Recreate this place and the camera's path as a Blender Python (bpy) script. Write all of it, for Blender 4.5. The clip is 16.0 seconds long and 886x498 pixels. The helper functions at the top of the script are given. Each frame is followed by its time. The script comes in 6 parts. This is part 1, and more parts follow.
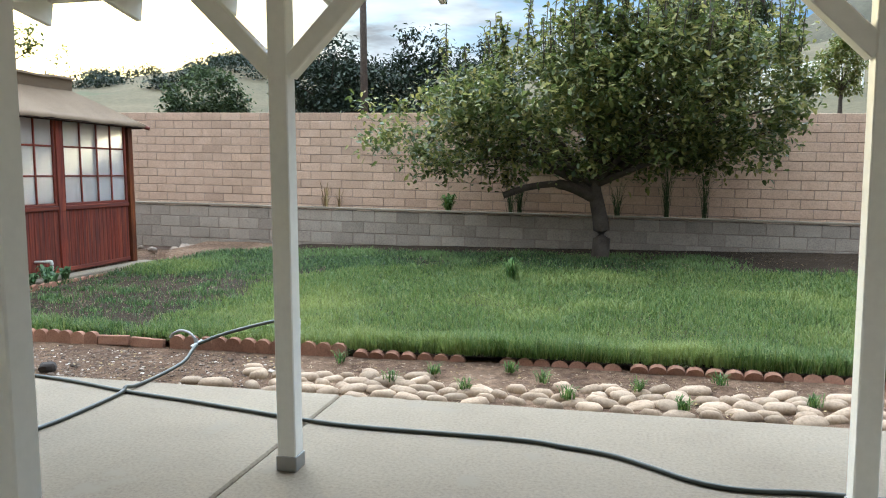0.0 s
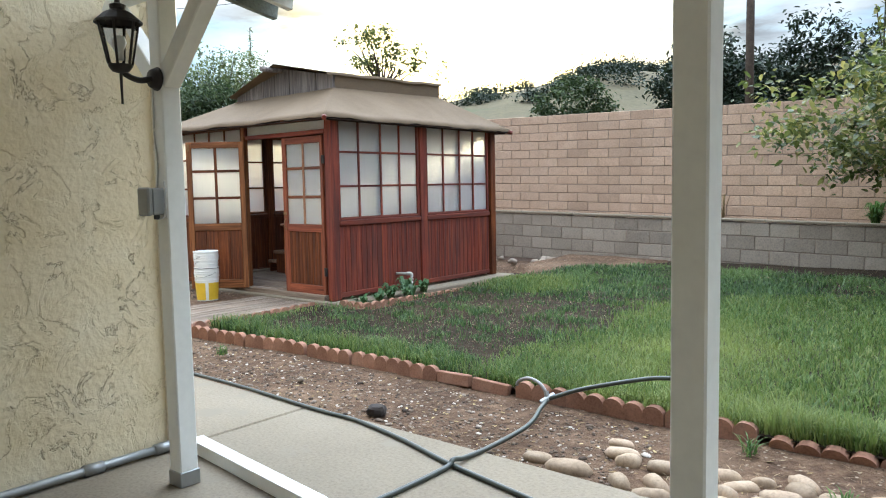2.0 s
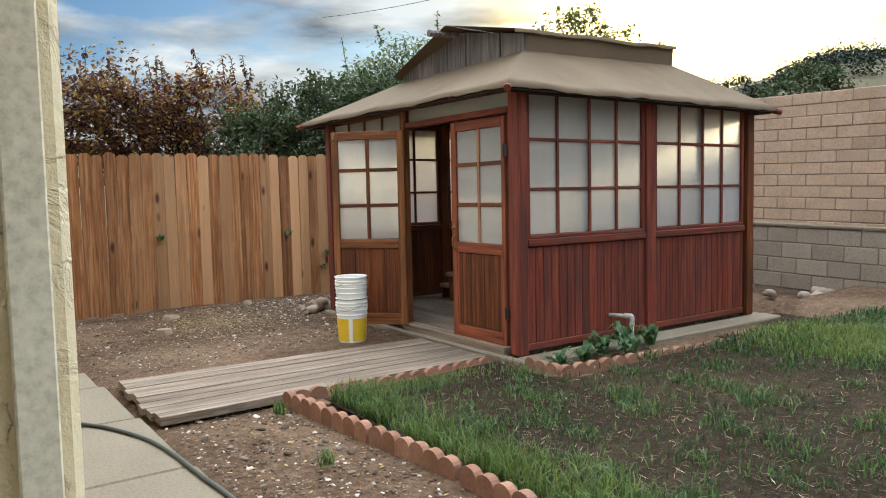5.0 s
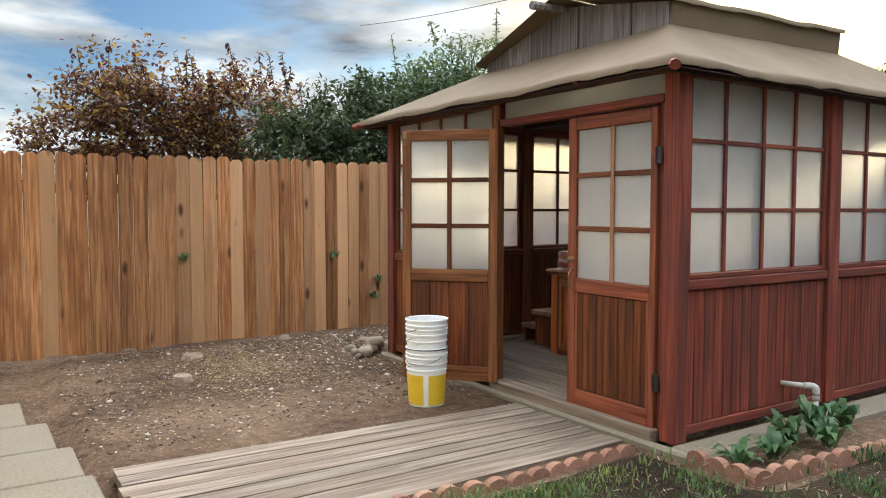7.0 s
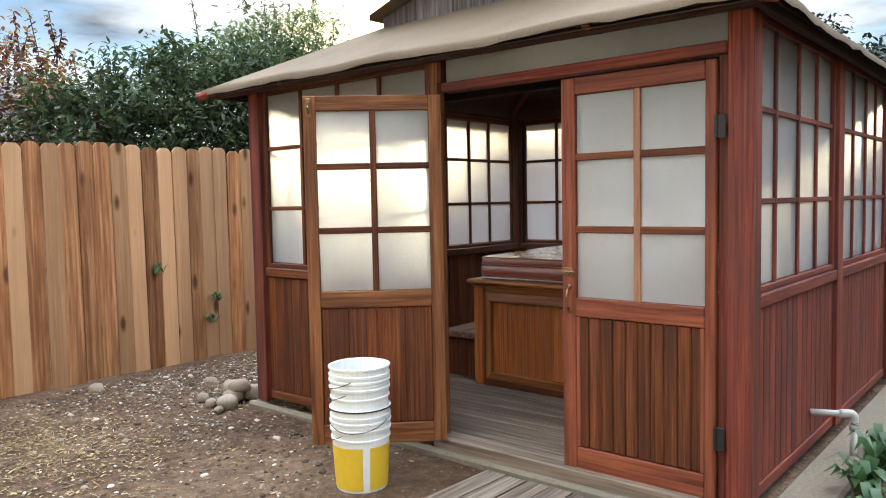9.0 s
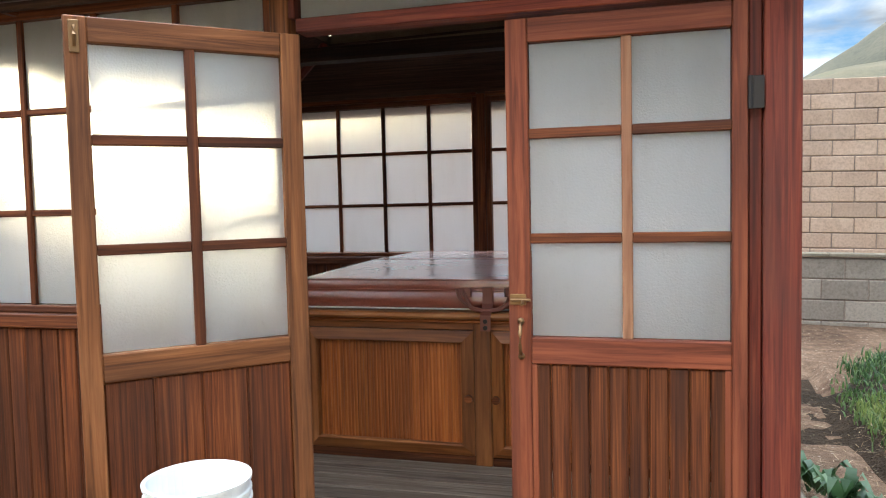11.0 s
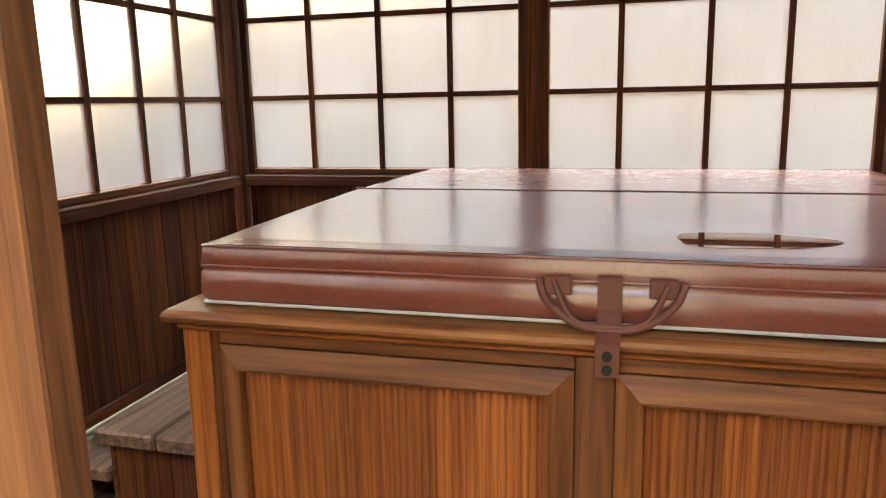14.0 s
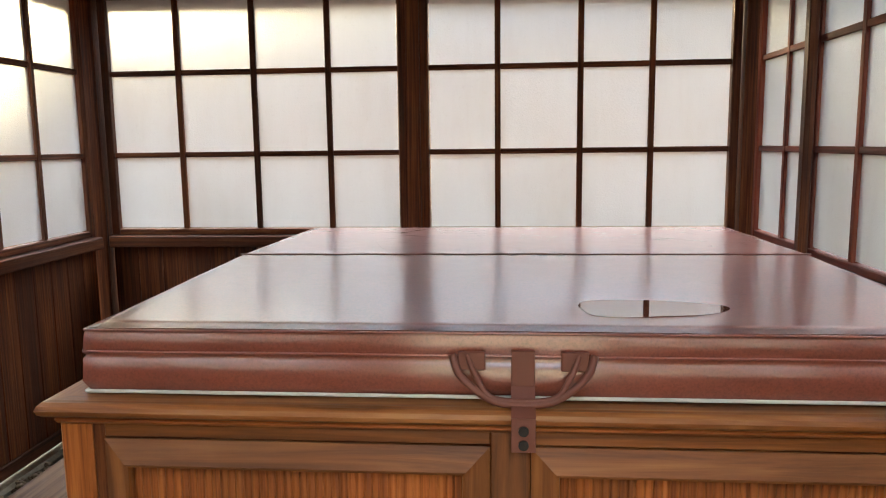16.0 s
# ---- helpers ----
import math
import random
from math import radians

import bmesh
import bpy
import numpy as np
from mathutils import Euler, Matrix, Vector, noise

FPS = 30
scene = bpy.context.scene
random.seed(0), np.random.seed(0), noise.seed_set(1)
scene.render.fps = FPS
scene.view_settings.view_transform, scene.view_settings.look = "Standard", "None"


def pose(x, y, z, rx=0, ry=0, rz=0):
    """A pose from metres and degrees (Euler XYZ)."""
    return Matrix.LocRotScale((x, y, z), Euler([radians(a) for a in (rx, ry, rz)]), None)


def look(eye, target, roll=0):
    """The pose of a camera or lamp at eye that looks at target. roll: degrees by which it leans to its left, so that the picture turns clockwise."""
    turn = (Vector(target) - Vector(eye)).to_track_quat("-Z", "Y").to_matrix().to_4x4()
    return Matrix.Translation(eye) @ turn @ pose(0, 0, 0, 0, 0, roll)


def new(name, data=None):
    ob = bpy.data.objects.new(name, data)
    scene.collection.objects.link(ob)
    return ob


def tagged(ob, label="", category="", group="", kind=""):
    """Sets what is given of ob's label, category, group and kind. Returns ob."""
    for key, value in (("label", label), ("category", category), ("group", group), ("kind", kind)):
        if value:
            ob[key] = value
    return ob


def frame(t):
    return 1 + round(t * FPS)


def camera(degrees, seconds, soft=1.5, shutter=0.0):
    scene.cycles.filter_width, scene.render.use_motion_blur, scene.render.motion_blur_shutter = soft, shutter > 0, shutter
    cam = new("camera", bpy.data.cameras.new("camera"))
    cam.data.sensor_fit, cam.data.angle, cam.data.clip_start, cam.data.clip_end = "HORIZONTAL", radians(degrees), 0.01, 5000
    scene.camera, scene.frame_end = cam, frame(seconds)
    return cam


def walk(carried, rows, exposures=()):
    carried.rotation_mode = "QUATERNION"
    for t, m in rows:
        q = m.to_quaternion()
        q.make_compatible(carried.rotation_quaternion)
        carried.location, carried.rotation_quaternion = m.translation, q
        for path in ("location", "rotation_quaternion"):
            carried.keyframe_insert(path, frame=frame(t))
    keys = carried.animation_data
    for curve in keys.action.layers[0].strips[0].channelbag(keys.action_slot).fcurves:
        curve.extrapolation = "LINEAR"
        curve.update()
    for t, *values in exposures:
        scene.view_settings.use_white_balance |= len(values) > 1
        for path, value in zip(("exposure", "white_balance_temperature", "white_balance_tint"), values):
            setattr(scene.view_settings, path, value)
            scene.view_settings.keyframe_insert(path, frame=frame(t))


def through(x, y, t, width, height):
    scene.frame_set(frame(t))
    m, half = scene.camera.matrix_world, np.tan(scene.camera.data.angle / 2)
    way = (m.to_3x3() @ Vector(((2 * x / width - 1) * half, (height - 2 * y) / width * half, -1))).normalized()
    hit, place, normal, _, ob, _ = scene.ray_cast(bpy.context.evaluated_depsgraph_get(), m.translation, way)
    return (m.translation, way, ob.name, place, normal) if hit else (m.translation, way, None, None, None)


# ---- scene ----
cam = camera(61.2, 16.0, 1.1)
PATH = [
    (0, (0.173, -0.644, 1.454), (-0.274, 1.295, 1.254), -0.2),
    (0.5, (0.06, -0.238, 1.46), (-0.713, 1.597, 1.274), -0.3),
    (1, (-0.168, 0.103, 1.448), (-1.159, 1.832, 1.275), -0.6),
    (1.5, (-0.391, 0.466, 1.427), (-1.553, 2.086, 1.257), -0.8),
    (2, (-0.636, 0.817, 1.426), (-1.925, 2.337, 1.257), -1.1),
    (2.5, (-0.951, 1.161, 1.429), (-2.333, 2.597, 1.263), -1.3),
    (3, (-1.247, 1.542, 1.399), (-2.695, 2.912, 1.241), -1.3),
    (3.5, (-1.568, 1.845, 1.385), (-3.066, 3.161, 1.23), -1.4),
    (4, (-1.943, 2.153, 1.371), (-3.483, 3.42, 1.224), -1.4),
    (4.5, (-2.315, 2.5, 1.39), (-3.904, 3.705, 1.244), -1.4),
    (5, (-2.699, 2.779, 1.418), (-4.341, 3.912, 1.271), -1.2),
    (5.2, (-2.841, 2.889, 1.405), (-4.503, 3.993, 1.264), -1.2),
    (7.3, (-4.751, 3.304, 1.451), (-6.429, 4.388, 1.355), 0.2),
    (7.5, (-4.951, 3.336, 1.456), (-6.606, 4.455, 1.366), -0.1),
    (8, (-5.38, 3.426, 1.455), (-6.945, 4.669, 1.361), -0.2),
    (8.5, (-5.837, 3.477, 1.439), (-7.279, 4.859, 1.335), -0.6),
    (9, (-6.302, 3.507, 1.467), (-7.589, 5.033, 1.34), -1.1),
    (9.5, (-6.725, 3.639, 1.468), (-7.832, 5.298, 1.327), -1.3),
    (10, (-7.119, 3.746, 1.453), (-8.049, 5.512, 1.317), -1.5),
    (10.2, (-7.275, 3.801, 1.431), (-8.115, 5.612, 1.316), -1.4),
    (12.3, (-8.23, 5.212, 1.46), (-8.564, 7.177, 1.292), -1.0),
    (12.5, (-8.293, 5.368, 1.441), (-8.643, 7.329, 1.253), -1.0),
    (13, (-8.396, 5.724, 1.434), (-8.812, 7.664, 1.186), -1.0),
    (13.5, (-8.427, 6.03, 1.428), (-8.914, 7.943, 1.104), -1.1),
    (14, (-8.452, 6.154, 1.409), (-8.982, 8.043, 1.02), -1.2),
    (14.5, (-8.491, 6.201, 1.423), (-9.018, 8.085, 1.007), -1.1),
    (15, (-8.54, 6.242, 1.47), (-9.006, 8.146, 1.074), -0.9),
    (15.5, (-8.577, 6.242, 1.471), (-8.915, 8.183, 1.126), -0.6),
    (16, (-8.565, 6.167, 1.477), (-8.735, 8.141, 1.2), -0.7),
]
EXPOSURES = [(0.0, 1.3, 5800, 5), (4.0, 1.0, 5900, 5), (5.2, 0.87, 6450, 6), (8.0, 1.2, 6350, 7), (10.2, 1.5, 5850, 6), (12.3, 1.65, 6500, 7), (13.0, 1.85, 6750, 7), (14.0, 2.3, 6950, 6), (16.0, 2.15, 6500, 5)]
walk(cam, [(t, look(eye, target, roll)) for t, eye, target, roll in PATH], EXPOSURES)

# ---- sky, sun ----
SUN_AZ, SUN_EL = math.atan2(0.80, -0.60), radians(11.0)
SUN_DIR = Vector((math.cos(SUN_EL) * math.cos(SUN_AZ), math.cos(SUN_EL) * math.sin(SUN_AZ), math.sin(SUN_EL)))
world = bpy.data.worlds.new("sky")
scene.world = world
world.use_nodes = True
wn, wl = world.node_tree.nodes, world.node_tree.links
wn.clear()
w_out = wn.new("ShaderNodeOutputWorld")
w_bg = wn.new("ShaderNodeBackground")
w_sky = wn.new("ShaderNodeTexSky")
w_sky.sky_type = "NISHITA"
w_sky.sun_disc = False
w_sky.sun_elevation = SUN_EL
w_sky.sun_rotation = math.pi / 2 - SUN_AZ
w_sky.air_density, w_sky.dust_density, w_sky.ozone_density = 1.0, 1.5, 1.0
w_co = wn.new("ShaderNodeTexCoord")
w_map = wn.new("ShaderNodeMapping")
w_map.inputs["Scale"].default_value = (1.3, 1.3, 5.5)
wl.new(w_co.outputs["Generated"], w_map.inputs["Vector"])
w_noise = wn.new("ShaderNodeTexNoise")
w_noise.inputs["Scale"].default_value = 2.1
w_noise.inputs["Detail"].default_value = 8.0
w_noise.inputs["Roughness"].default_value = 0.58
w_noise.inputs["Distortion"].default_value = 0.35
wl.new(w_map.outputs["Vector"], w_noise.inputs["Vector"])
w_ramp = wn.new("ShaderNodeValToRGB")
w_ramp.color_ramp.elements[0].position, w_ramp.color_ramp.elements[1].position = 0.37, 0.52
wl.new(w_noise.outputs["Fac"], w_ramp.inputs["Fac"])
# cloud brightness: bright, silvery towards the sun, greyer away from it
w_dot = wn.new("ShaderNodeVectorMath")
w_dot.operation = "DOT_PRODUCT"
w_dot.inputs[1].default_value = SUN_DIR
wl.new(w_co.outputs["Generated"], w_dot.inputs[0])
w_near = wn.new("ShaderNodeMapRange")
w_near.inputs["From Min"].default_value, w_near.inputs["From Max"].default_value = 0.90, 1.0
w_near.inputs["To Min"].default_value, w_near.inputs["To Max"].default_value = 0.0, 1.0
wl.new(w_dot.outputs["Value"], w_near.inputs["Value"])
w_pow = wn.new("ShaderNodeMath")
w_pow.operation = "POWER"
w_pow.inputs[1].default_value = 7.0
wl.new(w_near.outputs["Result"], w_pow.inputs[0])
w_noise2 = wn.new("ShaderNodeTexNoise")
w_noise2.inputs["Scale"].default_value = 4.0
w_noise2.inputs["Detail"].default_value = 6.0
wl.new(w_map.outputs["Vector"], w_noise2.inputs["Vector"])
w_cl = wn.new("ShaderNodeMix")
w_cl.data_type = "RGBA"
w_cl.inputs[6].default_value, w_cl.inputs[7].default_value = (0.95, 1.04, 1.18, 1), (4.0, 4.15, 4.25, 1)
w_r2 = wn.new("ShaderNodeMapRange")
w_r2.inputs["From Min"].default_value, w_r2.inputs["From Max"].default_value = 0.35, 0.65
wl.new(w_noise2.outputs["Fac"], w_r2.inputs["Value"])
wl.new(w_r2.outputs["Result"], w_cl.inputs[0])
w_mix = wn.new("ShaderNodeMix")
w_mix.data_type = "RGBA"
wl.new(w_ramp.outputs["Color"], w_mix.inputs[0])
w_thin = wn.new("ShaderNodeMix")
w_thin.data_type, w_thin.blend_type = "RGBA", "MULTIPLY"
w_thin.inputs[0].default_value = 1.0
w_thin.inputs[7].default_value = (0.25, 0.38, 0.58, 1)
wl.new(w_sky.outputs["Color"], w_thin.inputs[6])
wl.new(w_thin.outputs[2], w_mix.inputs[6])
wl.new(w_cl.outputs[2], w_mix.inputs[7])
w_glow = wn.new("ShaderNodeMix")
w_glow.data_type = "RGBA"
w_glow.inputs[7].default_value = (38.0, 28.0, 11.5, 1)
wl.new(w_pow.outputs[0], w_glow.inputs[0])
wl.new(w_mix.outputs[2], w_glow.inputs[6])
# a clouded sky brightens from the horizon upwards, most on the side of the sun
w_sep = wn.new("ShaderNodeSeparateXYZ")
wl.new(w_co.outputs["Generated"], w_sep.inputs[0])
w_zen = wn.new("ShaderNodeMapRange")
w_zen.inputs["From Min"].default_value, w_zen.inputs["From Max"].default_value = 0.30, 0.80
w_zen.inputs["To Min"].default_value, w_zen.inputs["To Max"].default_value = 0.0, 16.0
wl.new(w_sep.outputs["Z"], w_zen.inputs["Value"])
w_side = wn.new("ShaderNodeMapRange")
w_side.inputs["From Min"].default_value, w_side.inputs["From Max"].default_value = -0.5, 0.8
w_side.inputs["To Min"].default_value, w_side.inputs["To Max"].default_value = 0.26, 1.0
wl.new(w_dot.outputs["Value"], w_side.inputs["Value"])
w_lift = wn.new("ShaderNodeMath")
w_lift.operation = "MULTIPLY_ADD"
w_lift.inputs[2].default_value = 1.0
wl.new(w_zen.outputs["Result"], w_lift.inputs[0])
wl.new(w_side.outputs["Result"], w_lift.inputs[1])
w_all = wn.new("ShaderNodeVectorMath")
w_all.operation = "SCALE"
wl.new(w_glow.outputs[2], w_all.inputs[0])
wl.new(w_lift.outputs[0], w_all.inputs["Scale"])
wl.new(w_all.outputs[0], w_bg.inputs["Color"])
w_bg.inputs["Strength"].default_value = 0.12
wl.new(w_bg.outputs[0], w_out.inputs["Surface"])
sun = new("sun", bpy.data.lights.new("sun", "SUN"))
sun.data.energy, sun.data.angle, sun.data.color = 1.0, radians(12), (1.0, 0.82, 0.52)
sun.matrix_world = look((0, 0, 0), -SUN_DIR)


# ---- mesh helpers ----
class Geo:
    """A growing list of corners and faces that becomes one mesh."""

    def __init__(self):
        self.v, self.f = [], []

    def add(self, verts, faces, m=None):
        n = len(self.v)
        self.v.extend([tuple(m @ Vector(p)) if m else tuple(p) for p in verts])
        self.f.extend([tuple(n + i for i in q) for q in faces])
        return self

    def box(self, a, b, c=0.004, m=None):
        lo = [min(p, q) for p, q in zip(a, b)]
        hi = [max(p, q) for p, q in zip(a, b)]
        c = min(c, 0.45 * min(h - l for l, h in zip(lo, hi)))
        verts, faces, key = [], [], {}
        for sx in (0, 1):
            for sy in (0, 1):
                for sz in (0, 1):
                    s = (sx, sy, sz)
                    for ax in range(3):
                        p = [(hi[k] if s[k] else lo[k]) + (0 if k == ax else (-c if s[k] else c)) for k in range(3)]
                        key[s + (ax,)] = len(verts)
                        verts.append(p)
        quad = ((0, 0), (1, 0), (1, 1), (0, 1))
        for ax in range(3):
            o = [k for k in range(3) if k != ax]
            for side in (0, 1):
                face = []
                for q in quad:
                    s = [0, 0, 0]
                    s[ax], s[o[0]], s[o[1]] = side, q[0], q[1]
                    face.append(key[tuple(s) + (ax,)])
                faces.append(face)
            for q in quad:
                s0, s1 = [0, 0, 0], [0, 0, 0]
                s0[ax], s1[ax] = 0, 1
                s0[o[0]] = s1[o[0]] = q[0]
                s0[o[1]] = s1[o[1]] = q[1]
                faces.append([key[tuple(s0) + (o[0],)], key[tuple(s1) + (o[0],)], key[tuple(s1) + (o[1],)], key[tuple(s0) + (o[1],)]])
        for sx in (0, 1):
            for sy in (0, 1):
                for sz in (0, 1):
                    faces.append([key[(sx, sy, sz, k)] for k in range(3)])
        mid = Vector([(l + h) / 2 for l, h in zip(lo, hi)])
        for i, face in enumerate(faces):
            p = [Vector(verts[k]) for k in face]
            if (p[1] - p[0]).cross(p[2] - p[0]).dot(sum(p, Vector()) / len(p) - mid) < 0:
                faces[i] = face[::-1]
        return self.add(verts, faces, m)

    def tube(self, pts, radii, n=8, cap=True):
        """A round bar along points, one radius or a radius for each."""
        pts = [Vector(p) for p in pts]
        if not isinstance(radii, (list, tuple)):
            radii = [radii] * len(pts)
        radii = [float(r) for r in radii]
        up = Vector((0, 0, 1))
        verts, faces = [], []
        for i, p in enumerate(pts):
            d = (pts[min(i + 1, len(pts) - 1)] - pts[max(i - 1, 0)]).normalized()
            side = d.cross(up)
            side = side.normalized() if side.length > 1e-3 else Vector((1, 0, 0))
            top = side.cross(d)
            for k in range(n):
                a = 2 * math.pi * k / n
                verts.append(p + radii[i] * (math.cos(a) * side + math.sin(a) * top))
        for i in range(len(pts) - 1):
            for k in range(n):
                faces.append((i * n + k, i * n + (k + 1) % n, (i + 1) * n + (k + 1) % n, (i + 1) * n + k))
        if cap:
            faces.append(tuple(range(n))[::-1])
            faces.append(tuple((len(pts) - 1) * n + k for k in range(n)))
        return self.add(verts, faces)

    def lathe(self, profile, centre, n=32):
        """A turned shape: (radius, height) pairs about an upright axis."""
        verts = [(centre[0] + r * math.cos(2 * math.pi * k / n), centre[1] + r * math.sin(2 * math.pi * k / n), centre[2] + z) for r, z in profile for k in range(n)]
        faces = [(i * n + k, i * n + (k + 1) % n, (i + 1) * n + (k + 1) % n, (i + 1) * n + k) for i in range(len(profile) - 1) for k in range(n)]
        return self.add(verts, faces)

    def prism(self, outline, depth, m):
        """An outline in x, z pushed along y by depth, with pose m."""
        n = len(outline)
        verts = [(x, 0, z) for x, z in outline] + [(x, depth, z) for x, z in outline]
        faces = [tuple(range(n)), tuple(range(2 * n - 1, n - 1, -1))]
        faces += [(k, n + k, n + (k + 1) % n, (k + 1) % n) for k in range(n)]
        return self.add(verts, faces, m)

    def mesh(self, name, material, smooth=False):
        me = bpy.data.meshes.new(name)
        me.from_pydata(self.v, [], self.f)
        me.materials.append(material)
        if smooth:
            me.shade_smooth()
        me.update()
        return me


def array_mesh(name, verts, quads, material, smooth=False):
    """A large mesh from arrays of corners (n x 3) and quads (m x 4)."""
    me = bpy.data.meshes.new(name)
    me.vertices.add(len(verts))
    me.vertices.foreach_set("co", np.asarray(verts, dtype=np.float32).ravel())
    me.loops.add(quads.size)
    me.loops.foreach_set("vertex_index", np.asarray(quads, dtype=np.int32).ravel())
    me.polygons.add(len(quads))
    me.polygons.foreach_set("loop_start", np.arange(0, quads.size, quads.shape[1], dtype=np.int32))
    me.polygons.foreach_set("loop_total", np.full(len(quads), quads.shape[1], dtype=np.int32))
    me.materials.append(material)
    me.update(calc_edges=True)
    if smooth:
        me.shade_smooth()
    return me


def thing(name, at, label="", category="", group="", kind=""):
    """A thing's Empty, standing at its base."""
    ob = new(name)
    ob.location = at
    ob.empty_display_size = 0.1
    return tagged(ob, label, category, group, kind)


def part(name, geo, material, parent=None, label="", m=None, smooth=False):
    """One mesh object, given in world coordinates (or with a pose m of its own), under a thing or a part."""
    data = geo.mesh(name, material, smooth) if isinstance(geo, Geo) else geo
    ob = new(name, data)
    if m is not None:
        ob.matrix_basis = m
    if parent is not None:
        ob.parent = parent
        if parent.type == "EMPTY":
            ob.matrix_parent_inverse = Matrix.Translation(-parent.location)
    return tagged(ob, label)


# ---- materials ----
def material(name):
    mt = bpy.data.materials.new(name)
    mt.use_nodes = True
    nt = mt.node_tree
    return mt, nt.nodes, nt.links, nt.nodes["Principled BSDF"]


def coords(n, l, scale=(1, 1, 1), shuffle=0.0):
    """Object coordinates, stretched, and shifted by each object's own random number."""
    co = n.new("ShaderNodeTexCoord")
    mp = n.new("ShaderNodeMapping")
    mp.inputs["Scale"].default_value = scale
    l.new(co.outputs["Object"], mp.inputs["Vector"])
    if shuffle:
        info = n.new("ShaderNodeObjectInfo")
        mul = n.new("ShaderNodeMath")
        mul.operation = "MULTIPLY"
        mul.inputs[1].default_value = shuffle
        l.new(info.outputs["Random"], mul.inputs[0])
        l.new(mul.outputs[0], mp.inputs["Location"])
        return mp.outputs["Vector"], info.outputs["Random"]
    return mp.outputs["Vector"], None


def noise_tex(n, l, vec, scale, detail=4.0, rough=0.55, distort=0.0):
    t = n.new("ShaderNodeTexNoise")
    t.inputs["Scale"].default_value, t.inputs["Detail"].default_value = scale, detail
    t.inputs["Roughness"].default_value, t.inputs["Distortion"].default_value = rough, distort
    l.new(vec, t.inputs["Vector"])
    return t.outputs["Fac"]


def ramp(n, l, fac, stops):
    r = n.new("ShaderNodeValToRGB")
    el = r.color_ramp.elements
    while len(el) < len(stops):
        el.new(0.5)
    for e, (p, c) in zip(el, stops):
        e.position, e.color = p, (*c, 1)
    l.new(fac, r.inputs["Fac"])
    return r.outputs["Color"]


def mix(n, l, fac, a, b, mode="MIX"):
    m = n.new("ShaderNodeMix")
    m.data_type, m.blend_type = "RGBA", mode
    for sock, v in ((m.inputs[0], fac), (m.inputs[6], a), (m.inputs[7], b)):
        if isinstance(v, (int, float)):
            sock.default_value = v
        elif isinstance(v, tuple):
            sock.default_value = (*v, 1)
        else:
            l.new(v, sock)
    return m.outputs[2]


def bump(n, l, height, bsdf, strength=0.3, dist=0.01):
    b = n.new("ShaderNodeBump")
    b.inputs["Strength"].default_value, b.inputs["Distance"].default_value = strength, dist
    l.new(height, b.inputs["Height"])
    l.new(b.outputs["Normal"], bsdf.inputs["Normal"])


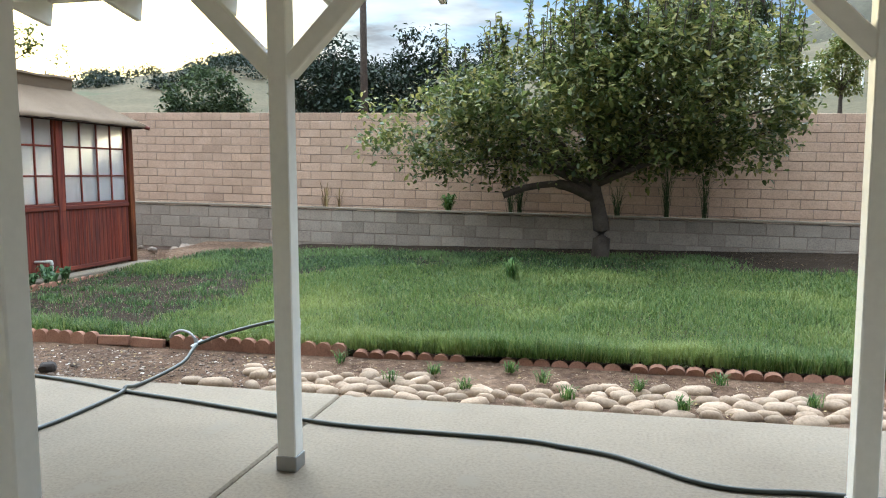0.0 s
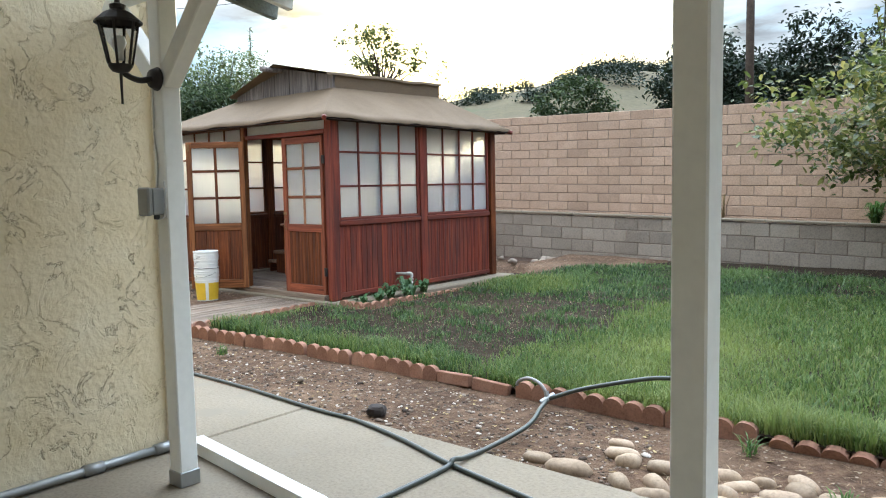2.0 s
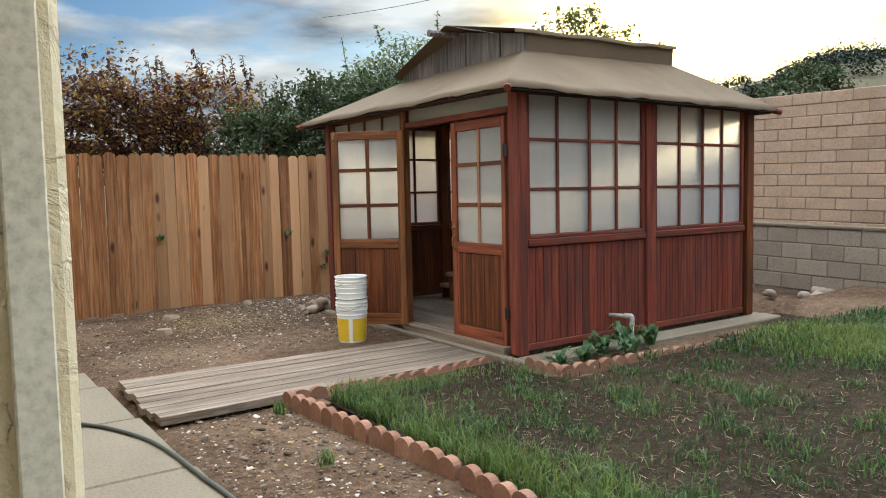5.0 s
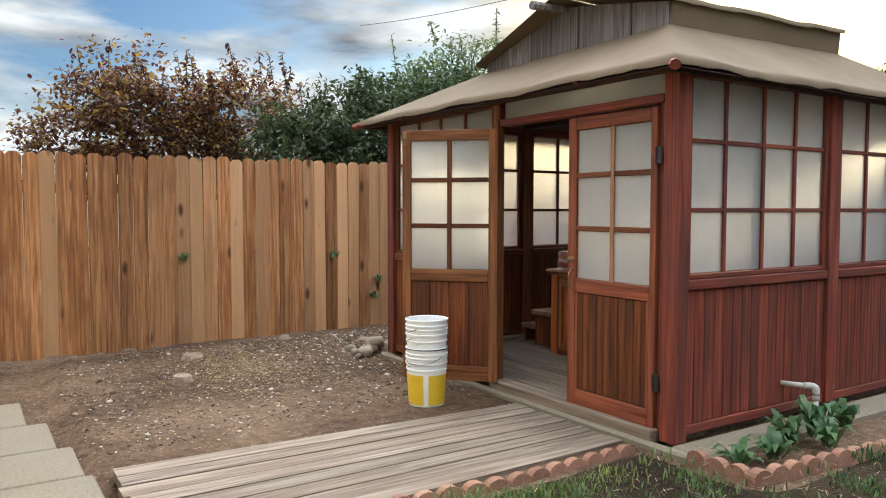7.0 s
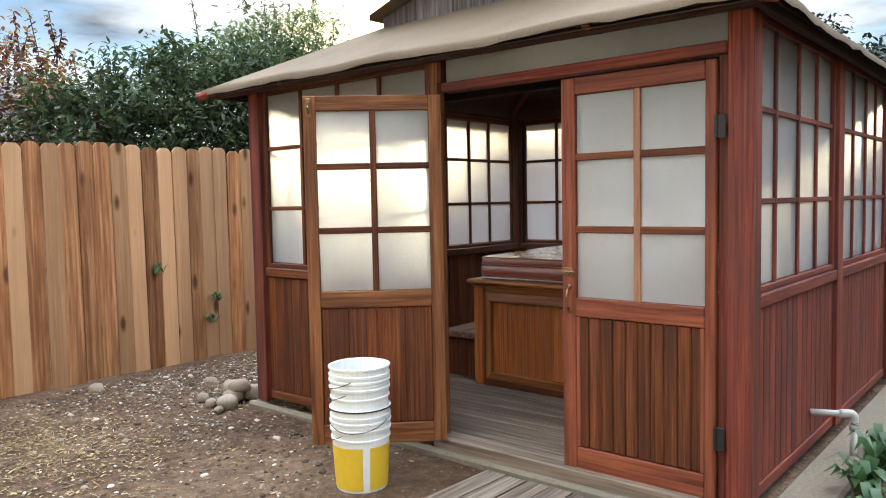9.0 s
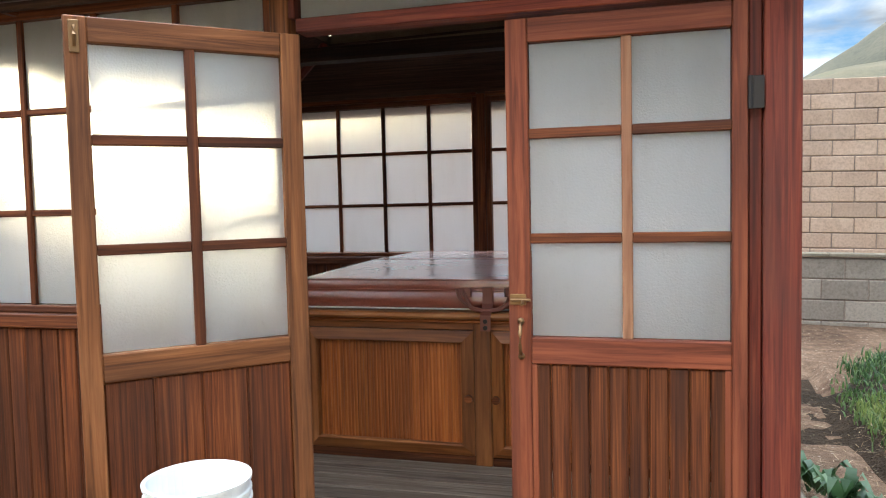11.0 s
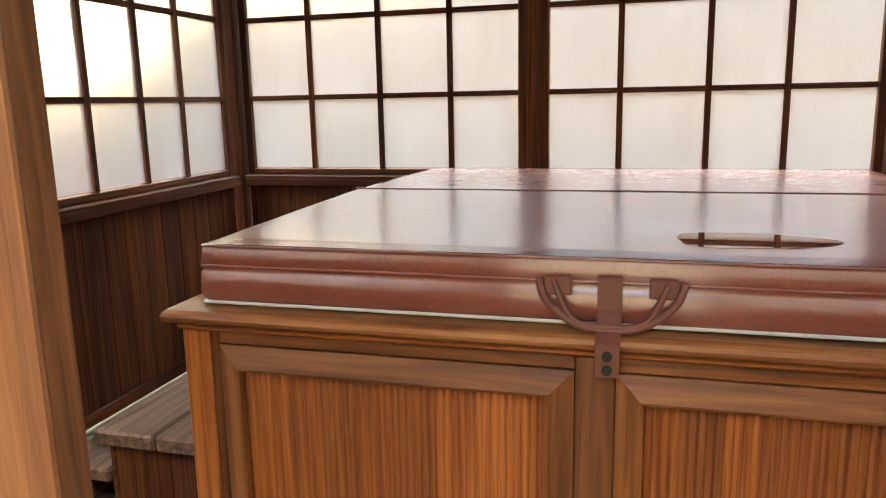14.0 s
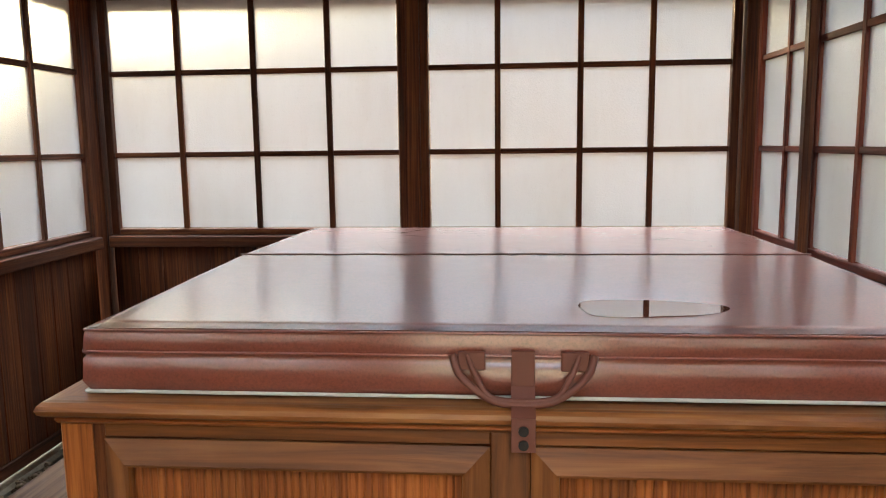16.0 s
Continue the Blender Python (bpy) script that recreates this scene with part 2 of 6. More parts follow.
def wood(name, dark, mid, light, axis, rough=0.6, stain=None, stain_amount=0.5, grain=1.0, vary=0.35, other=None, knots=False, spec=0.2, streak=None):
    """Sawn timber with its grain along an axis, mottled and worn, each piece of its own tone."""
    mt, n, l, b = material(name)
    k = "xyz".index(axis)
    sc = [55.0 * grain] * 3
    sc[k] = 1.6
    vec, rnd = coords(n, l, sc, 37.0)
    g = noise_tex(n, l, vec, 1.0, 5, 0.62, 0.6)
    col = ramp(n, l, g, [(0.34, dark), (0.5, mid), (0.66, light)])
    sc2 = [3.0] * 3
    sc2[k] = 0.9
    vec2, _ = coords(n, l, sc2, 11.0)
    big = noise_tex(n, l, vec2, 1.0, 4, 0.6, 0.3)
    if stain:
        f = ramp(n, l, big, [(0.42, (0, 0, 0)), (0.68, (stain_amount,) * 3)])
        col = mix(n, l, f, col, stain)
    if streak:
        sc3 = [17.0] * 3
        sc3[k] = 0.55
        vec4, _ = coords(n, l, sc3, 29.0)
        run = noise_tex(n, l, vec4, 1.0, 3, 0.6, 0.8)
        col = mix(n, l, ramp(n, l, run, [(0.50, (0, 0, 0)), (0.66, (streak[1],) * 3)]), col, streak[0])
    hash_ = n.new("ShaderNodeMath")
    hash_.operation = "MULTIPLY"
    hash_.inputs[1].default_value = 7.31
    l.new(rnd, hash_.inputs[0])
    frac = n.new("ShaderNodeMath")
    frac.operation = "FRACT"
    l.new(hash_.outputs[0], frac.inputs[0])
    if other:
        f = ramp(n, l, frac.outputs[0], [(0.35, (0, 0, 0)), (1.0, (0.75, 0.75, 0.75))])
        col = mix(n, l, f, col, other)
    if knots:
        vec3, _ = coords(n, l, (7.0, 7.0, 2.6), 23.0)
        vor = n.new("ShaderNodeTexVoronoi")
        vor.inputs["Scale"].default_value = 1.0
        l.new(vec3, vor.inputs["Vector"])
        pick = n.new("ShaderNodeSeparateColor")
        l.new(vor.outputs["Color"], pick.inputs[0])
        some = ramp(n, l, pick.outputs[0], [(0.60, (0, 0, 0)), (0.66, (0.9, 0.9, 0.9))])
        spot = ramp(n, l, vor.outputs["Distance"], [(0.10, (1, 1, 1)), (0.24, (0, 0, 0))])
        col = mix(n, l, mix(n, l, 1.0, some, spot, "MULTIPLY"), col, tuple(c * 0.3 for c in dark))
    v = n.new("ShaderNodeMapRange")
    v.inputs["To Min"].default_value, v.inputs["To Max"].default_value = 1 - vary, 1 + vary
    l.new(rnd, v.inputs["Value"])
    hsv = n.new("ShaderNodeHueSaturation")
    l.new(v.outputs["Result"], hsv.inputs["Value"])
    l.new(col, hsv.inputs["Color"])
    l.new(hsv.outputs["Color"], b.inputs["Base Color"])
    r = n.new("ShaderNodeMapRange")
    r.inputs["To Min"].default_value, r.inputs["To Max"].default_value = rough - 0.15, rough + 0.2
    l.new(big, r.inputs["Value"])
    l.new(r.outputs["Result"], b.inputs["Roughness"])
    b.inputs["Specular IOR Level"].default_value = spec
    bump(n, l, g, b, 0.5, 0.004)
    return mt


def mottled(name, a, b_, c, scale, rough=0.85, fine=60.0, bump_s=0.4, bump_d=0.01, vary=0.0, shuffle=0.0, spots=None):
    """Stone, soil, paint or plaster: three tones in two sizes of noise, with fine relief."""
    mt, n, l, b = material(name)
    vec, rnd = coords(n, l, (1, 1, 1), shuffle or (17.0 if vary else 0.0))
    big = noise_tex(n, l, vec, scale, 6, 0.6, 0.2)
    small = noise_tex(n, l, vec, fine, 4, 0.65)
    col = ramp(n, l, big, [(0.3, a), (0.5, b_), (0.7, c)])
    col = mix(n, l, 0.55, col, ramp(n, l, small, [(0.3, tuple(x * 0.55 for x in b_)), (0.5, b_), (0.75, tuple(min(1, x * 1.35) for x in b_))]))
    if spots:
        sp = noise_tex(n, l, vec, spots[0], 3, 0.5)
        col = mix(n, l, ramp(n, l, sp, [(spots[1], (0, 0, 0)), (spots[1] + 0.08, (1, 1, 1))]), col, spots[2])
    if vary:
        v = n.new("ShaderNodeMapRange")
        v.inputs["To Min"].default_value, v.inputs["To Max"].default_value = 1 - vary, 1 + vary
        l.new(rnd, v.inputs["Value"])
        hsv = n.new("ShaderNodeHueSaturation")
        l.new(v.outputs["Result"], hsv.inputs["Value"])
        l.new(col, hsv.inputs["Color"])
        col = hsv.outputs["Color"]
    l.new(col, b.inputs["Base Color"])
    b.inputs["Roughness"].default_value = rough
    b.inputs["Specular IOR Level"].default_value = 0.12
    h = mix(n, l, 0.5, big, small)
    bump(n, l, h, b, bump_s, bump_d)
    return mt


def plain(name, colour, rough=0.5, metal=0.0, lo=0.9, hi=1.06):
    mt, n, l, b = material(name)
    vec, _ = coords(n, l)
    f = noise_tex(n, l, vec, 25.0, 4)
    l.new(mix(n, l, f, tuple(c * lo for c in colour), tuple(min(1, c * hi) for c in colour)), b.inputs["Base Color"])
    b.inputs["Roughness"].default_value, b.inputs["Metallic"].default_value = rough, metal
    return mt


RED = ((0.082, 0.016, 0.011), (0.178, 0.035, 0.020), (0.25, 0.064, 0.031))
BROWN = ((0.054, 0.015, 0.006), (0.130, 0.036, 0.012), (0.23, 0.072, 0.022))
red = {a: wood("red_stained_wood_" + a, *RED, a, 0.6, (0.075, 0.032, 0.026), 0.7, 1.0, 0.14, streak=((0.055, 0.022, 0.018), 0.7)) for a in "xyz"}
brown = {a: wood("brown_redwood_" + a, *BROWN, a, 0.5, (0.045, 0.019, 0.012), 0.6, 1.8, 0.22, streak=((0.04, 0.016, 0.010), 0.6)) for a in "xyz"}
amber = {a: wood("amber_redwood_" + a, (0.19, 0.049, 0.012), (0.34, 0.094, 0.021), (0.46, 0.150, 0.036), a, 0.42, (0.13, 0.038, 0.015), 0.4, 1.3, 0.2, None, False, 0.45) for a in "xyz"}
cedar = wood("cedar_fence_wood", (0.20, 0.080, 0.029), (0.36, 0.160, 0.064), (0.47, 0.245, 0.115), "z", 0.75, (0.15, 0.052, 0.018), 0.7, 0.8, 0.34, (0.50, 0.295, 0.155), True, streak=((0.15, 0.06, 0.024), 0.75))
coarse = {a: wood("flat_sawn_redwood_" + a, (0.13, 0.038, 0.010), (0.26, 0.084, 0.021), (0.38, 0.142, 0.040), a, 0.45, (0.10, 0.036, 0.014), 0.5, 0.55, 0.16, None, False, 0.4) for a in "xz"}
worn_rim = {a: wood("worn_rim_wood_" + a, (0.14, 0.045, 0.012), (0.30, 0.098, 0.024), (0.44, 0.19, 0.060), a, 0.38, (0.10, 0.036, 0.014), 0.6, 0.6, 0.1, None, False, 0.45) for a in "xy"}
deck = {a: wood("weathered_deck_wood_" + a, (0.085, 0.060, 0.043), (0.205, 0.157, 0.118), (0.30, 0.243, 0.188), a, 0.8, (0.15, 0.10, 0.068), 0.6, 0.8, 0.18, streak=((0.11, 0.078, 0.055), 0.6)) for a in "xy"}
grey_wood = wood("grey_gable_wood", (0.06, 0.05, 0.045), (0.13, 0.11, 0.10), (0.20, 0.17, 0.15), "z", 0.85, None, 0, 1.0, 0.2)
orange_red = {a: wood("worn_red_door_wood_" + a, (0.10, 0.026, 0.013), (0.215, 0.056, 0.026), (0.30, 0.090, 0.040), a, 0.55, (0.10, 0.034, 0.022), 0.5, 0.7, 0.1, streak=((0.11, 0.034, 0.02), 0.5)) for a in "xz"}
orange_brown = {a: wood("worn_orange_door_wood_" + a, (0.085, 0.031, 0.012), (0.225, 0.082, 0.028), (0.34, 0.138, 0.050), a, 0.55, (0.07, 0.030, 0.016), 0.6, 0.7, 0.15, streak=((0.075, 0.030, 0.015), 0.55)) for a in "xz"}
bleached = {a: wood("bleached_muntin_wood_" + a, (0.24, 0.105, 0.055), (0.36, 0.18, 0.10), (0.45, 0.25, 0.15), a, 0.65, (0.22, 0.09, 0.05), 0.5, 0.8, 0.12) for a in "xz"}
white = plain("white_painted_wood", (0.76, 0.75, 0.69), 0.45)
cream = mottled("cream_painted_trim", (0.60, 0.55, 0.42), (0.68, 0.62, 0.49), (0.72, 0.67, 0.55), 2.0, 0.55, 40.0, 0.15, 0.003)
concrete = mottled("concrete_slab", (0.135, 0.108, 0.076), (0.195, 0.160, 0.115), (0.245, 0.206, 0.152), 0.9, 0.75, 55.0, 0.15, 0.004, 0, 0, (3.0, 0.60, (0.19, 0.16, 0.12)))
felt = mottled("tan_roofing_felt", (0.100, 0.070, 0.043), (0.142, 0.101, 0.064), (0.178, 0.131, 0.086), 1.3, 0.9, 120.0, 0.3, 0.004)
block_tan = mottled("tan_slump_block", (0.34, 0.225, 0.155), (0.43, 0.295, 0.205), (0.49, 0.355, 0.26), 2.5, 0.9, 45.0, 0.5, 0.008, 0.10)
block_grey = mottled("grey_concrete_block", (0.20, 0.16, 0.125), (0.285, 0.235, 0.185), (0.36, 0.305, 0.245), 2.0, 0.9, 45.0, 0.5, 0.008, 0.14)
mortar = mottled("mortar", (0.20, 0.145, 0.115), (0.26, 0.195, 0.155), (0.31, 0.24, 0.19), 3.0, 0.95)
terracotta = mottled("terracotta_edging", (0.15, 0.072, 0.046), (0.25, 0.130, 0.086), (0.34, 0.205, 0.145), 5.0, 0.9, 70.0, 0.4, 0.006, 0.16)
cobble = mottled("cream_cobble", (0.15, 0.10, 0.062), (0.29, 0.21, 0.14), (0.42, 0.33, 0.235), 6.0, 0.75, 50.0, 0.35, 0.006, 0.22)
rubber = plain("black_rubber", (0.02, 0.021, 0.02), 0.55)
pvc = plain("white_pvc", (0.68, 0.66, 0.60), 0.4)
brass = plain("tarnished_brass", (0.26, 0.15, 0.07), 0.45, 0.85, 0.6, 1.2)
iron = plain("dark_iron", (0.035, 0.03, 0.028), 0.5, 0.6)
bark = mottled("bark", (0.035, 0.028, 0.022), (0.07, 0.055, 0.043), (0.11, 0.09, 0.07), 8.0, 0.95, 60.0, 0.8, 0.02)


def stucco_material():
    """Cream trowelled plaster with raised lace and dark broken gaps."""
    mt, n, l, b = material("cream_stucco")
    vec, _ = coords(n, l)
    lace = noise_tex(n, l, vec, 5.0, 7, 0.62, 0.5)
    mask = noise_tex(n, l, vec, 5.5, 3, 0.6)
    crack = n.new("ShaderNodeMath")
    crack.operation = "SUBTRACT"
    crack.inputs[1].default_value = 0.53
    l.new(lace, crack.inputs[0])
    ab = n.new("ShaderNodeMath")
    ab.operation = "ABSOLUTE"
    l.new(crack.outputs[0], ab.inputs[0])
    line = ramp(n, l, ab.outputs[0], [(0.0, (1, 1, 1)), (0.009, (0, 0, 0))])
    where = ramp(n, l, mask, [(0.51, (0, 0, 0)), (0.58, (1, 1, 1))])
    gap = mix(n, l, 1.0, line, where, "MULTIPLY")
    base = ramp(n, l, noise_tex(n, l, vec, 3.0, 5, 0.6), [(0.3, (0.63, 0.52, 0.32)), (0.5, (0.69, 0.58, 0.38)), (0.7, (0.72, 0.62, 0.43))])
    l.new(mix(n, l, gap, base, (0.30, 0.23, 0.14)), b.inputs["Base Color"])
    b.inputs["Roughness"].default_value = 0.9
    h = mix(n, l, 0.6, ramp(n, l, lace, [(0.50, (1, 1, 1)), (0.56, (0, 0, 0))]), noise_tex(n, l, vec, 30.0, 4))
    h = mix(n, l, gap, h, (0, 0, 0))
    bump(n, l, h, b, 0.9, 0.014)
    return mt


def frosted_material():
    """Pebbled frosted glazing: a blurred view through it, veiled by dust and dried rain."""
    mt, n, l, b = material("frosted_glass")
    vec, rnd = coords(n, l, (1, 1, 1), 13.0)
    peb = noise_tex(n, l, vec, 150.0, 2, 0.5)
    vec2, _ = coords(n, l, (9.0, 9.0, 1.6), 13.0)
    dirt = noise_tex(n, l, vec2, 1.0, 6, 0.65, 0.4)
    specks = noise_tex(n, l, vec, 60.0, 3, 0.6)
    out = [x for x in n if x.type == "OUTPUT_MATERIAL"][0]
    tr = n.new("ShaderNodeBsdfTranslucent")
    tr.inputs["Color"].default_value = (0.62, 0.63, 0.64, 1)
    rf = n.new("ShaderNodeBsdfRefraction")
    rf.inputs["Roughness"].default_value, rf.inputs["IOR"].default_value = 0.6, 1.34
    rf.inputs["Color"].default_value = (0.97, 0.97, 0.97, 1)
    m1 = n.new("ShaderNodeMixShader")
    veil = n.new("ShaderNodeMapRange")
    veil.inputs["From Min"].default_value, veil.inputs["From Max"].default_value = 0.3, 0.7
    veil.inputs["To Min"].default_value, veil.inputs["To Max"].default_value = 0.93, 0.86
    l.new(dirt, veil.inputs["Value"])
    l.new(veil.outputs["Result"], m1.inputs[0])
    l.new(tr.outputs[0], m1.inputs[1])
    l.new(rf.outputs[0], m1.inputs[2])
    b.inputs["Roughness"].default_value = 0.35
    l.new(ramp(n, l, dirt, [(0.3, (0.46, 0.43, 0.38)), (0.48, (0.62, 0.61, 0.58)), (0.68, (0.72, 0.72, 0.70))]), b.inputs["Base Color"])
    m2 = n.new("ShaderNodeMixShader")
    l.new(ramp(n, l, specks, [(0.62, (0.20, 0.20, 0.20)), (0.75, (0.32, 0.32, 0.32))]), m2.inputs[0])
    l.new(m1.outputs[0], m2.inputs[1])
    l.new(b.outputs[0], m2.inputs[2])
    l.new(m2.outputs[0], out.inputs["Surface"])
    bump(n, l, peb, b, 0.5, 0.003)
    normal = b.inputs["Normal"].links[0].from_socket
    l.new(normal, rf.inputs["Normal"])
    l.new(normal, tr.inputs["Normal"])
    return mt


def vinyl_material():
    """Padded vinyl with a soft sheen, dusty and damp in patches, and a fine leather grain."""
    mt = mottled("maroon_vinyl", (0.235, 0.055, 0.034), (0.27, 0.068, 0.041), (0.30, 0.082, 0.052), 2.5, 0.42, 160.0, 0.03, 0.0006)
    n, l = mt.node_tree.nodes, mt.node_tree.links
    b = n["Principled BSDF"]
    vec, _ = coords(n, l, (1.0, 1.6, 1.0))
    damp = noise_tex(n, l, vec, 16.0, 6, 0.65, 0.4)
    r = n.new("ShaderNodeMapRange")
    r.inputs["From Min"].default_value, r.inputs["From Max"].default_value = 0.35, 0.65
    r.inputs["To Min"].default_value, r.inputs["To Max"].default_value = 0.195, 0.235
    l.new(damp, r.inputs["Value"])
    l.new(r.outputs["Result"], b.inputs["Coat Roughness"])
    b.inputs["Coat Weight"].default_value, b.inputs["Coat IOR"].default_value = 1.0, 2.0
    b.inputs["Specular IOR Level"].default_value = 0.4
    return mt


stucco = stucco_material()
frosted = frosted_material()
vinyl = vinyl_material()


# ---- ground, slab, house, patio cover, walls, fence ----
def sheet(name, xs, ys, height, mat, label, kind="structure"):
    """A ground sheet on a grid of lines, with a height for each crossing."""
    gx, gy = np.meshgrid(xs, ys)
    z = np.vectorize(height)(gx, gy)
    verts = np.stack([gx.ravel(), gy.ravel(), z.ravel()], 1)
    w = len(xs)
    i = np.arange(len(ys) - 1)[:, None] * w + np.arange(w - 1)[None, :]
    i = i.ravel()
    quads = np.stack([i, i + 1, i + 1 + w, i + w], 1)
    ob = new(name, array_mesh(name, verts, quads, mat, True))
    return tagged(ob, label, name, "", kind)


def smooth(a, b, x):
    t = min(1.0, max(0.0, (x - a) / (b - a)))
    return t * t * (3 - 2 * t)


def lawn_z(x, y):
    return 0.045 + 0.022 * max(0, y - 4.9) + 0.018 * noise.noise((x * 0.8, y * 0.8, 0)) + 0.008 * noise.noise((x * 3, y * 3, 2))


def dirt_corner(x, y):
    """Bare earth beside the tub house and in the corner behind it."""
    bed = smooth(-6.52, -6.68, x) * smooth(6.45, 6.65, y)
    back = smooth(0.15, -0.15, x + 6.75 - 0.5 * (y - 9.36) + 0.3 * noise.noise((x * 2, y * 2, 7))) * smooth(8.7, 9.2, y)
    return max(bed, back)


def ground_z(x, y):
    z = -0.025 + 0.06 * smooth(4.5, 5.5, y)
    if x > -7.3 and y > 4.85:
        z = lawn_z(x, y) - 0.05 + 0.05 * dirt_corner(x, y)
    z += 0.012 * noise.noise((x * 1.5, y * 1.5, 5)) + 0.006 * noise.noise((x * 7, y * 7, 3))
    if -7.5 < x < -6.62 and 6.3 < y < 10.3:
        z = min(z, 0.03 + 0.012 * noise.noise((x * 4, y * 4, 1)))
    if y < 3.85 or x > 5.5:
        z = -0.08
    return z


def soil_material(name, a, b_, c, pebble, pale):
    """Loose earth with clods, pale pebbles and dry bits."""
    mt, n, l, b = material(name)
    vec, _ = coords(n, l)
    big = noise_tex(n, l, vec, 0.9, 6, 0.6, 0.3)
    mid = noise_tex(n, l, vec, 14.0, 5, 0.7)
    col = mix(n, l, 0.55, ramp(n, l, big, [(0.34, a), (0.5, b_), (0.64, c)]), ramp(n, l, mid, [(0.34, a), (0.52, b_), (0.70, c)]))
    vor = n.new("ShaderNodeTexVoronoi")
    vor.inputs["Scale"].default_value = pebble
    vor.inputs["Randomness"].default_value = 1.0
    l.new(vec, vor.inputs["Vector"])
    pick = n.new("ShaderNodeSeparateColor")
    l.new(vor.outputs["Color"], pick.inputs[0])
    few = ramp(n, l, pick.outputs[0], [(0.82, (0, 0, 0)), (0.93, (0.75, 0.75, 0.75))])
    core = ramp(n, l, vor.outputs["Distance"], [(0.25, (1, 1, 1)), (0.42, (0, 0, 0))])
    f = mix(n, l, 1.0, few, core, "MULTIPLY")
    l.new(mix(n, l, f, col, pale), b.inputs["Base Color"])
    b.inputs["Roughness"].default_value = 0.95
    b.inputs["Specular IOR Level"].default_value = 0.08
    bump(n, l, mix(n, l, f, mid, (1, 1, 1)), b, 1.0, 0.05)
    return mt


soil = soil_material("bare_soil", (0.038, 0.022, 0.014), (0.116, 0.071, 0.044), (0.235, 0.156, 0.100), 38.0, (0.32, 0.25, 0.185))
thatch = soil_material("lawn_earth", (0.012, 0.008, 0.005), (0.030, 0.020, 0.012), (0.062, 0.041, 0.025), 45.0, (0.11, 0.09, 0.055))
far = [20, 30, 45, 70, 120, 220, 400, 800]
GX = sorted([-13 - f for f in far] + list(np.arange(-13.5, 5.6, 0.12)) + [5 + f for f in far] + [6.5, 9])
GY = sorted([3.8 - f for f in far] + [-5, 0, 3.5] + list(np.arange(3.8, 12.6, 0.12)) + [12.5 + f for f in far] + [14, 18])
ground = sheet("ground", GX, GY, ground_z, soil, "bare reddish-brown soil with pebbles and dry leaves")
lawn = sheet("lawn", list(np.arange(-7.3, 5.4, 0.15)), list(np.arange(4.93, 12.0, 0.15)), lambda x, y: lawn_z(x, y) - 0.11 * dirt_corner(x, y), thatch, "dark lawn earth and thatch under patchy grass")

slab = thing("patio_slab", (-1.5, 3.0, 0), "pale concrete patio and walkway slabs with dark joints", "patio", kind="structure")
for x0, x1, y0, y1 in ((-1.575, 1.9, -4.5, 3.93), (1.91, 5.4, -4.5, 3.93), (-4.42, -1.585, -4.5, 3.93), (-4.43, -6.68, 3.05, 3.9), (-6.69, -7.80, 3.05, 3.87), (-7.81, -8.85, 3.05, 3.84), (-8.86, -9.45, 3.05, 3.80), (-9.46, -10.1, 3.0, 3.72), (-10.11, -10.8, 2.9, 3.6)):
    part("slab", Geo().box((x0, y0, -0.1), (x1, y1, 0.0), 0.012), concrete, slab)

house = thing("house", (-4.43, 0, 0), "cream stucco house with rough lace plaster", "house", kind="structure")
part("wall_east", Geo().box((-4.65, -4.5, 0.0), (-4.43, 3.03, 2.75), 0.02), stucco, house)
part("wall_north", Geo().box((-14.0, 2.83, 0.0), (-4.655, 3.03, 2.75), 0.02), stucco, house)
part("wall_south", Geo().box((-4.425, -4.7, 0.0), (5.6, -4.5, 3.6), 0.02), stucco, house)
part("corner_board", Geo().box((-4.432, 2.905, 0.0), (-4.395, 2.985, 2.75), 0.004), cream, house, "cream vertical corner board")
part("roof", Geo().box((-14.2, -4.5, 2.76), (-4.3, 3.25, 2.86), 0.01), felt, house)

cover = thing("patio_cover", (-1.38, 2.72, 0), "white painted timber patio cover with braced posts", "patio cover", kind="structure")


def patio_post(x, y, w=0.048, braces=(-1, 1), base=True):
    p = part("post", Geo().box((x - w, y - w, 0.03), (x + w, y + w, 2.34), 0.006), white, cover)
    if base:
        part("post_base", Geo().box((x - w - 0.006, y - w - 0.006, 0.0), (x + w + 0.006, y + w + 0.006, 0.075), 0.004), galv, p, "grey galvanised post base")
    for s in braces:
        g = Geo().box((-0.044, -0.042, 0), (0.044, 0.042, 0.62), 0.005, pose(x + s * 0.03, y, 1.93, 0, 45 * s, 0))
        part("brace", g, white, p)
    return p


galv = plain("galvanised_steel", (0.30, 0.30, 0.29), 0.5, 0.7)
for x in (-3.915, -1.38, 1.205):
    patio_post(x, 2.70)
patio_post(-1.379, 0.981, 0.046, (), True)
part("beam", Geo().box((-4.3, 2.65, 2.345), (5.3, 2.75, 2.47), 0.006), white, cover)
for x in np.arange(-3.85, 5.3, 0.62):
    part("rafter", Geo().box((-0.02, -7.4, 0), (0.02, 0, 0.14), 0.004, pose(x, 3.40, 2.36, -10.5, 0, 0)), white, cover)
part("fascia", Geo().box((-0.02, -7.4, 0), (0.02, 0.01, 0.17), 0.004, pose(-4.02, 3.42, 2.345, -10.5, 0, 0)), mottled("weathered_green_paint", (0.13, 0.15, 0.14), (0.19, 0.21, 0.19), (0.25, 0.27, 0.25), 4.0, 0.7), cover, "weathered grey-green end board")
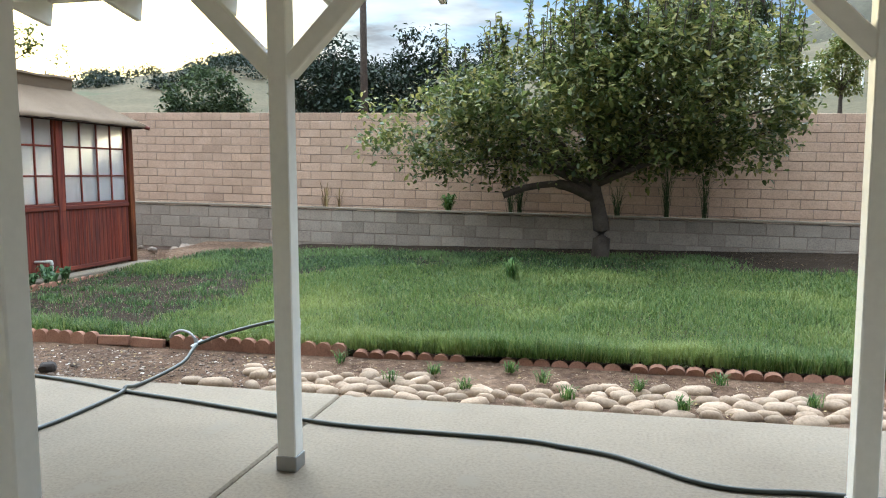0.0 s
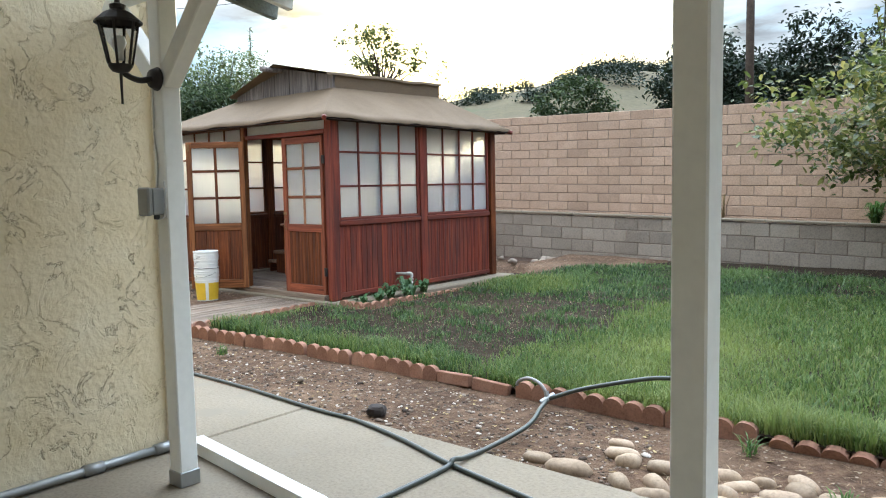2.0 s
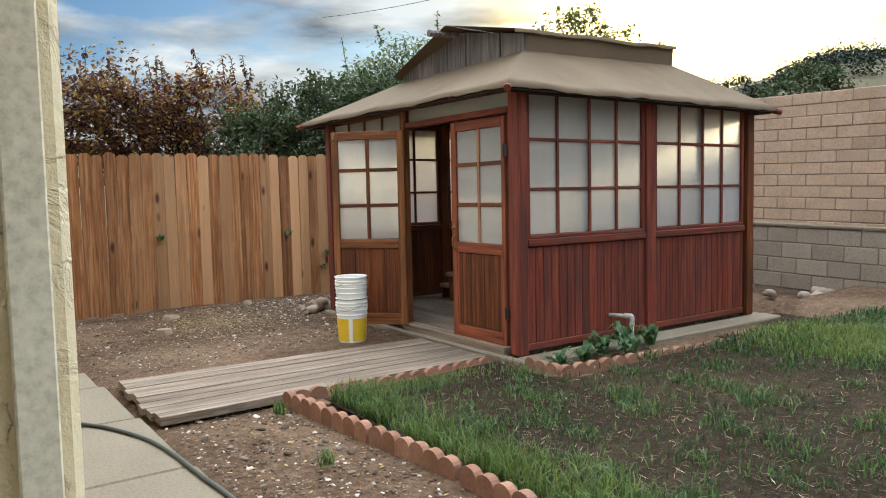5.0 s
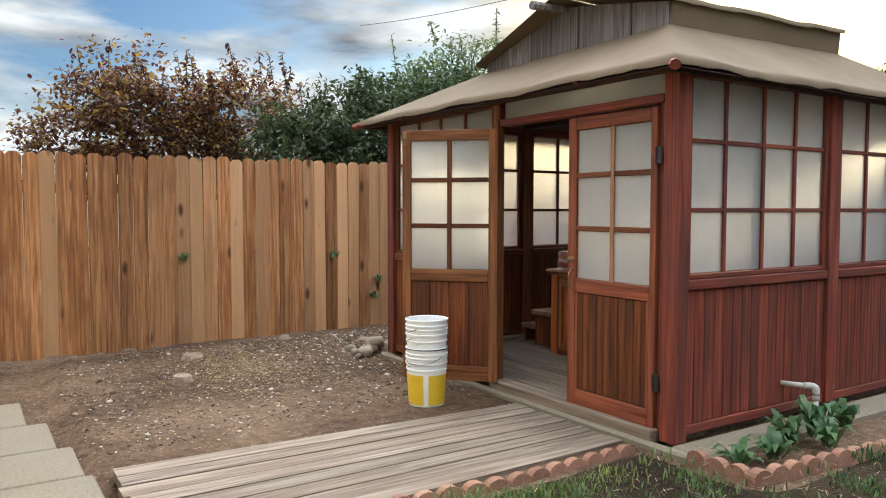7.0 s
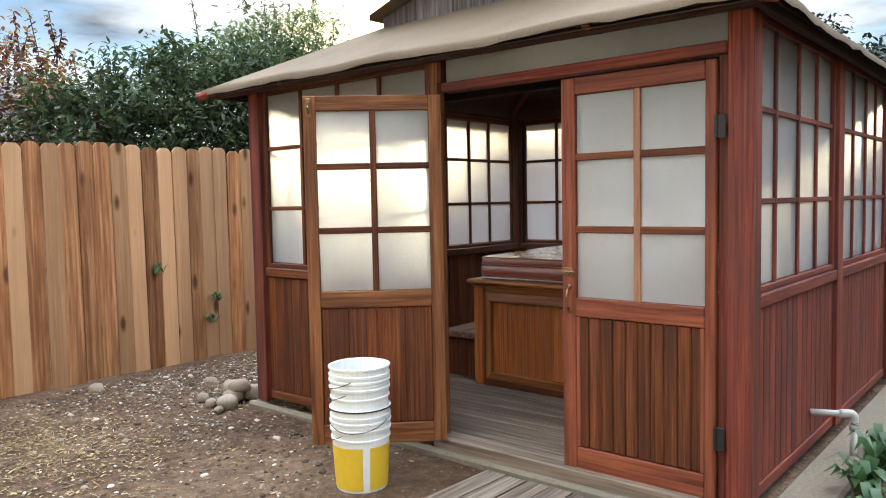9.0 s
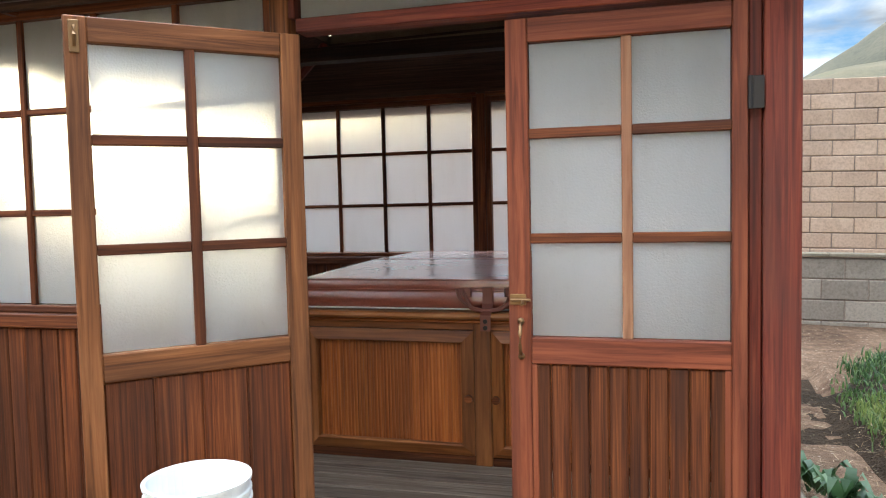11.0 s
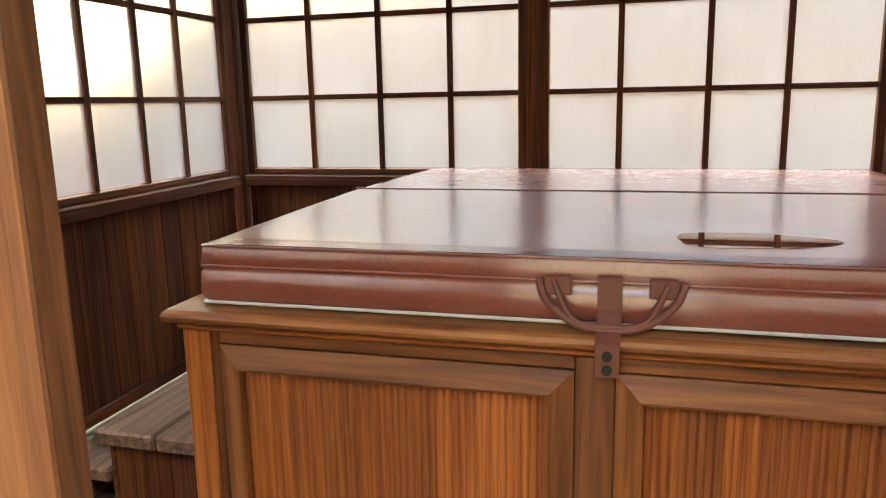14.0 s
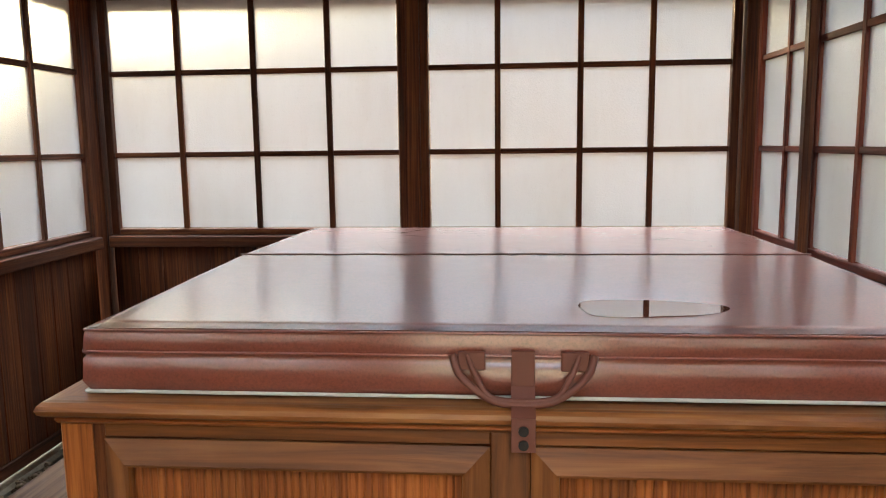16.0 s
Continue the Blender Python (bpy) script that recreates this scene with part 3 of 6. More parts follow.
# Solid roof out of view, added to put the patio in shade.
part("assumed_roof_deck", Geo().box((-4.04, -7.4, 0.142), (5.4, 0, 0.17), 0.004, pose(0, 3.42, 2.362, -10.5, 0, 0)), white, cover)

# the block wall stands above and behind a lower retaining wall
WALL_Y, RET_Y = 12.55, 12.0


def wall_drop(x):
    return -0.0225 * (x + 3.0)


def block_wall(name, label, y, z0, courses, bl, bh, x0, x1, mat, near, step=None):
    """Courses of blocks in running bond with recessed joints; those in the near stretch are objects of their own."""
    rnd = random.Random(5)
    th, joint = 0.15, 0.010
    drop = wall_drop
    w = thing(name, (0.5 * (x0 + x1), y, 0), label, "wall", kind="structure")
    core = Geo()
    n = 14
    for k in range(n):
        a, b = x0 + (x1 - x0) * k / n, x0 + (x1 - x0) * (k + 1) / n
        zt = z0 + courses * bh + min(drop(a), drop(b)) - 0.01
        core.box((a, y + 0.010, -0.3), (b, y + th - 0.010, zt), 0.0)
    part("core", core, mortar, w, "recessed mortar")
    shared = Geo().box((0, 0, 0), (bl - joint, th, bh - joint), 0.006).mesh("block", mat)
    rest = Geo()
    for c in range(courses):
        x = x0 - (bl / 2 if c % 2 else 0)
        while x < x1:
            z = z0 + c * bh + drop(x + bl / 2)
            dy = rnd.uniform(-0.004, 0.004)
            tilt = math.degrees(math.atan(0.0225))
            if near[0] < x < near[1]:
                part("block", shared, mat, w, m=pose(x, y + dy, z, 0, tilt, 0))
            else:
                rest.box((0, 0, 0), (bl - joint, th, bh - joint), 0.006, pose(x, y + dy, z, 0, tilt, 0))
            x += bl
    tagged(part("far_blocks", rest, mat, w), kind="stuff")
    return w


ret = block_wall("retaining_wall", "low grey concrete block retaining wall below a planting bed", RET_Y, -0.015, 4, 0.405, 0.2, -13.5, 7.5, block_grey, (-9, 5))
cap = Geo()
for k in range(20):
    x = -13.5 + k * 1.05
    cap.box((0, 0, 0), (1.043, 0.19, 0.035), 0.006, pose(x, RET_Y - 0.02, 0.787 + wall_drop(x), 0, math.degrees(math.atan(0.0225)), 0))
part("cap", cap, concrete, ret, "pale concrete cap")
block_wall("wall_north", "tall tan slump-block garden wall with dark joints", WALL_Y, 0.38, 14, 0.405, 0.155, -13.5, 7.5, block_tan, (-8, 0.6))
bed = Geo()
for k in range(21):
    x = -13.5 + k
    bed.box((x, RET_Y + 0.151, 0.2), (x + 1.0, WALL_Y - 0.001, 0.75 + wall_drop(x + 0.5)), 0.0)
tagged(part("planting_bed", bed, soil), "dry soil bed above the retaining wall", "planting bed", kind="structure")


# cedar fence
fence = thing("fence", (-12.5, 5.0, 0), "orange-brown cedar board fence with dog-eared pickets", "fence", kind="structure")
rnd = random.Random(11)
pk = []
for k in range(5):
    w, h = 0.135, 1.97
    o = [(0, 0), (w, 0), (w, h - 0.040), (w - 0.012, h - 0.020), (w - 0.036, h), (0.036, h), (0.012, h - 0.020), (0, h - 0.040)]
    pk.append(Geo().prism(o, 0.018, Matrix()).mesh("picket", cedar))
y = -1.0
while y < 13.2:
    z = 0.015 + 0.004 * (y - 4) + rnd.uniform(-0.018, 0.018)
    part("picket", pk[rnd.randrange(5)], cedar, fence, m=pose(-12.5 + rnd.uniform(-0.010, 0.010), y, z, rnd.uniform(-0.4, 0.4), rnd.uniform(-0.15, 0.15), 90 + rnd.uniform(-2.5, 2.5)))
    y += 0.135 + rnd.uniform(0.001, 0.009)
for z in (0.35, 1.0, 1.6):
    part("rail", Geo().box((-12.56, -1.0, z), (-12.522, 13.2, z + 0.09), 0.004), cedar, fence)


# ---- the hot-tub house ----
spa_house = thing("tub_house", (-9.0, 8.3, 0), "red timber tub house with frosted lattice windows and felt roof", "garden house")


def at(axis, u, w, z):
    return (u, w, z) if axis == "x" else (w, u, z)


def bar(axis, u0, u1, w0, w1, z0, z1, c=0.004):
    return Geo().box(at(axis, u0, w0, z0), at(axis, u1, w1, z1), c)


def lattice(name, axis, w, us, zs, mats, parent, hid=0.016, label=""):
    """A sash: outer frame with its muntins and a pane in every field. w is the middle of its thickness."""
    fr, mu = 0.04, 0.014
    win = part(name, bar(axis, us[0] + 0.0005, us[-1] - 0.0005, w - 0.021, w + 0.021, zs[0] - 0.03, zs[0]), mats[axis], parent, label)
    part("rail", bar(axis, us[0] + 0.0005, us[-1] - 0.0005, w - 0.021, w + 0.021, zs[-1], zs[-1] + 0.04), mats[axis], win)
    part("stile", bar(axis, us[0] - fr, us[0], w - 0.022, w + 0.022, zs[0] - 0.03, zs[-1] + 0.04), mats["z"], win)
    part("stile", bar(axis, us[-1], us[-1] + fr, w - 0.022, w + 0.022, zs[0] - 0.03, zs[-1] + 0.04), mats["z"], win)
    for u in us[1:-1]:
        part("muntin", bar(axis, u - mu, u + mu, w - hid, w + hid, zs[0], zs[-1], 0.003), mats["z"], win)
    for z in zs[1:-1]:
        for u0, u1 in zip(us[:-1], us[1:]):
            a = u0 + (mu if u0 != us[0] else 0)
            b = u1 - (mu if u1 != us[-1] else 0)
            part("muntin", bar(axis, a, b, w - hid + 0.002, w + hid - 0.002, z - 0.013, z + 0.013, 0.003), mats[axis], win)
    for u0, u1 in zip(us[:-1], us[1:]):
        for z0, z1 in zip(zs[:-1], zs[1:]):
            p = part("pane", bar(axis, u0 + 0.006, u1 - 0.006, w - 0.002, w + 0.002, z0 + 0.006, z1 - 0.006, 0.0), frosted, win)
            p.visible_shadow = False
    return win


def wainscot(axis, w, u0, u1, z0, z1, mats, parent, board=0.088, out=1):
    """Boards side by side with V joints, held by a rail above and below; out is the side of the weather."""
    g = Geo().box(at(axis, u0, w - 0.006, z0), at(axis, u1, w + 0.006, z1), 0.0)
    panel = part("wall_panel", g, mats["z"], parent)
    k = max(1, round((u1 - u0) / board))
    b = (u1 - u0) / k
    for i in range(k):
        part("slat", bar(axis, u0 + i * b + 0.001, u0 + (i + 1) * b - 0.001, w + out * 0.0062, w + out * 0.018, z0 + 0.06, z1 - 0.002, 0.009), mats["z"], panel)
    k = max(1, round((u1 - u0) / 0.135))
    b = (u1 - u0) / k
    for i in range(k):
        part("board", bar(axis, u0 + i * b + 0.0006, u0 + (i + 1) * b - 0.0006, w - out * 0.0062, w - out * 0.018, z0 + 0.06, z1 - 0.002, 0.003), brown["z"], panel)
    part("rail", bar(axis, u0, u1, w - 0.024, w + 0.024, z0, z0 + 0.058), mats[axis], panel)
    return panel


BACK = ([-10.58, -10.22, -9.83, -9.45, -9.10], [-8.95, -8.61, -8.21, -7.87, -7.50])
LEFT = ([6.88, 7.20, 7.55, 7.88, 8.22], [8.42, 8.77, 9.11, 9.42, 9.78])
SIDE = ([6.88, 7.20, 7.58, 7.92, 8.25], [8.46, 8.80, 9.16, 9.47, 9.79])
ROWS3 = [1.06, 1.44, 1.85, 2.22]
XR, XL, YF, YB = -7.385, -10.69, 6.74, 9.92
for x, y, mats in ((XR + 0.015, YF + 0.015, red), (XL, YF, red), (XR - 0.01, YB, brown), (XL, YB, brown)):
    part("corner_post", Geo().box((x - 0.055, y - 0.055, 0.077), (x + 0.055, y + 0.055, 2.28), 0.006), mats["z"], spa_house)
for axis, w, cols, mats, out in (("y", XR, SIDE, red, 1), ("y", XL, LEFT, brown, -1), ("x", YB, BACK, brown, 1)):
    lo, hi = cols[0][0] - 0.06, cols[1][-1] + 0.06
    m = 0.5 * (cols[0][-1] + cols[1][0])
    half = 0.5 * (cols[1][0] - cols[0][-1]) - 0.042
    for us in cols:
        lattice("window", axis, w, us, ROWS3, mats, spa_house)
        wainscot(axis, w, us[0] - 0.04, us[-1] + 0.04, 0.10, 0.965, mats, spa_house, out=out)
    part("middle_post", bar(axis, m - half, m + half, w - 0.042, w + 0.042, 0.10, 2.28), mats["z"], spa_house)
    for us in cols:
        part("window_sill", bar(axis, us[0] - 0.04, us[-1] + 0.04, w - (0.065 if out > 0 else 0.04), w + (0.04 if out > 0 else 0.065), 0.967, 1.028, 0.006), mats[axis], spa_house)
        part("header", bar(axis, us[0] - 0.04, us[-1] + 0.04, w - 0.03, w + 0.03, 2.262, 2.295), mats[axis], spa_house)

for y in (7.58, 9.16):
    part("stud", Geo().box((XR - 0.06, y - 0.022, 0.15), (XR - 0.023, y + 0.022, 2.27)), brown["z"], spa_house)

# front: fixed light beside two hinged doors under a transom
FL = [-10.59, -10.23, -9.87, -9.50, -9.125]
lattice("window", "x", YF, FL, ROWS3, brown, spa_house)
wainscot("x", YF, -10.63, -9.085, 0.10, 0.965, brown, spa_house, out=-1)
part("window_sill", bar("x", -10.63, -9.085, YF - 0.04, YF + 0.04, 0.967, 1.028, 0.006), brown["x"], spa_house)
part("jamb", bar("x", -9.083, -9.012, YF - 0.05, YF + 0.02, 0.10, 2.30), orange_brown["z"], spa_house)
part("door_stop", bar("x", -9.035, -9.0115, YF - 0.066, YF - 0.051, 0.14, 2.06, 0.003), red["z"], spa_house, "thin red-painted door stop")
part("door_stop", bar("x", -9.0115, -8.985, YF - 0.045, YF + 0.02, 2.116, 2.30, 0.003), red["z"], spa_house)
part("jamb", bar("x", -7.466, -7.427, YF - 0.02, YF + 0.05, 0.10, 2.064), red["z"], spa_house)
part("door_header", bar("x", -8.984, -7.427, YF - 0.045, YF + 0.045, 2.065, 2.115), red["x"], spa_house)
tr = part("transom", bar("x", -8.984, -7.427, YF - 0.03, YF + 0.03, 2.275, 2.295), red["x"], spa_house)
pane = part("pane", bar("x", -8.98, -7.43, YF - 0.002, YF + 0.002, 2.117, 2.273, 0.0), frosted, tr)
pane.visible_shadow = False
part("header", bar("x", -10.63, -9.085, YF - 0.03, YF + 0.03, 2.265, 2.295), brown["x"], spa_house)
part("threshold", bar("x", -9.06, -7.45, 6.655, 6.80, 0.06, 0.14, 0.008), deck["x"], spa_house)


def door(name, label, width, mats, board, cols_mat, m, sl=0.085, st=0.085):
    """A glazed door, hinged at x = 0, reaching to x = width, its outer face towards -y."""
    z0, z1 = 0.135, 2.045
    g = Geo()
    g.box((0, -0.02, z0), (sl, 0.02, z1))
    g.box((width - st, -0.02, z0), (width, 0.02, z1))
    d = part(name, g, mats["z"], spa_house, label, m)
    for a, b in ((z0, z0 + 0.11), (0.895, 0.985), (1.965, z1)):
        part("rail", Geo().box((sl + 0.0005, -0.019, a), (width - st - 0.0005, 0.019, b)), mats["x"], d)
    w0, w1 = sl, width - st
    mid = 0.5 * (w0 + w1)
    part("muntin", Geo().box((mid - 0.017, -0.012, 0.985), (mid + 0.017, 0.016, 1.965), 0.003), cols_mat["z"], d)
    rows = [0.985, 1.318, 1.666, 1.965]
    for z in rows[1:-1]:
        for a, b in ((w0, mid - 0.017), (mid + 0.017, w1)):
            part("muntin", Geo().box((a, -0.015, z - 0.017), (b, 0.013, z + 0.017), 0.003), brown["x"], d)
    for a, b in ((w0, mid), (mid, w1)):
        for c, e in zip(rows[:-1], rows[1:]):
            p = part("pane", Geo().box((a + 0.004, -0.002, c + 0.004), (b - 0.004, 0.002, e - 0.004), 0.0), frosted, d)
            p.visible_shadow = False
    k = round((w1 - w0) / board)
    b = (w1 - w0) / k
    for i in range(k):
        part("slat", Geo().box((w0 + i * b + 0.0015, -0.010, z0 + 0.112), (w0 + (i + 1) * b - 0.0015, 0.008, 0.893), 0.006), brown["z"], d)
    for a, c in ((w0, w0 + 0.02), (w1 - 0.02, w1)):
        part("bead", Geo().box((a, -0.017, z0 + 0.112), (c, -0.0085, 0.893), 0.003), mats["z"], d)
    return d


# the closed leaf is turned about its hinge stile at the corner post
d1 = door("door", "red-brown glazed timber door, closed, with brass bolt and pull", 0.755, orange_red, 0.062, bleached, pose(-8.225, 6.715, 0, 0, 0, 0), 0.074, 0.046)
for z in (0.42, 1.76):
    h = Geo().box((0.755, -0.03, z - 0.05), (0.80, -0.021, z + 0.05), 0.002).tube([(0.76, -0.03, z - 0.05), (0.76, -0.03, z + 0.05)], 0.008)
    part("hinge", h, iron, d1, "dark iron hinge")
pull = Geo().tube([(0.041, -0.02, 0.925), (0.041, -0.04, 0.935), (0.041, -0.05, 0.960), (0.041, -0.05, 1.000), (0.041, -0.04, 1.026), (0.041, -0.02, 1.036)], 0.006)
pull.tube([(0.041, -0.0195, 0.921), (0.041, -0.026, 0.921)], 0.012).tube([(0.041, -0.0195, 1.040), (0.041, -0.026, 1.040)], 0.012)
part("handle", pull, brass, d1, "worn brass pull handle", smooth=True)
bolt = Geo().box((0.004, -0.024, 1.095), (0.06, -0.02, 1.132), 0.002).tube([(0.008, -0.031, 1.113), (0.076, -0.031, 1.113)], 0.005).tube([(0.05, -0.034, 1.11), (0.05, -0.06, 1.10)], 0.005)
part("bolt", bolt, brass, d1, "tarnished brass barrel bolt")
ang = math.degrees(math.atan2(6.16 - 6.68, -9.51 + 8.955))
d2 = door("door", "brown weathered glazed timber door standing wide open", 0.745, orange_brown, 0.145, brown, pose(-8.955, 6.658, 0, 0, 0, ang), 0.070, 0.066)
part("hook", Geo().box((0.70, 0.021, 1.93), (0.73, 0.028, 2.03), 0.002).tube([(0.715, 0.03, 1.95), (0.715, 0.05, 1.98), (0.715, 0.03, 2.01)], 0.006), brass, d2, "brass bolt")

# concrete kerb, floor boards
for p, q in (((XL - 0.09, 6.62, -0.1), (XR + 0.30, 6.68, 0.075)), ((XR + 0.06, 6.681, -0.1), (XR + 0.30, 10.1, 0.077)), ((XL - 0.09, 6.681, -0.1), (XL + 0.05, 10.1, 0.075)), ((XL + 0.051, 9.88, -0.1), (XR + 0.059, 10.1, 0.075))):
    part("plinth", Geo().box(p, q, 0.015), concrete, spa_house, "pale concrete footing")
floor = part("floor", Geo().box((-10.35, 6.80, 0.02), (-7.45, 9.86, 0.115), 0.0), deck["x"], spa_house)
for k in range(22):
    y = 6.805 + k * 0.139
    part("floorboard", Geo().box((-10.36, y, 0.117), (-7.44, y + 0.133, 0.147), 0.004), deck["x"], floor)
part("curb", Geo().box((-10.42, 6.8, 0.0), (-10.37, 9.86, 0.175), 0.006), deck["y"], spa_house, "pale painted floor edge")
gr = Geo()
rnd = random.Random(3)
for k in range(260):
    x, y, r = rnd.uniform(-10.64, -10.43), rnd.uniform(6.9, 9.85), rnd.uniform(0.012, 0.025)
    gr.box((-r, -r * 0.7, -r * 0.5), (r, r * 0.7, r * 0.5), r * 0.4, pose(x, y, 0.05 + rnd.uniform(0, 0.03), rnd.uniform(-30, 30), rnd.uniform(-30, 30), rnd.uniform(0, 360)))
tagged(part("gravel", gr, cobble), "pale gravel strip beside the floorboards", "gravel", kind="stuff")

# roof: hipped felt skirt, low gabled top
EAVE = [(-11.0, 6.50, 2.275), (-7.20, 6.52, 2.265), (-7.20, 10.16, 2.24), (-11.0, 10.16, 2.27)]
TOP = [(-10.05, 7.37, 2.70), (-7.98, 7.37, 2.71), (-7.98, 9.42, 2.74), (-10.05, 9.42, 2.70)]


def felt_sheet(corners, nu, nv, amp, geo, lift=0.0):
    """A sheet between four corners, sagging and rippled, with a turned-down lower edge."""
    a, b, c, d = [Vector(p) for p in corners]
    verts, faces = [], []
    for j in range(nv + 1):
        for i in range(nu + 1):
            u, v = i / nu, j / nv
            p = (a * (1 - u) + b * u) * (1 - v) + (d * (1 - u) + c * u) * v
            w = (1 - v) * amp
            edge = 1 - abs(2 * u - 1) ** 6
            p.z += lift + edge * (w * noise.noise((p.x * 1.6, p.y * 1.6, 1)) * 1.3 + 0.010 * noise.noise((p.x * 5, p.y * 5, 4)) - 0.03 * math.sin(math.pi * v))
            verts.append(p)
    for j in range(nv):
        for i in range(nu):
            k = j * (nu + 1) + i
            faces.append((k, k + 1, k + nu + 2, k + nu + 1))
    n = len(verts)
    for i in range(nu + 1):
        p = verts[i] + Vector((0, 0, -0.035 - 0.014 * noise.noise((i * 0.9, lift, 7))))
        verts.append(p)
    for i in range(nu):
        faces.append((n + i, n + i + 1, i + 1, i))
    geo.add(verts, faces)


liner = Geo()
roof = None
for k in range(4):
    j = (k + 1) % 4
    skirt = Geo()
    felt_sheet([EAVE[k], EAVE[j], TOP[j], TOP[k]], 40, 8, 0.014, skirt)
    if roof is None:
        roof = part("roof", skirt, felt, spa_house, "sagging tan roofing felt", smooth=True)
    else:
        part("roof_slope", skirt, felt, roof, smooth=True)
    liner.add([Vector(EAVE[k]) - Vector((0, 0, 0.05)), Vector(EAVE[j]) - Vector((0, 0, 0.05)), Vector(TOP[j]) - Vector((0, 0, 0.06)), Vector(TOP[k]) - Vector((0, 0, 0.06))], [(0, 1, 2, 3)])
# Stain taken near black so the colour keeps the ceiling dark against window light.
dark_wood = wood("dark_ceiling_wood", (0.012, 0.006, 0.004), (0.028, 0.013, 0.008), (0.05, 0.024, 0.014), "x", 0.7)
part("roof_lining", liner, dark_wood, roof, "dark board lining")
part("gable_front", Geo().prism([(-10.06, 2.66), (-7.97, 2.66), (-7.97, 2.86), (-8.95, 3.04), (-10.06, 2.76)], 0.03, pose(0, 7.37, 0)), grey_wood, roof)
gb = (-10.06, -9.74, -9.42, -9.10, -8.85, -8.6, -8.3, -7.97)
for a, b in zip(gb[:-1], gb[1:]):
    def top(x):
        return 2.76 + 0.28 * (x + 10.06) / 1.11 if x < -8.95 else 3.04 - 0.18 * (x + 8.95) / 0.98
    part("board", Geo().prism([(a + 0.006, 2.63), (b - 0.006, 2.63), (b - 0.006, top(b)), (a + 0.006, top(a))], 0.02, pose(0, 7.345 + 0.008 * (len(roof.children) % 2), 0)), grey_wood, roof)
upper = Geo()
felt_sheet([(-7.93, 7.22, 2.885), (-7.93, 9.46, 2.93), (-8.9, 9.46, 3.05), (-8.9, 7.14, 3.085)], 20, 4, 0.02, upper)
felt_sheet([(-10.1, 9.46, 2.75), (-10.1, 7.26, 2.77), (-8.905, 7.14, 3.085), (-8.905, 9.46, 3.05)], 20, 4, 0.02, upper)
upper.add([(-7.975, 7.38, 2.66), (-7.975, 9.44, 2.68), (-7.955, 9.44, 2.93), (-7.955, 7.38, 2.88)], [(0, 1, 2, 3)])
upper.add([(-7.975, 9.44, 2.62), (-10.05, 9.44, 2.62), (-10.05, 9.44, 2.76), (-8.9, 9.44, 3.04), (-7.975, 9.44, 2.92)], [(0, 1, 2, 3, 4)])
part("roof_top", upper, felt, roof, "tan felt over the low gable", smooth=True)
part("ridge_pole", Geo().tube([(-9.02, 7.02, 3.02), (-9.0, 7.6, 3.03), (-8.95, 9.3, 3.0)], 0.035), grey_wood, roof)
for (x, y, z), dx, dy in zip(EAVE, (-1, 1, 1, -1), (-1, -1, 1, 1)):
    part("hip_rafter", Geo().tube([(x - dx * 0.95, y - dy * 0.85, z + 0.33), (x + dx * 0.03, y + dy * 0.03, z - 0.05)], [0.035, 0.03]), red["y"], roof)
for x in (-10.2, -9.0, -8.0):
    part("rafter", Geo().box((x - 0.02, 6.53, 2.225), (x + 0.02, 6.69, 2.262), 0.008), brown["y"], roof)
for k in range(4):
    p, q = Vector(EAVE[k]), Vector(EAVE[(k + 1) % 4])
    d = (q - p).normalized()
    inw = Vector((-d.y, d.x, 0))
    p, q = p + inw * 0.045 + d * 0.05, q + inw * 0.045 - d * 0.05
    verts = [e + inw * o + Vector((0, 0, z)) for e in (p, q) for o, z in ((0, -0.062), (0.03, -0.062), (0.03, -0.012), (0, -0.012))]
    # Near-black board draws the dark line beneath the felt edge.
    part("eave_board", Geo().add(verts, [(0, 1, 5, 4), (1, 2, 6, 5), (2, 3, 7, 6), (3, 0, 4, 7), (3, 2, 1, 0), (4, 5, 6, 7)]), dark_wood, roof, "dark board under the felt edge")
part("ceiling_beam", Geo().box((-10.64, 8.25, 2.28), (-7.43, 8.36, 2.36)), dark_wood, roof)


# ---- the tub ----
TX0, TX1, TY0, TY1 = -9.59, -7.50, 7.735, 9.80
tub = thing("hot_tub", (-8.53, 8.77, 0.147), "hot tub with amber redwood skirt on the deck floor", "hot tub")
core = part("cabinet", Geo().box((TX0 + 0.03, TY0 + 0.03, 0.148), (TX1 - 0.03, TY1 - 0.03, 0.872), 0.004), brown["z"], tub)
nose = [(0.0, -0.019), (-0.012, -0.0175), (-0.021, -0.010), (-0.0245, 0.0), (-0.021, 0.010), (-0.012, 0.0175), (0.0, 0.019)]
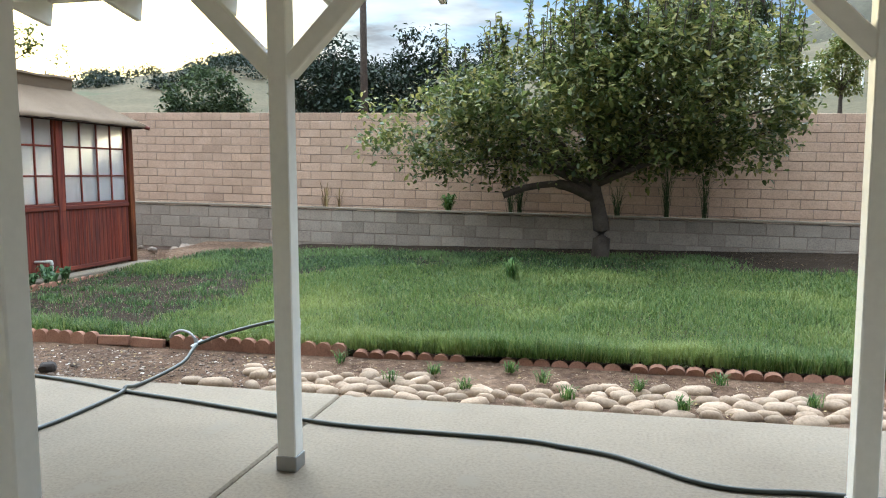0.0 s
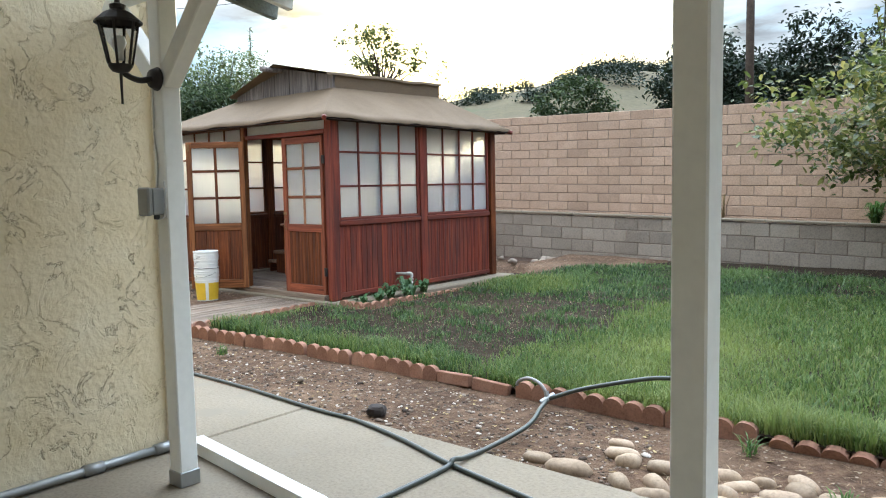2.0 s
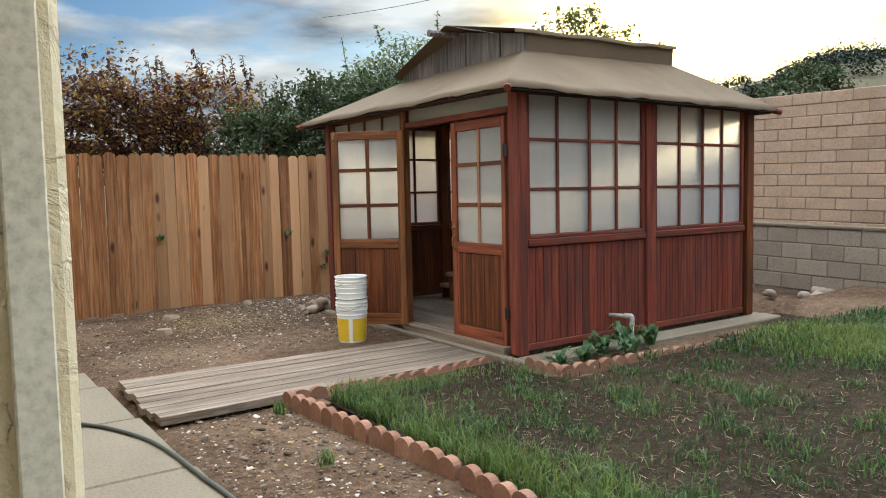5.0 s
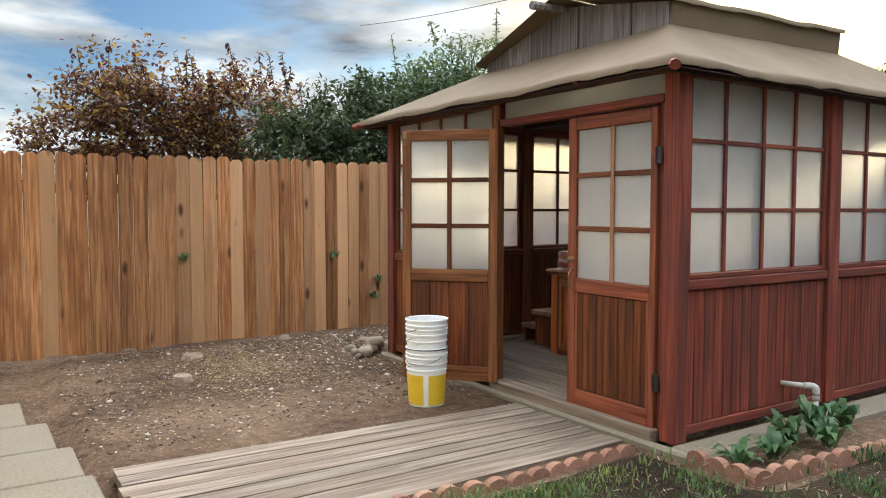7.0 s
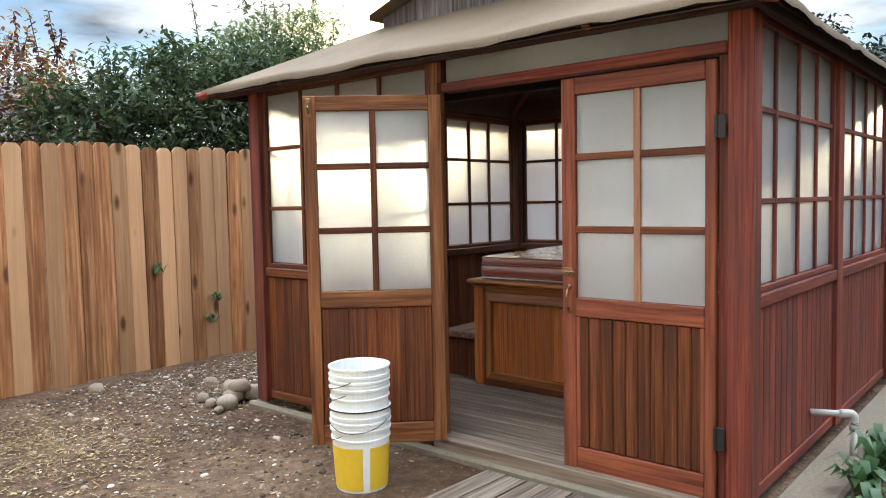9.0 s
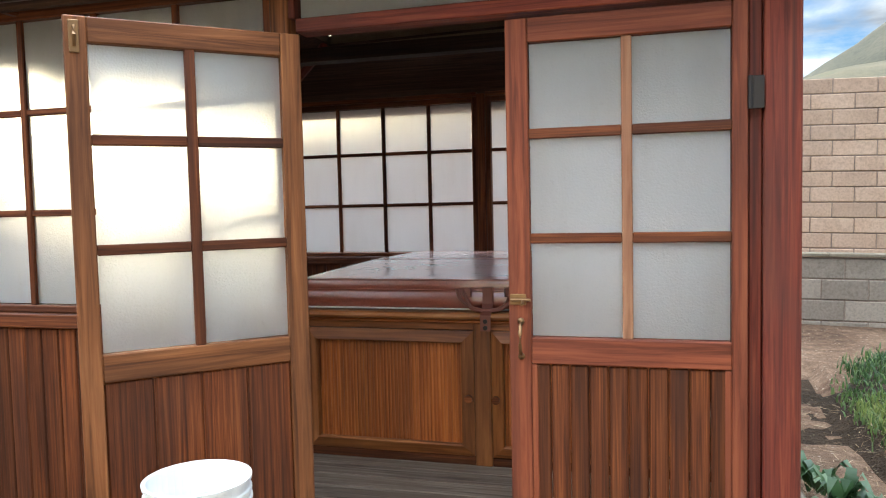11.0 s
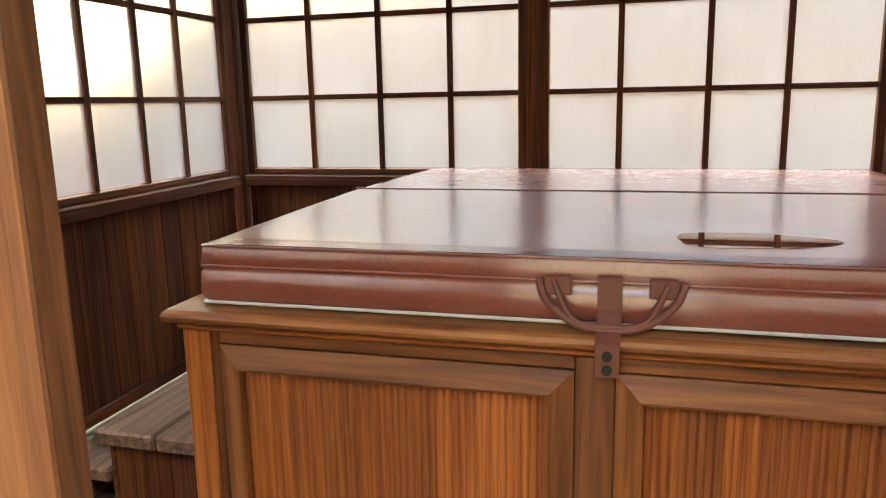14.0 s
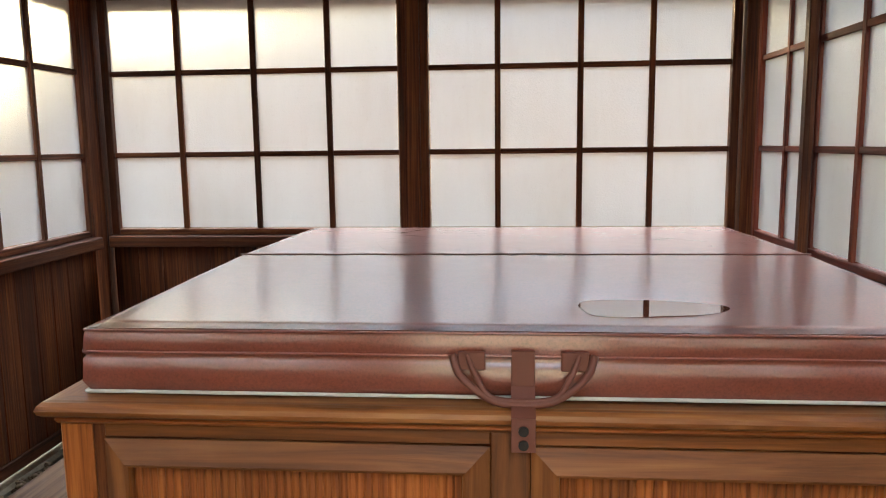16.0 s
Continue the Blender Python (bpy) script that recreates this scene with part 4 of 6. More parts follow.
for (px, py), (qx, qy), ox, oy in (((TX0 - 0.013, TY0 - 0.008), (TX1 + 0.02, TY0 - 0.008), 0, 1), ((TX0 - 0.013, TY0 - 0.008), (TX0 - 0.013, TY1), 1, 0)):
    verts = [(x + d * ox, y + d * oy, 0.892 + h) for x, y in ((px, py), (qx, qy)) for d, h in nose + [(0.20, 0.019), (0.20, -0.019)]]
    if ox == 0:
        verts = [(x + (d if i < 9 else 0), y, z) for i, ((x, y, z), (d, h)) in enumerate(zip(verts, (nose + [(0.20, 0.019), (0.20, -0.019)]) * 2))]
    else:
        verts = [(x, y + (d if i < 9 else 0), z) for i, ((x, y, z), (d, h)) in enumerate(zip(verts, (nose + [(0.20, 0.019), (0.20, -0.019)]) * 2))]
    faces = [(k, (k + 1) % 9, 9 + (k + 1) % 9, 9 + k) for k in range(9)]
    faces = [f[::-1] for f in faces] if ox == 0 else faces
    part("rim", Geo().add(verts, faces), worn_rim["x" if ox == 0 else "y"], tub, "rounded amber wood rim with worn edge", smooth=False)
part("rim_bead", Geo().box((TX0 - 0.008, TY0 - 0.012, 0.856), (TX1, TY0 + 0.01, 0.8725), 0.007), amber["x"], tub)
PAN = ((TX0 + 0.105, -8.602), (-8.512, TX1 - 0.05))
part("corner_stile", Geo().box((TX0, TY0, 0.148), (TX0 + 0.0745, TY0 + 0.1, 0.8555), 0.006), amber["z"], tub)
part("inner_stile", Geo().box((TX0 + 0.0755, TY0 + 0.005, 0.148), (TX0 + 0.1045, TY0 + 0.029, 0.8555), 0.004), brown["z"], tub)
part("middle_stile", Geo().box((-8.60, TY0 - 0.003, 0.148), (-8.515, TY0 + 0.029, 0.8555), 0.004), coarse["z"], tub)
for a, b in ((TX0 + 0.105, -8.6005), (-8.5145, TX1)):
    part("top_rail", Geo().box((a, TY0 + 0.004, 0.822), (b, TY0 + 0.029, 0.8555), 0.003), coarse["x"], tub)
    part("bottom_rail", Geo().box((a, TY0 + 0.004, 0.148), (b, TY0 + 0.029, 0.192), 0.003), brown["x"], tub)
rnd = random.Random(41)
for a, b in PAN:
    z0, z1, fw = 0.195, 0.819, 0.062
    pan = part("panel", Geo().box((a, TY0 + 0.016, z0), (b, TY0 + 0.028, z1), 0.0), brown["z"], tub)
    yo, yi, yb = TY0 + 0.001, TY0 - 0.020, TY0 + 0.0155
    for (o0, o1, i1, i0), ax in (((((a, z1)), (b, z1), (b - fw, z1 - fw), (a + fw, z1 - fw)), "x"), (((b, z0), (a, z0), (a + fw, z0 + fw), (b - fw, z0 + fw)), "x"), (((a, z0), (a, z1), (a + fw, z1 - fw), (a + fw, z0 + fw)), "z"), (((b, z1), (b, z0), (b - fw, z0 + fw), (b - fw, z1 - fw)), "z")):
        def lean(p, q, f):
            return (p[0] + (q[0] - p[0]) * f, p[1] + (q[1] - p[1]) * f)
        rows = [(o0, o1, yb), (o0, o1, yo), (lean(o0, i0, 0.86), lean(o1, i1, 0.86), yi), (lean(o0, i0, 0.97), lean(o1, i1, 0.97), yi + 0.003), (i0, i1, yi + 0.012), (i0, i1, yb)]
        verts = [(p[0], y, p[1]) for p0, p1, y in rows for p in (p0, p1)]
        faces = [(2 * k + 1, 2 * k, 2 * k + 2, 2 * k + 3) for k in range(5)] + [(0, 2, 4, 6, 8, 10)[::-1], (1, 3, 5, 7, 9, 11)]
        part("moulding", Geo().add(verts, faces), coarse[ax], pan, "mitred sloping moulding")
    x = a + fw
    while x < b - fw - 0.001:
        k = rnd.choice((4, 5, 5, 6))
        w = min(k * 0.0185, b - fw - x)
        if b - fw - x - w < 0.04:
            w = b - fw - x
        k = max(1, round(w / 0.0185))
        p, yr, yv = w / k, TY0 + 0.004, TY0 + 0.0082
        prof = [(x, TY0 + 0.0158)]
        for i in range(k):
            prof += [(x + i * p, yv), (x + (i + 0.18) * p, yr + 0.0015), (x + (i + 0.5) * p, yr), (x + (i + 0.82) * p, yr + 0.0015)]
        prof += [(x + w, yv), (x + w, TY0 + 0.0158)]
        m = len(prof)
        verts = [(px, py, z) for z in (z0 + fw, z1 - fw) for px, py in prof]
        g = Geo().add(verts, [(i, i + 1, m + i + 1, m + i) for i in range(m - 1)])
        part("reeded_board", g, amber["z"], pan)
        x += w
part("side_panel", Geo().box((TX0 + 0.004, TY0 + 0.101, 0.148), (TX0 + 0.029, TY1, 0.86), 0.0), brown["z"], tub)
for i in range(19):
    y = TY0 + 0.105 + i * 0.103
    part("slat", Geo().box((TX0 - 0.006, y, 0.15), (TX0 + 0.0038, y + 0.1, 0.855), 0.004), brown["z"], tub)
part("shell_lip", Geo().box((TX0 + 0.06, TY0 + 0.05, 0.9115), (TX1 - 0.01, TY1 - 0.03, 0.922), 0.004), brown["x"], tub, "dark shell edge")

cov = thing("tub_cover", (-8.53, 8.77, 0.906), "folding maroon vinyl hot tub cover with handle and puddle", "tub cover")


def cover_half(y0, y1, z0, za, zb):
    """A padded half, a little thicker at the fold, with soft seams."""
    g = Geo()
    nx, ny = 64, 40
    x0, x1 = TX0 + 0.060, TX1 - 0.03
    verts, faces = [], []
    for j in range(ny + 1):
        for i in range(nx + 1):
            u, v = i / nx, j / ny
            x, y = x0 + (x1 - x0) * u, y0 + (y1 - y0) * v
            e = min(u * 64, (1 - u) * 64, v * 36, (1 - v) * 36, 1.0)
            z = za + (zb - za) * v - 0.008 * (1 - e) ** 2
            r = math.hypot((x + 8.25) / 0.34, (y - 8.0) / 0.16)
            z += 0.0015 * noise.noise((x * 3, y * 3, 0)) + 0.0004 * noise.noise((x * 9, y * 6, 3)) - 0.007 * math.exp(-r * r)
            verts.append((x, y, z))
    for j in range(ny):
        for i in range(nx):
            k = j * (nx + 1) + i
            faces.append((k, k + 1, k + nx + 2, k + nx + 1))
    rim_ids = [i for i in range(nx + 1)] + [(j + 1) * (nx + 1) - 1 for j in range(1, ny + 1)] + [ny * (nx + 1) + i for i in range(nx - 1, -1, -1)] + [j * (nx + 1) for j in range(ny - 1, 0, -1)]
    ring, last = len(rim_ids), rim_ids
    cx, cy = 0.5 * (x0 + x1), 0.5 * (y0 + y1)
    for drop, grow in ((0.012, 0.006), (0.055, 0.012), (0.062, 0.006), (0.068, 0.012), (0.12, 0.014), (0.15, 0.002)):
        n = len(verts)
        for k in rim_ids:
            x, y, z = verts[k]
            w = 0.005 * noise.noise((x * 4, y * 4, drop * 30))
            sx = grow if x > x1 - 1e-4 else (-grow if x < x0 + 1e-4 else 0)
            sy = grow if y > y1 - 1e-4 else (-grow if y < y0 + 1e-4 else 0)
            sy = sy if abs(y - 8.79) > 0.1 else 0
            verts.append((x + sx + (w if sx else 0), y + sy + (w if sy else 0), max(z0, za + (z - za) - drop * (za - z0) / 0.15)))
        for q in range(ring):
            faces.append((last[q], last[(q + 1) % ring], n + (q + 1) % ring, n + q))
        last = [n + q for q in range(ring)]
    return g.add(verts, faces)


part("cover_half", cover_half(TY0 + 0.045, 8.785, 0.922, 1.076, 1.092), vinyl, cov, smooth=True)
part("cover_half", cover_half(8.792, TY1 - 0.01, 0.922, 1.092, 1.078), vinyl, cov, smooth=True)


# ---- things in the yard ----
def scallop_mesh(w):
    o = [(0, 0), (w, 0), (w, 0.085)] + [(w / 2 + w / 2 * math.cos(a), 0.085 + 0.05 * math.sin(a)) for a in np.linspace(0.0, math.pi, 9)[1:-1]] + [(0, 0.085)]
    return Geo().prism(o, 0.05, Matrix()).mesh("edging_brick", terracotta)


scallop = scallop_mesh(0.128)
flat_brick = Geo().box((0, 0, 0), (0.30, 0.05, 0.085), 0.006).mesh("edging_brick", terracotta)
edging = thing("lawn_edging", (-4.0, 4.87, 0), "terracotta scalloped edging bricks set along the lawn", "edging", kind="structure")
rnd = random.Random(21)


def edge_run(points, z, lean=4.0, skip=()):
    """Scalloped bricks in fours along a line of points."""
    for (x0, y0), (x1, y1) in zip(points[:-1], points[1:]):
        d, ang = math.hypot(x1 - x0, y1 - y0), math.degrees(math.atan2(y1 - y0, x1 - x0))
        s, k = 0.0, 0
        tilt, off = rnd.uniform(-lean, lean), 0
        while s < d - 0.06:
            if k % 4 == 0:
                tilt, off = rnd.uniform(-lean, lean), rnd.uniform(-0.012, 0.012)
            x, y = x0 + (x1 - x0) * s / d, y0 + (y1 - y0) * s / d + off
            if not any(a < x < b for a, b in skip):
                zz = z + rnd.uniform(-0.004, 0.004)
                part("edging_brick", scallop, terracotta, edging, m=pose(x, y, zz, tilt, 0, ang))
            s += 0.1295 + (0.006 if k % 4 == 3 else 0)
            k += 1


edge_run([(-7.48, 4.72), (-5.6, 4.86), (-4.0, 4.88), (-1.9, 4.92)], -0.03, 5.0, ((-4.18, -3.5),))
edge_run([(-1.85, 4.94), (0.3, 4.90), (2.5, 4.86), (5.0, 4.9)], -0.080, 16.0, ((-1.0, -0.75),))
edge_run([(-7.47, 4.80), (-7.40, 5.6), (-7.42, 6.45)], -0.045, 6.0)
edge_run([(-7.15, 6.62), (-6.72, 6.60), (-6.62, 7.6), (-6.5, 8.65)], -0.01, 6.0)
for x, r in ((-4.16, -2), (-3.84, 3)):
    part("edging_brick", flat_brick, terracotta, edging, m=pose(x, 4.87, -0.005, -6, r, r))

# cobbles bedded along the slab
cobbles = thing("cobble_border", (0, 4.2, 0), "cream rounded cobblestones bedded in soil beside the slab", "stone border", kind="structure")


def pebble_geo(sx, sy, sz, seed, n=10, m=6):
    """A rounded, uneven stone."""
    verts, faces = [(0, 0, -sz)], []
    for j in range(1, m):
        p = -math.pi / 2 + math.pi * j / m
        for i in range(n):
            a = 2 * math.pi * i / n
            d = Vector((math.cos(p) * math.cos(a), math.cos(p) * math.sin(a), math.sin(p)))
            r = 1 + 0.22 * noise.noise(d * 1.2 + Vector((seed, 0, 0)))
            q = [abs(c) ** 0.8 * (1 if c > 0 else -1) for c in d]
            verts.append((sx * q[0] * r, sy * q[1] * r, sz * q[2] * r))
    verts.append((0, 0, sz * 0.95))
    for i in range(n):
        faces.append((0, 1 + (i + 1) % n, 1 + i))
        faces.append((len(verts) - 1, 1 + (m - 2) * n + i, 1 + (m - 2) * n + (i + 1) % n))
    for j in range(m - 2):
        for i in range(n):
            a, b = 1 + j * n + i, 1 + j * n + (i + 1) % n
            faces.append((a, b, b + n, a + n))
    return Geo().add(verts, faces)


stones = [pebble_geo(0.100 + 0.012 * (k % 3), 0.055 + 0.006 * (k % 4), 0.042, 3.7 * k).mesh("cobblestone", cobble, True) for k in range(7)]
for row, (y, x0) in enumerate(((4.0, -2.25), (4.105, -2.1), (4.21, -2.0), (4.315, -2.35), (4.42, -2.1), (4.525, -1.75))):
    x = x0
    while x < 5.0:
        if rnd.random() < (0.9 if row < 5 else 0.45) and not (-1.15 < x < -0.35 and row > 3):
            k = rnd.uniform(0.62, 1.02)
            m = pose(x + rnd.uniform(-0.02, 0.02), y + rnd.uniform(-0.025, 0.025) + 0.02 * math.sin(x * 1.4), -0.024 + rnd.uniform(-0.014, 0.010), rnd.uniform(-12, 12), rnd.uniform(-12, 12), rnd.uniform(-40, 40))
            part("cobblestone", stones[rnd.randrange(7)], cobble, cobbles, m=m @ Matrix.Diagonal((k, k * rnd.uniform(0.9, 1.1), 1, 1)))
        x += rnd.uniform(0.165, 0.21)
for x, y, k in ((-2.55, 4.02, 1.0), (-2.42, 4.36, 0.8), (-2.5, 4.5, 0.6), (-2.75, 4.05, 0.7)):
    part("cobblestone", stones[2], cobble, cobbles, m=pose(x, y, -0.01, 5, 3, 20 * k) @ Matrix.Diagonal((k, k, k, 1)))

# boardwalk
walkway = thing("boardwalk", (-8.1, 5.2, 0), "weathered grey-brown plank walkway lying on the soil", "boardwalk", kind="structure")
for k in range(8):
    a, b = -8.72 + k * 0.1535, -8.63 + k * 0.130
    w0, w1 = 0.140, 0.119
    y0, y1, z0, z1 = 3.90 + rnd.uniform(-0.02, 0.02), 6.60 + rnd.uniform(-0.02, 0.01), 0.0, 0.052 + rnd.uniform(-0.004, 0.004)
    g = Geo().box((0, 0, 0), (1, 1, 1), 0.0)
    g.v = [(a + (b - a) * v[1] + v[0] * (w0 + (w1 - w0) * v[1]), y0 + (y1 - y0) * v[1], z0 + (z1 - z0) * v[2]) for v in g.v]
    part("plank", g, deck["y"], walkway)

# buckets, one inside the other
bucket_white = plain("white_plastic", (0.80, 0.80, 0.77), 0.35)
bucket_yellow = plain("yellow_label", (0.72, 0.47, 0.03), 0.4)
BX, BY, BZ = -9.045, 6.085, 0.028
for k, (z, tint) in enumerate(((0.0, 0), (0.065, 1), (0.205, 0), (0.27, 0))):
    h = 0.36
    b = thing("bucket", (BX, BY, BZ + z), "white plastic bucket with a yellow label, holding three more" if k == 0 else "white plastic bucket stacked inside the one below", "bucket", "stacked buckets")

    def rad(t):
        return 0.128 + 0.022 * t / h

    prof = [(0.0, 0.004), (rad(0) - 0.006, 0.0), (rad(0), 0.008), (rad(0.26), 0.26), (rad(0.26) + 0.006, 0.263), (rad(0.27) + 0.006, 0.272), (rad(0.28), 0.275), (rad(0.305), 0.305), (rad(0.305) + 0.007, 0.308), (rad(0.32) + 0.007, 0.320), (rad(0.32), 0.323), (rad(0.345), 0.345), (rad(0.35) + 0.006, 0.348), (rad(h) + 0.006, h - 0.002), (rad(h), h), (rad(h) - 0.006, h - 0.004), (rad(0.2) - 0.004, 0.2), (rad(0.02) - 0.006, 0.02), (0.0, 0.02)]
    part("wall", Geo().lathe(prof, (BX, BY, BZ + z), 40), bucket_white, b, smooth=False)
    if k == 0:
        for a0, a1 in ((-140, -41), (-26, 45)):
            vv, ff = [], []
            for i in range(13):
                a = radians(a0 + (a1 - a0) * i / 12)
                for t in (0.02, 0.235):
                    r = rad(t) + 0.0025
                    vv.append((BX + r * math.cos(a), BY + r * math.sin(a), BZ + t))
            ff = [(2 * i, 2 * i + 2, 2 * i + 3, 2 * i + 1) for i in range(12)]
            part("label", Geo().add(vv, ff), bucket_yellow, b, "bright yellow label panel")
    if k == 1:
        part("band", Geo().lathe([(rad(0.345) + 0.0085, 0.350), (rad(0.345) + 0.0085, 0.357)], (BX, BY, BZ + z), 40), rubber, b, "black band")
    a = radians((-150, -60, -140, -130)[k])
    r, zt = rad(0.3) + 0.012, BZ + z + 0.30
    c = Vector((BX, BY, 0))
    p0, p1 = c + Vector((r * math.cos(a + 1.25), r * math.sin(a + 1.25), zt)), c + Vector((r * math.cos(a - 1.25), r * math.sin(a - 1.25), zt))
    mid = c + Vector(((r + 0.045) * math.cos(a), (r + 0.045) * math.sin(a), zt - 0.10))
    pts = [p0.lerp(mid, t) * (1 - t) + mid.lerp(p1, t) * t for t in np.linspace(0, 1, 13)]
    pts = [Vector((p.x, p.y, p.z)) + (Vector((p.x, p.y, 0)) - c).normalized() * max(0, r - (Vector((p.x, p.y, 0)) - c).length) for p in pts]
    part("handle", Geo().tube(pts, 0.002, 5), iron, b, "thin wire bail handle")


def spline(points, n=8):
    """A smooth line through points."""
    p = [Vector(q) for q in points]
    p = [p[0] * 2 - p[1]] + p + [p[-1] * 2 - p[-2]]
    out = []
    for i in range(1, len(p) - 2):
        for k in range(n):
            t = k / n
            out.append(0.5 * (2 * p[i] + (p[i + 1] - p[i - 1]) * t + (2 * p[i - 1] - 5 * p[i] + 4 * p[i + 1] - p[i + 2]) * t * t + (3 * p[i] - p[i - 1] - 3 * p[i + 1] + p[i + 2]) * t ** 3))
    return out + [p[-2]]


hose_mat = plain("dark_green_hose", (0.035, 0.04, 0.03), 0.45)
h1 = [(-9.3, 3.2), (-8.5, 3.28), (-7.91, 3.49), (-7.64, 3.64), (-7.29, 3.77), (-6.93, 3.83), (-6.46, 3.86), (-6.05, 3.89), (-5.2, 3.90), (-4.31, 3.86), (-3.94, 3.86), (-3.49, 3.78), (-3.01, 3.65), (-2.44, 3.54), (-2.03, 3.45), (-1.55, 3.35), (-1.17, 3.31), (-0.36, 3.30), (-0.06, 3.24), (0.18, 3.17), (0.37, 3.05), (0.56, 2.92), (0.78, 2.87), (1.21, 2.9), (2.2, 2.8)]
long_hose = part("garden_hose", Geo().tube(spline([(x, y, 0.013) for x, y in h1]), 0.013, 8), hose_mat, smooth=True)
tagged(long_hose, "dark green garden hose lying across the patio slab", "hose")
valve = thing("hose_assembly", (-3.0, 4.0, 0), "black hose joined to a riser by a brass tee", "hose")
h2 = [(-4.1, 0.9, 0.013), (-3.5, 1.5, 0.013), (-3.12, 2.3, 0.013), (-3.03, 2.84, 0.013), (-3.0, 3.15, 0.013), (-3.0, 3.58, 0.016), (-3.005, 3.66, 0.038), (-3.01, 3.76, 0.018), (-3.01, 4.0, 0.013), (-3.02, 4.36, 0.03), (-3.10, 4.62, 0.055), (-3.12, 4.72, 0.075)]
part("hose", Geo().tube(spline(h2), 0.014, 8), hose_mat, valve, smooth=True)
part("riser_hose", Geo().tube(spline([(-3.12, 4.74, 0.08), (-2.95, 4.80, 0.15), (-2.74, 4.87, 0.21), (-2.54, 4.95, 0.255), (-2.42, 5.0, 0.265)]), 0.014, 8), hose_mat, valve, smooth=True)
part("tee", Geo().tube([(-3.15, 4.70, 0.06), (-3.10, 4.78, 0.10)], 0.02).tube([(-3.125, 4.74, 0.07), (-3.14, 4.745, 0.125)], 0.016), galv, valve, "grey metal tee fitting")
part("stub_hose", Geo().tube(spline([(-3.14, 4.745, 0.12), (-3.20, 4.76, 0.165), (-3.30, 4.79, 0.175), (-3.40, 4.83, 0.135), (-3.43, 4.84, 0.10)]), 0.011, 8), plain("grey_hose", (0.22, 0.21, 0.20), 0.5), valve, smooth=True)
riser = thing("sprinkler_riser", (-2.36, 5.02, 0.05), "white plastic riser pipe with an elbow in the grass", "pipe")
part("pipe", Geo().tube([(-2.36, 5.02, 0.0), (-2.36, 5.02, 0.26)], 0.017, 10), pvc, riser, smooth=True)
part("elbow", Geo().tube(spline([(-2.36, 5.02, 0.22), (-2.36, 5.02, 0.255), (-2.375, 5.015, 0.268), (-2.43, 4.99, 0.265)], 4), 0.022, 10), pvc, riser, smooth=True)

# drain pipe out of the tub house
old_pvc = plain("weathered_pvc", (0.46, 0.44, 0.39), 0.5, 0.0, 0.75, 1.1)
drain = thing("drain_pipe", (-7.2, 7.86, 0.07), "weathered white plastic drain pipe with elbow beside the footing", "pipe")
part("pipe", Geo().tube([(-7.36, 7.80, 0.30), (-7.20, 7.865, 0.30)], 0.017, 10), old_pvc, drain, smooth=True)
part("elbow", Geo().tube(spline([(-7.23, 7.853, 0.30), (-7.175, 7.875, 0.30), (-7.165, 7.88, 0.27), (-7.165, 7.88, 0.215)], 4), 0.023, 10), old_pvc, drain, smooth=True)
part("pipe", Geo().tube([(-7.165, 7.88, 0.23), (-7.165, 7.88, 0.02)], 0.017, 10), old_pvc, drain, smooth=True)

# spare downspout on the slab
spout = thing("downspout", (-3.7, 2.92, 0), "white painted metal downspout lying on the slab", "downspout")
sp_m = pose(-4.30, 3.00, 0.0, 0, 0, math.degrees(math.atan2(-0.13, 1.2)))
g = Geo()
for a, b in (((0, -0.04, 0.001), (1.2, 0.04, 0.004)), ((0, -0.04, 0.067), (1.2, 0.04, 0.07)), ((0, -0.04, 0.0042), (1.2, -0.037, 0.0668)), ((0, 0.037, 0.0042), (1.2, 0.04, 0.0668))):
    g.box(a, b, 0.0008)
part("tube", g, white, spout, m=sp_m)
# Black block fills the hollow tube in place of its inner shade.
part("inside", Geo().box((0.02, -0.036, 0.005), (1.13, 0.036, 0.066), 0.0), rubber, spout, "black block standing for the shade in the hollow", m=sp_m)
conduit = part("conduit", Geo().tube([(-4.385, -3.0, 0.03), (-4.385, 2.35, 0.03), (-4.385, 2.9, 0.035)], 0.022, 10).tube([(-4.385, 2.42, 0.03), (-4.385, 2.52, 0.03)], 0.03, 10).tube([(-4.385, 2.80, 0.033), (-4.385, 2.9, 0.035)], 0.03, 10), galv, smooth=True)
tagged(conduit, "grey metal conduit along the foot of the stucco wall", "conduit")

# lantern, meter box and wires on the house-side post
lantern = thing("wall_lantern", (-3.915, 2.63, 1.78), "black iron carriage lantern with clear glass on the post", "lantern")
LX, LY, LZ = -3.86, 2.46, 2.00
part("back_plate", Geo().tube([(-3.90, 2.651, 1.94), (-3.90, 2.62, 1.94)], [0.055, 0.04], 16), iron, lantern, smooth=True)
part("arm", Geo().tube(spline([(-3.90, 2.63, 1.94), (-3.89, 2.56, 1.925), (-3.87, 2.49, 1.94), (LX, LY, LZ - 0.03)]), 0.014, 8).lathe([(0.0, -0.06), (0.035, -0.05), (0.05, -0.03), (0.05, -0.02)], (LX, LY, LZ), 16), iron, lantern, smooth=True)
part("finial", Geo().tube([(LX, LY, LZ - 0.06), (LX, LY, LZ - 0.19)], [0.007, 0.005]), iron, lantern)
six = [(math.cos(radians(60 * k + 20)), math.sin(radians(60 * k + 20))) for k in range(6)]
cage = Geo()
for c, s in six:
    cage.tube([(LX + 0.05 * c, LY + 0.05 * s, LZ - 0.02), (LX + 0.085 * c, LY + 0.085 * s, LZ + 0.16)], 0.006, 6)
part("cage", cage, iron, lantern)
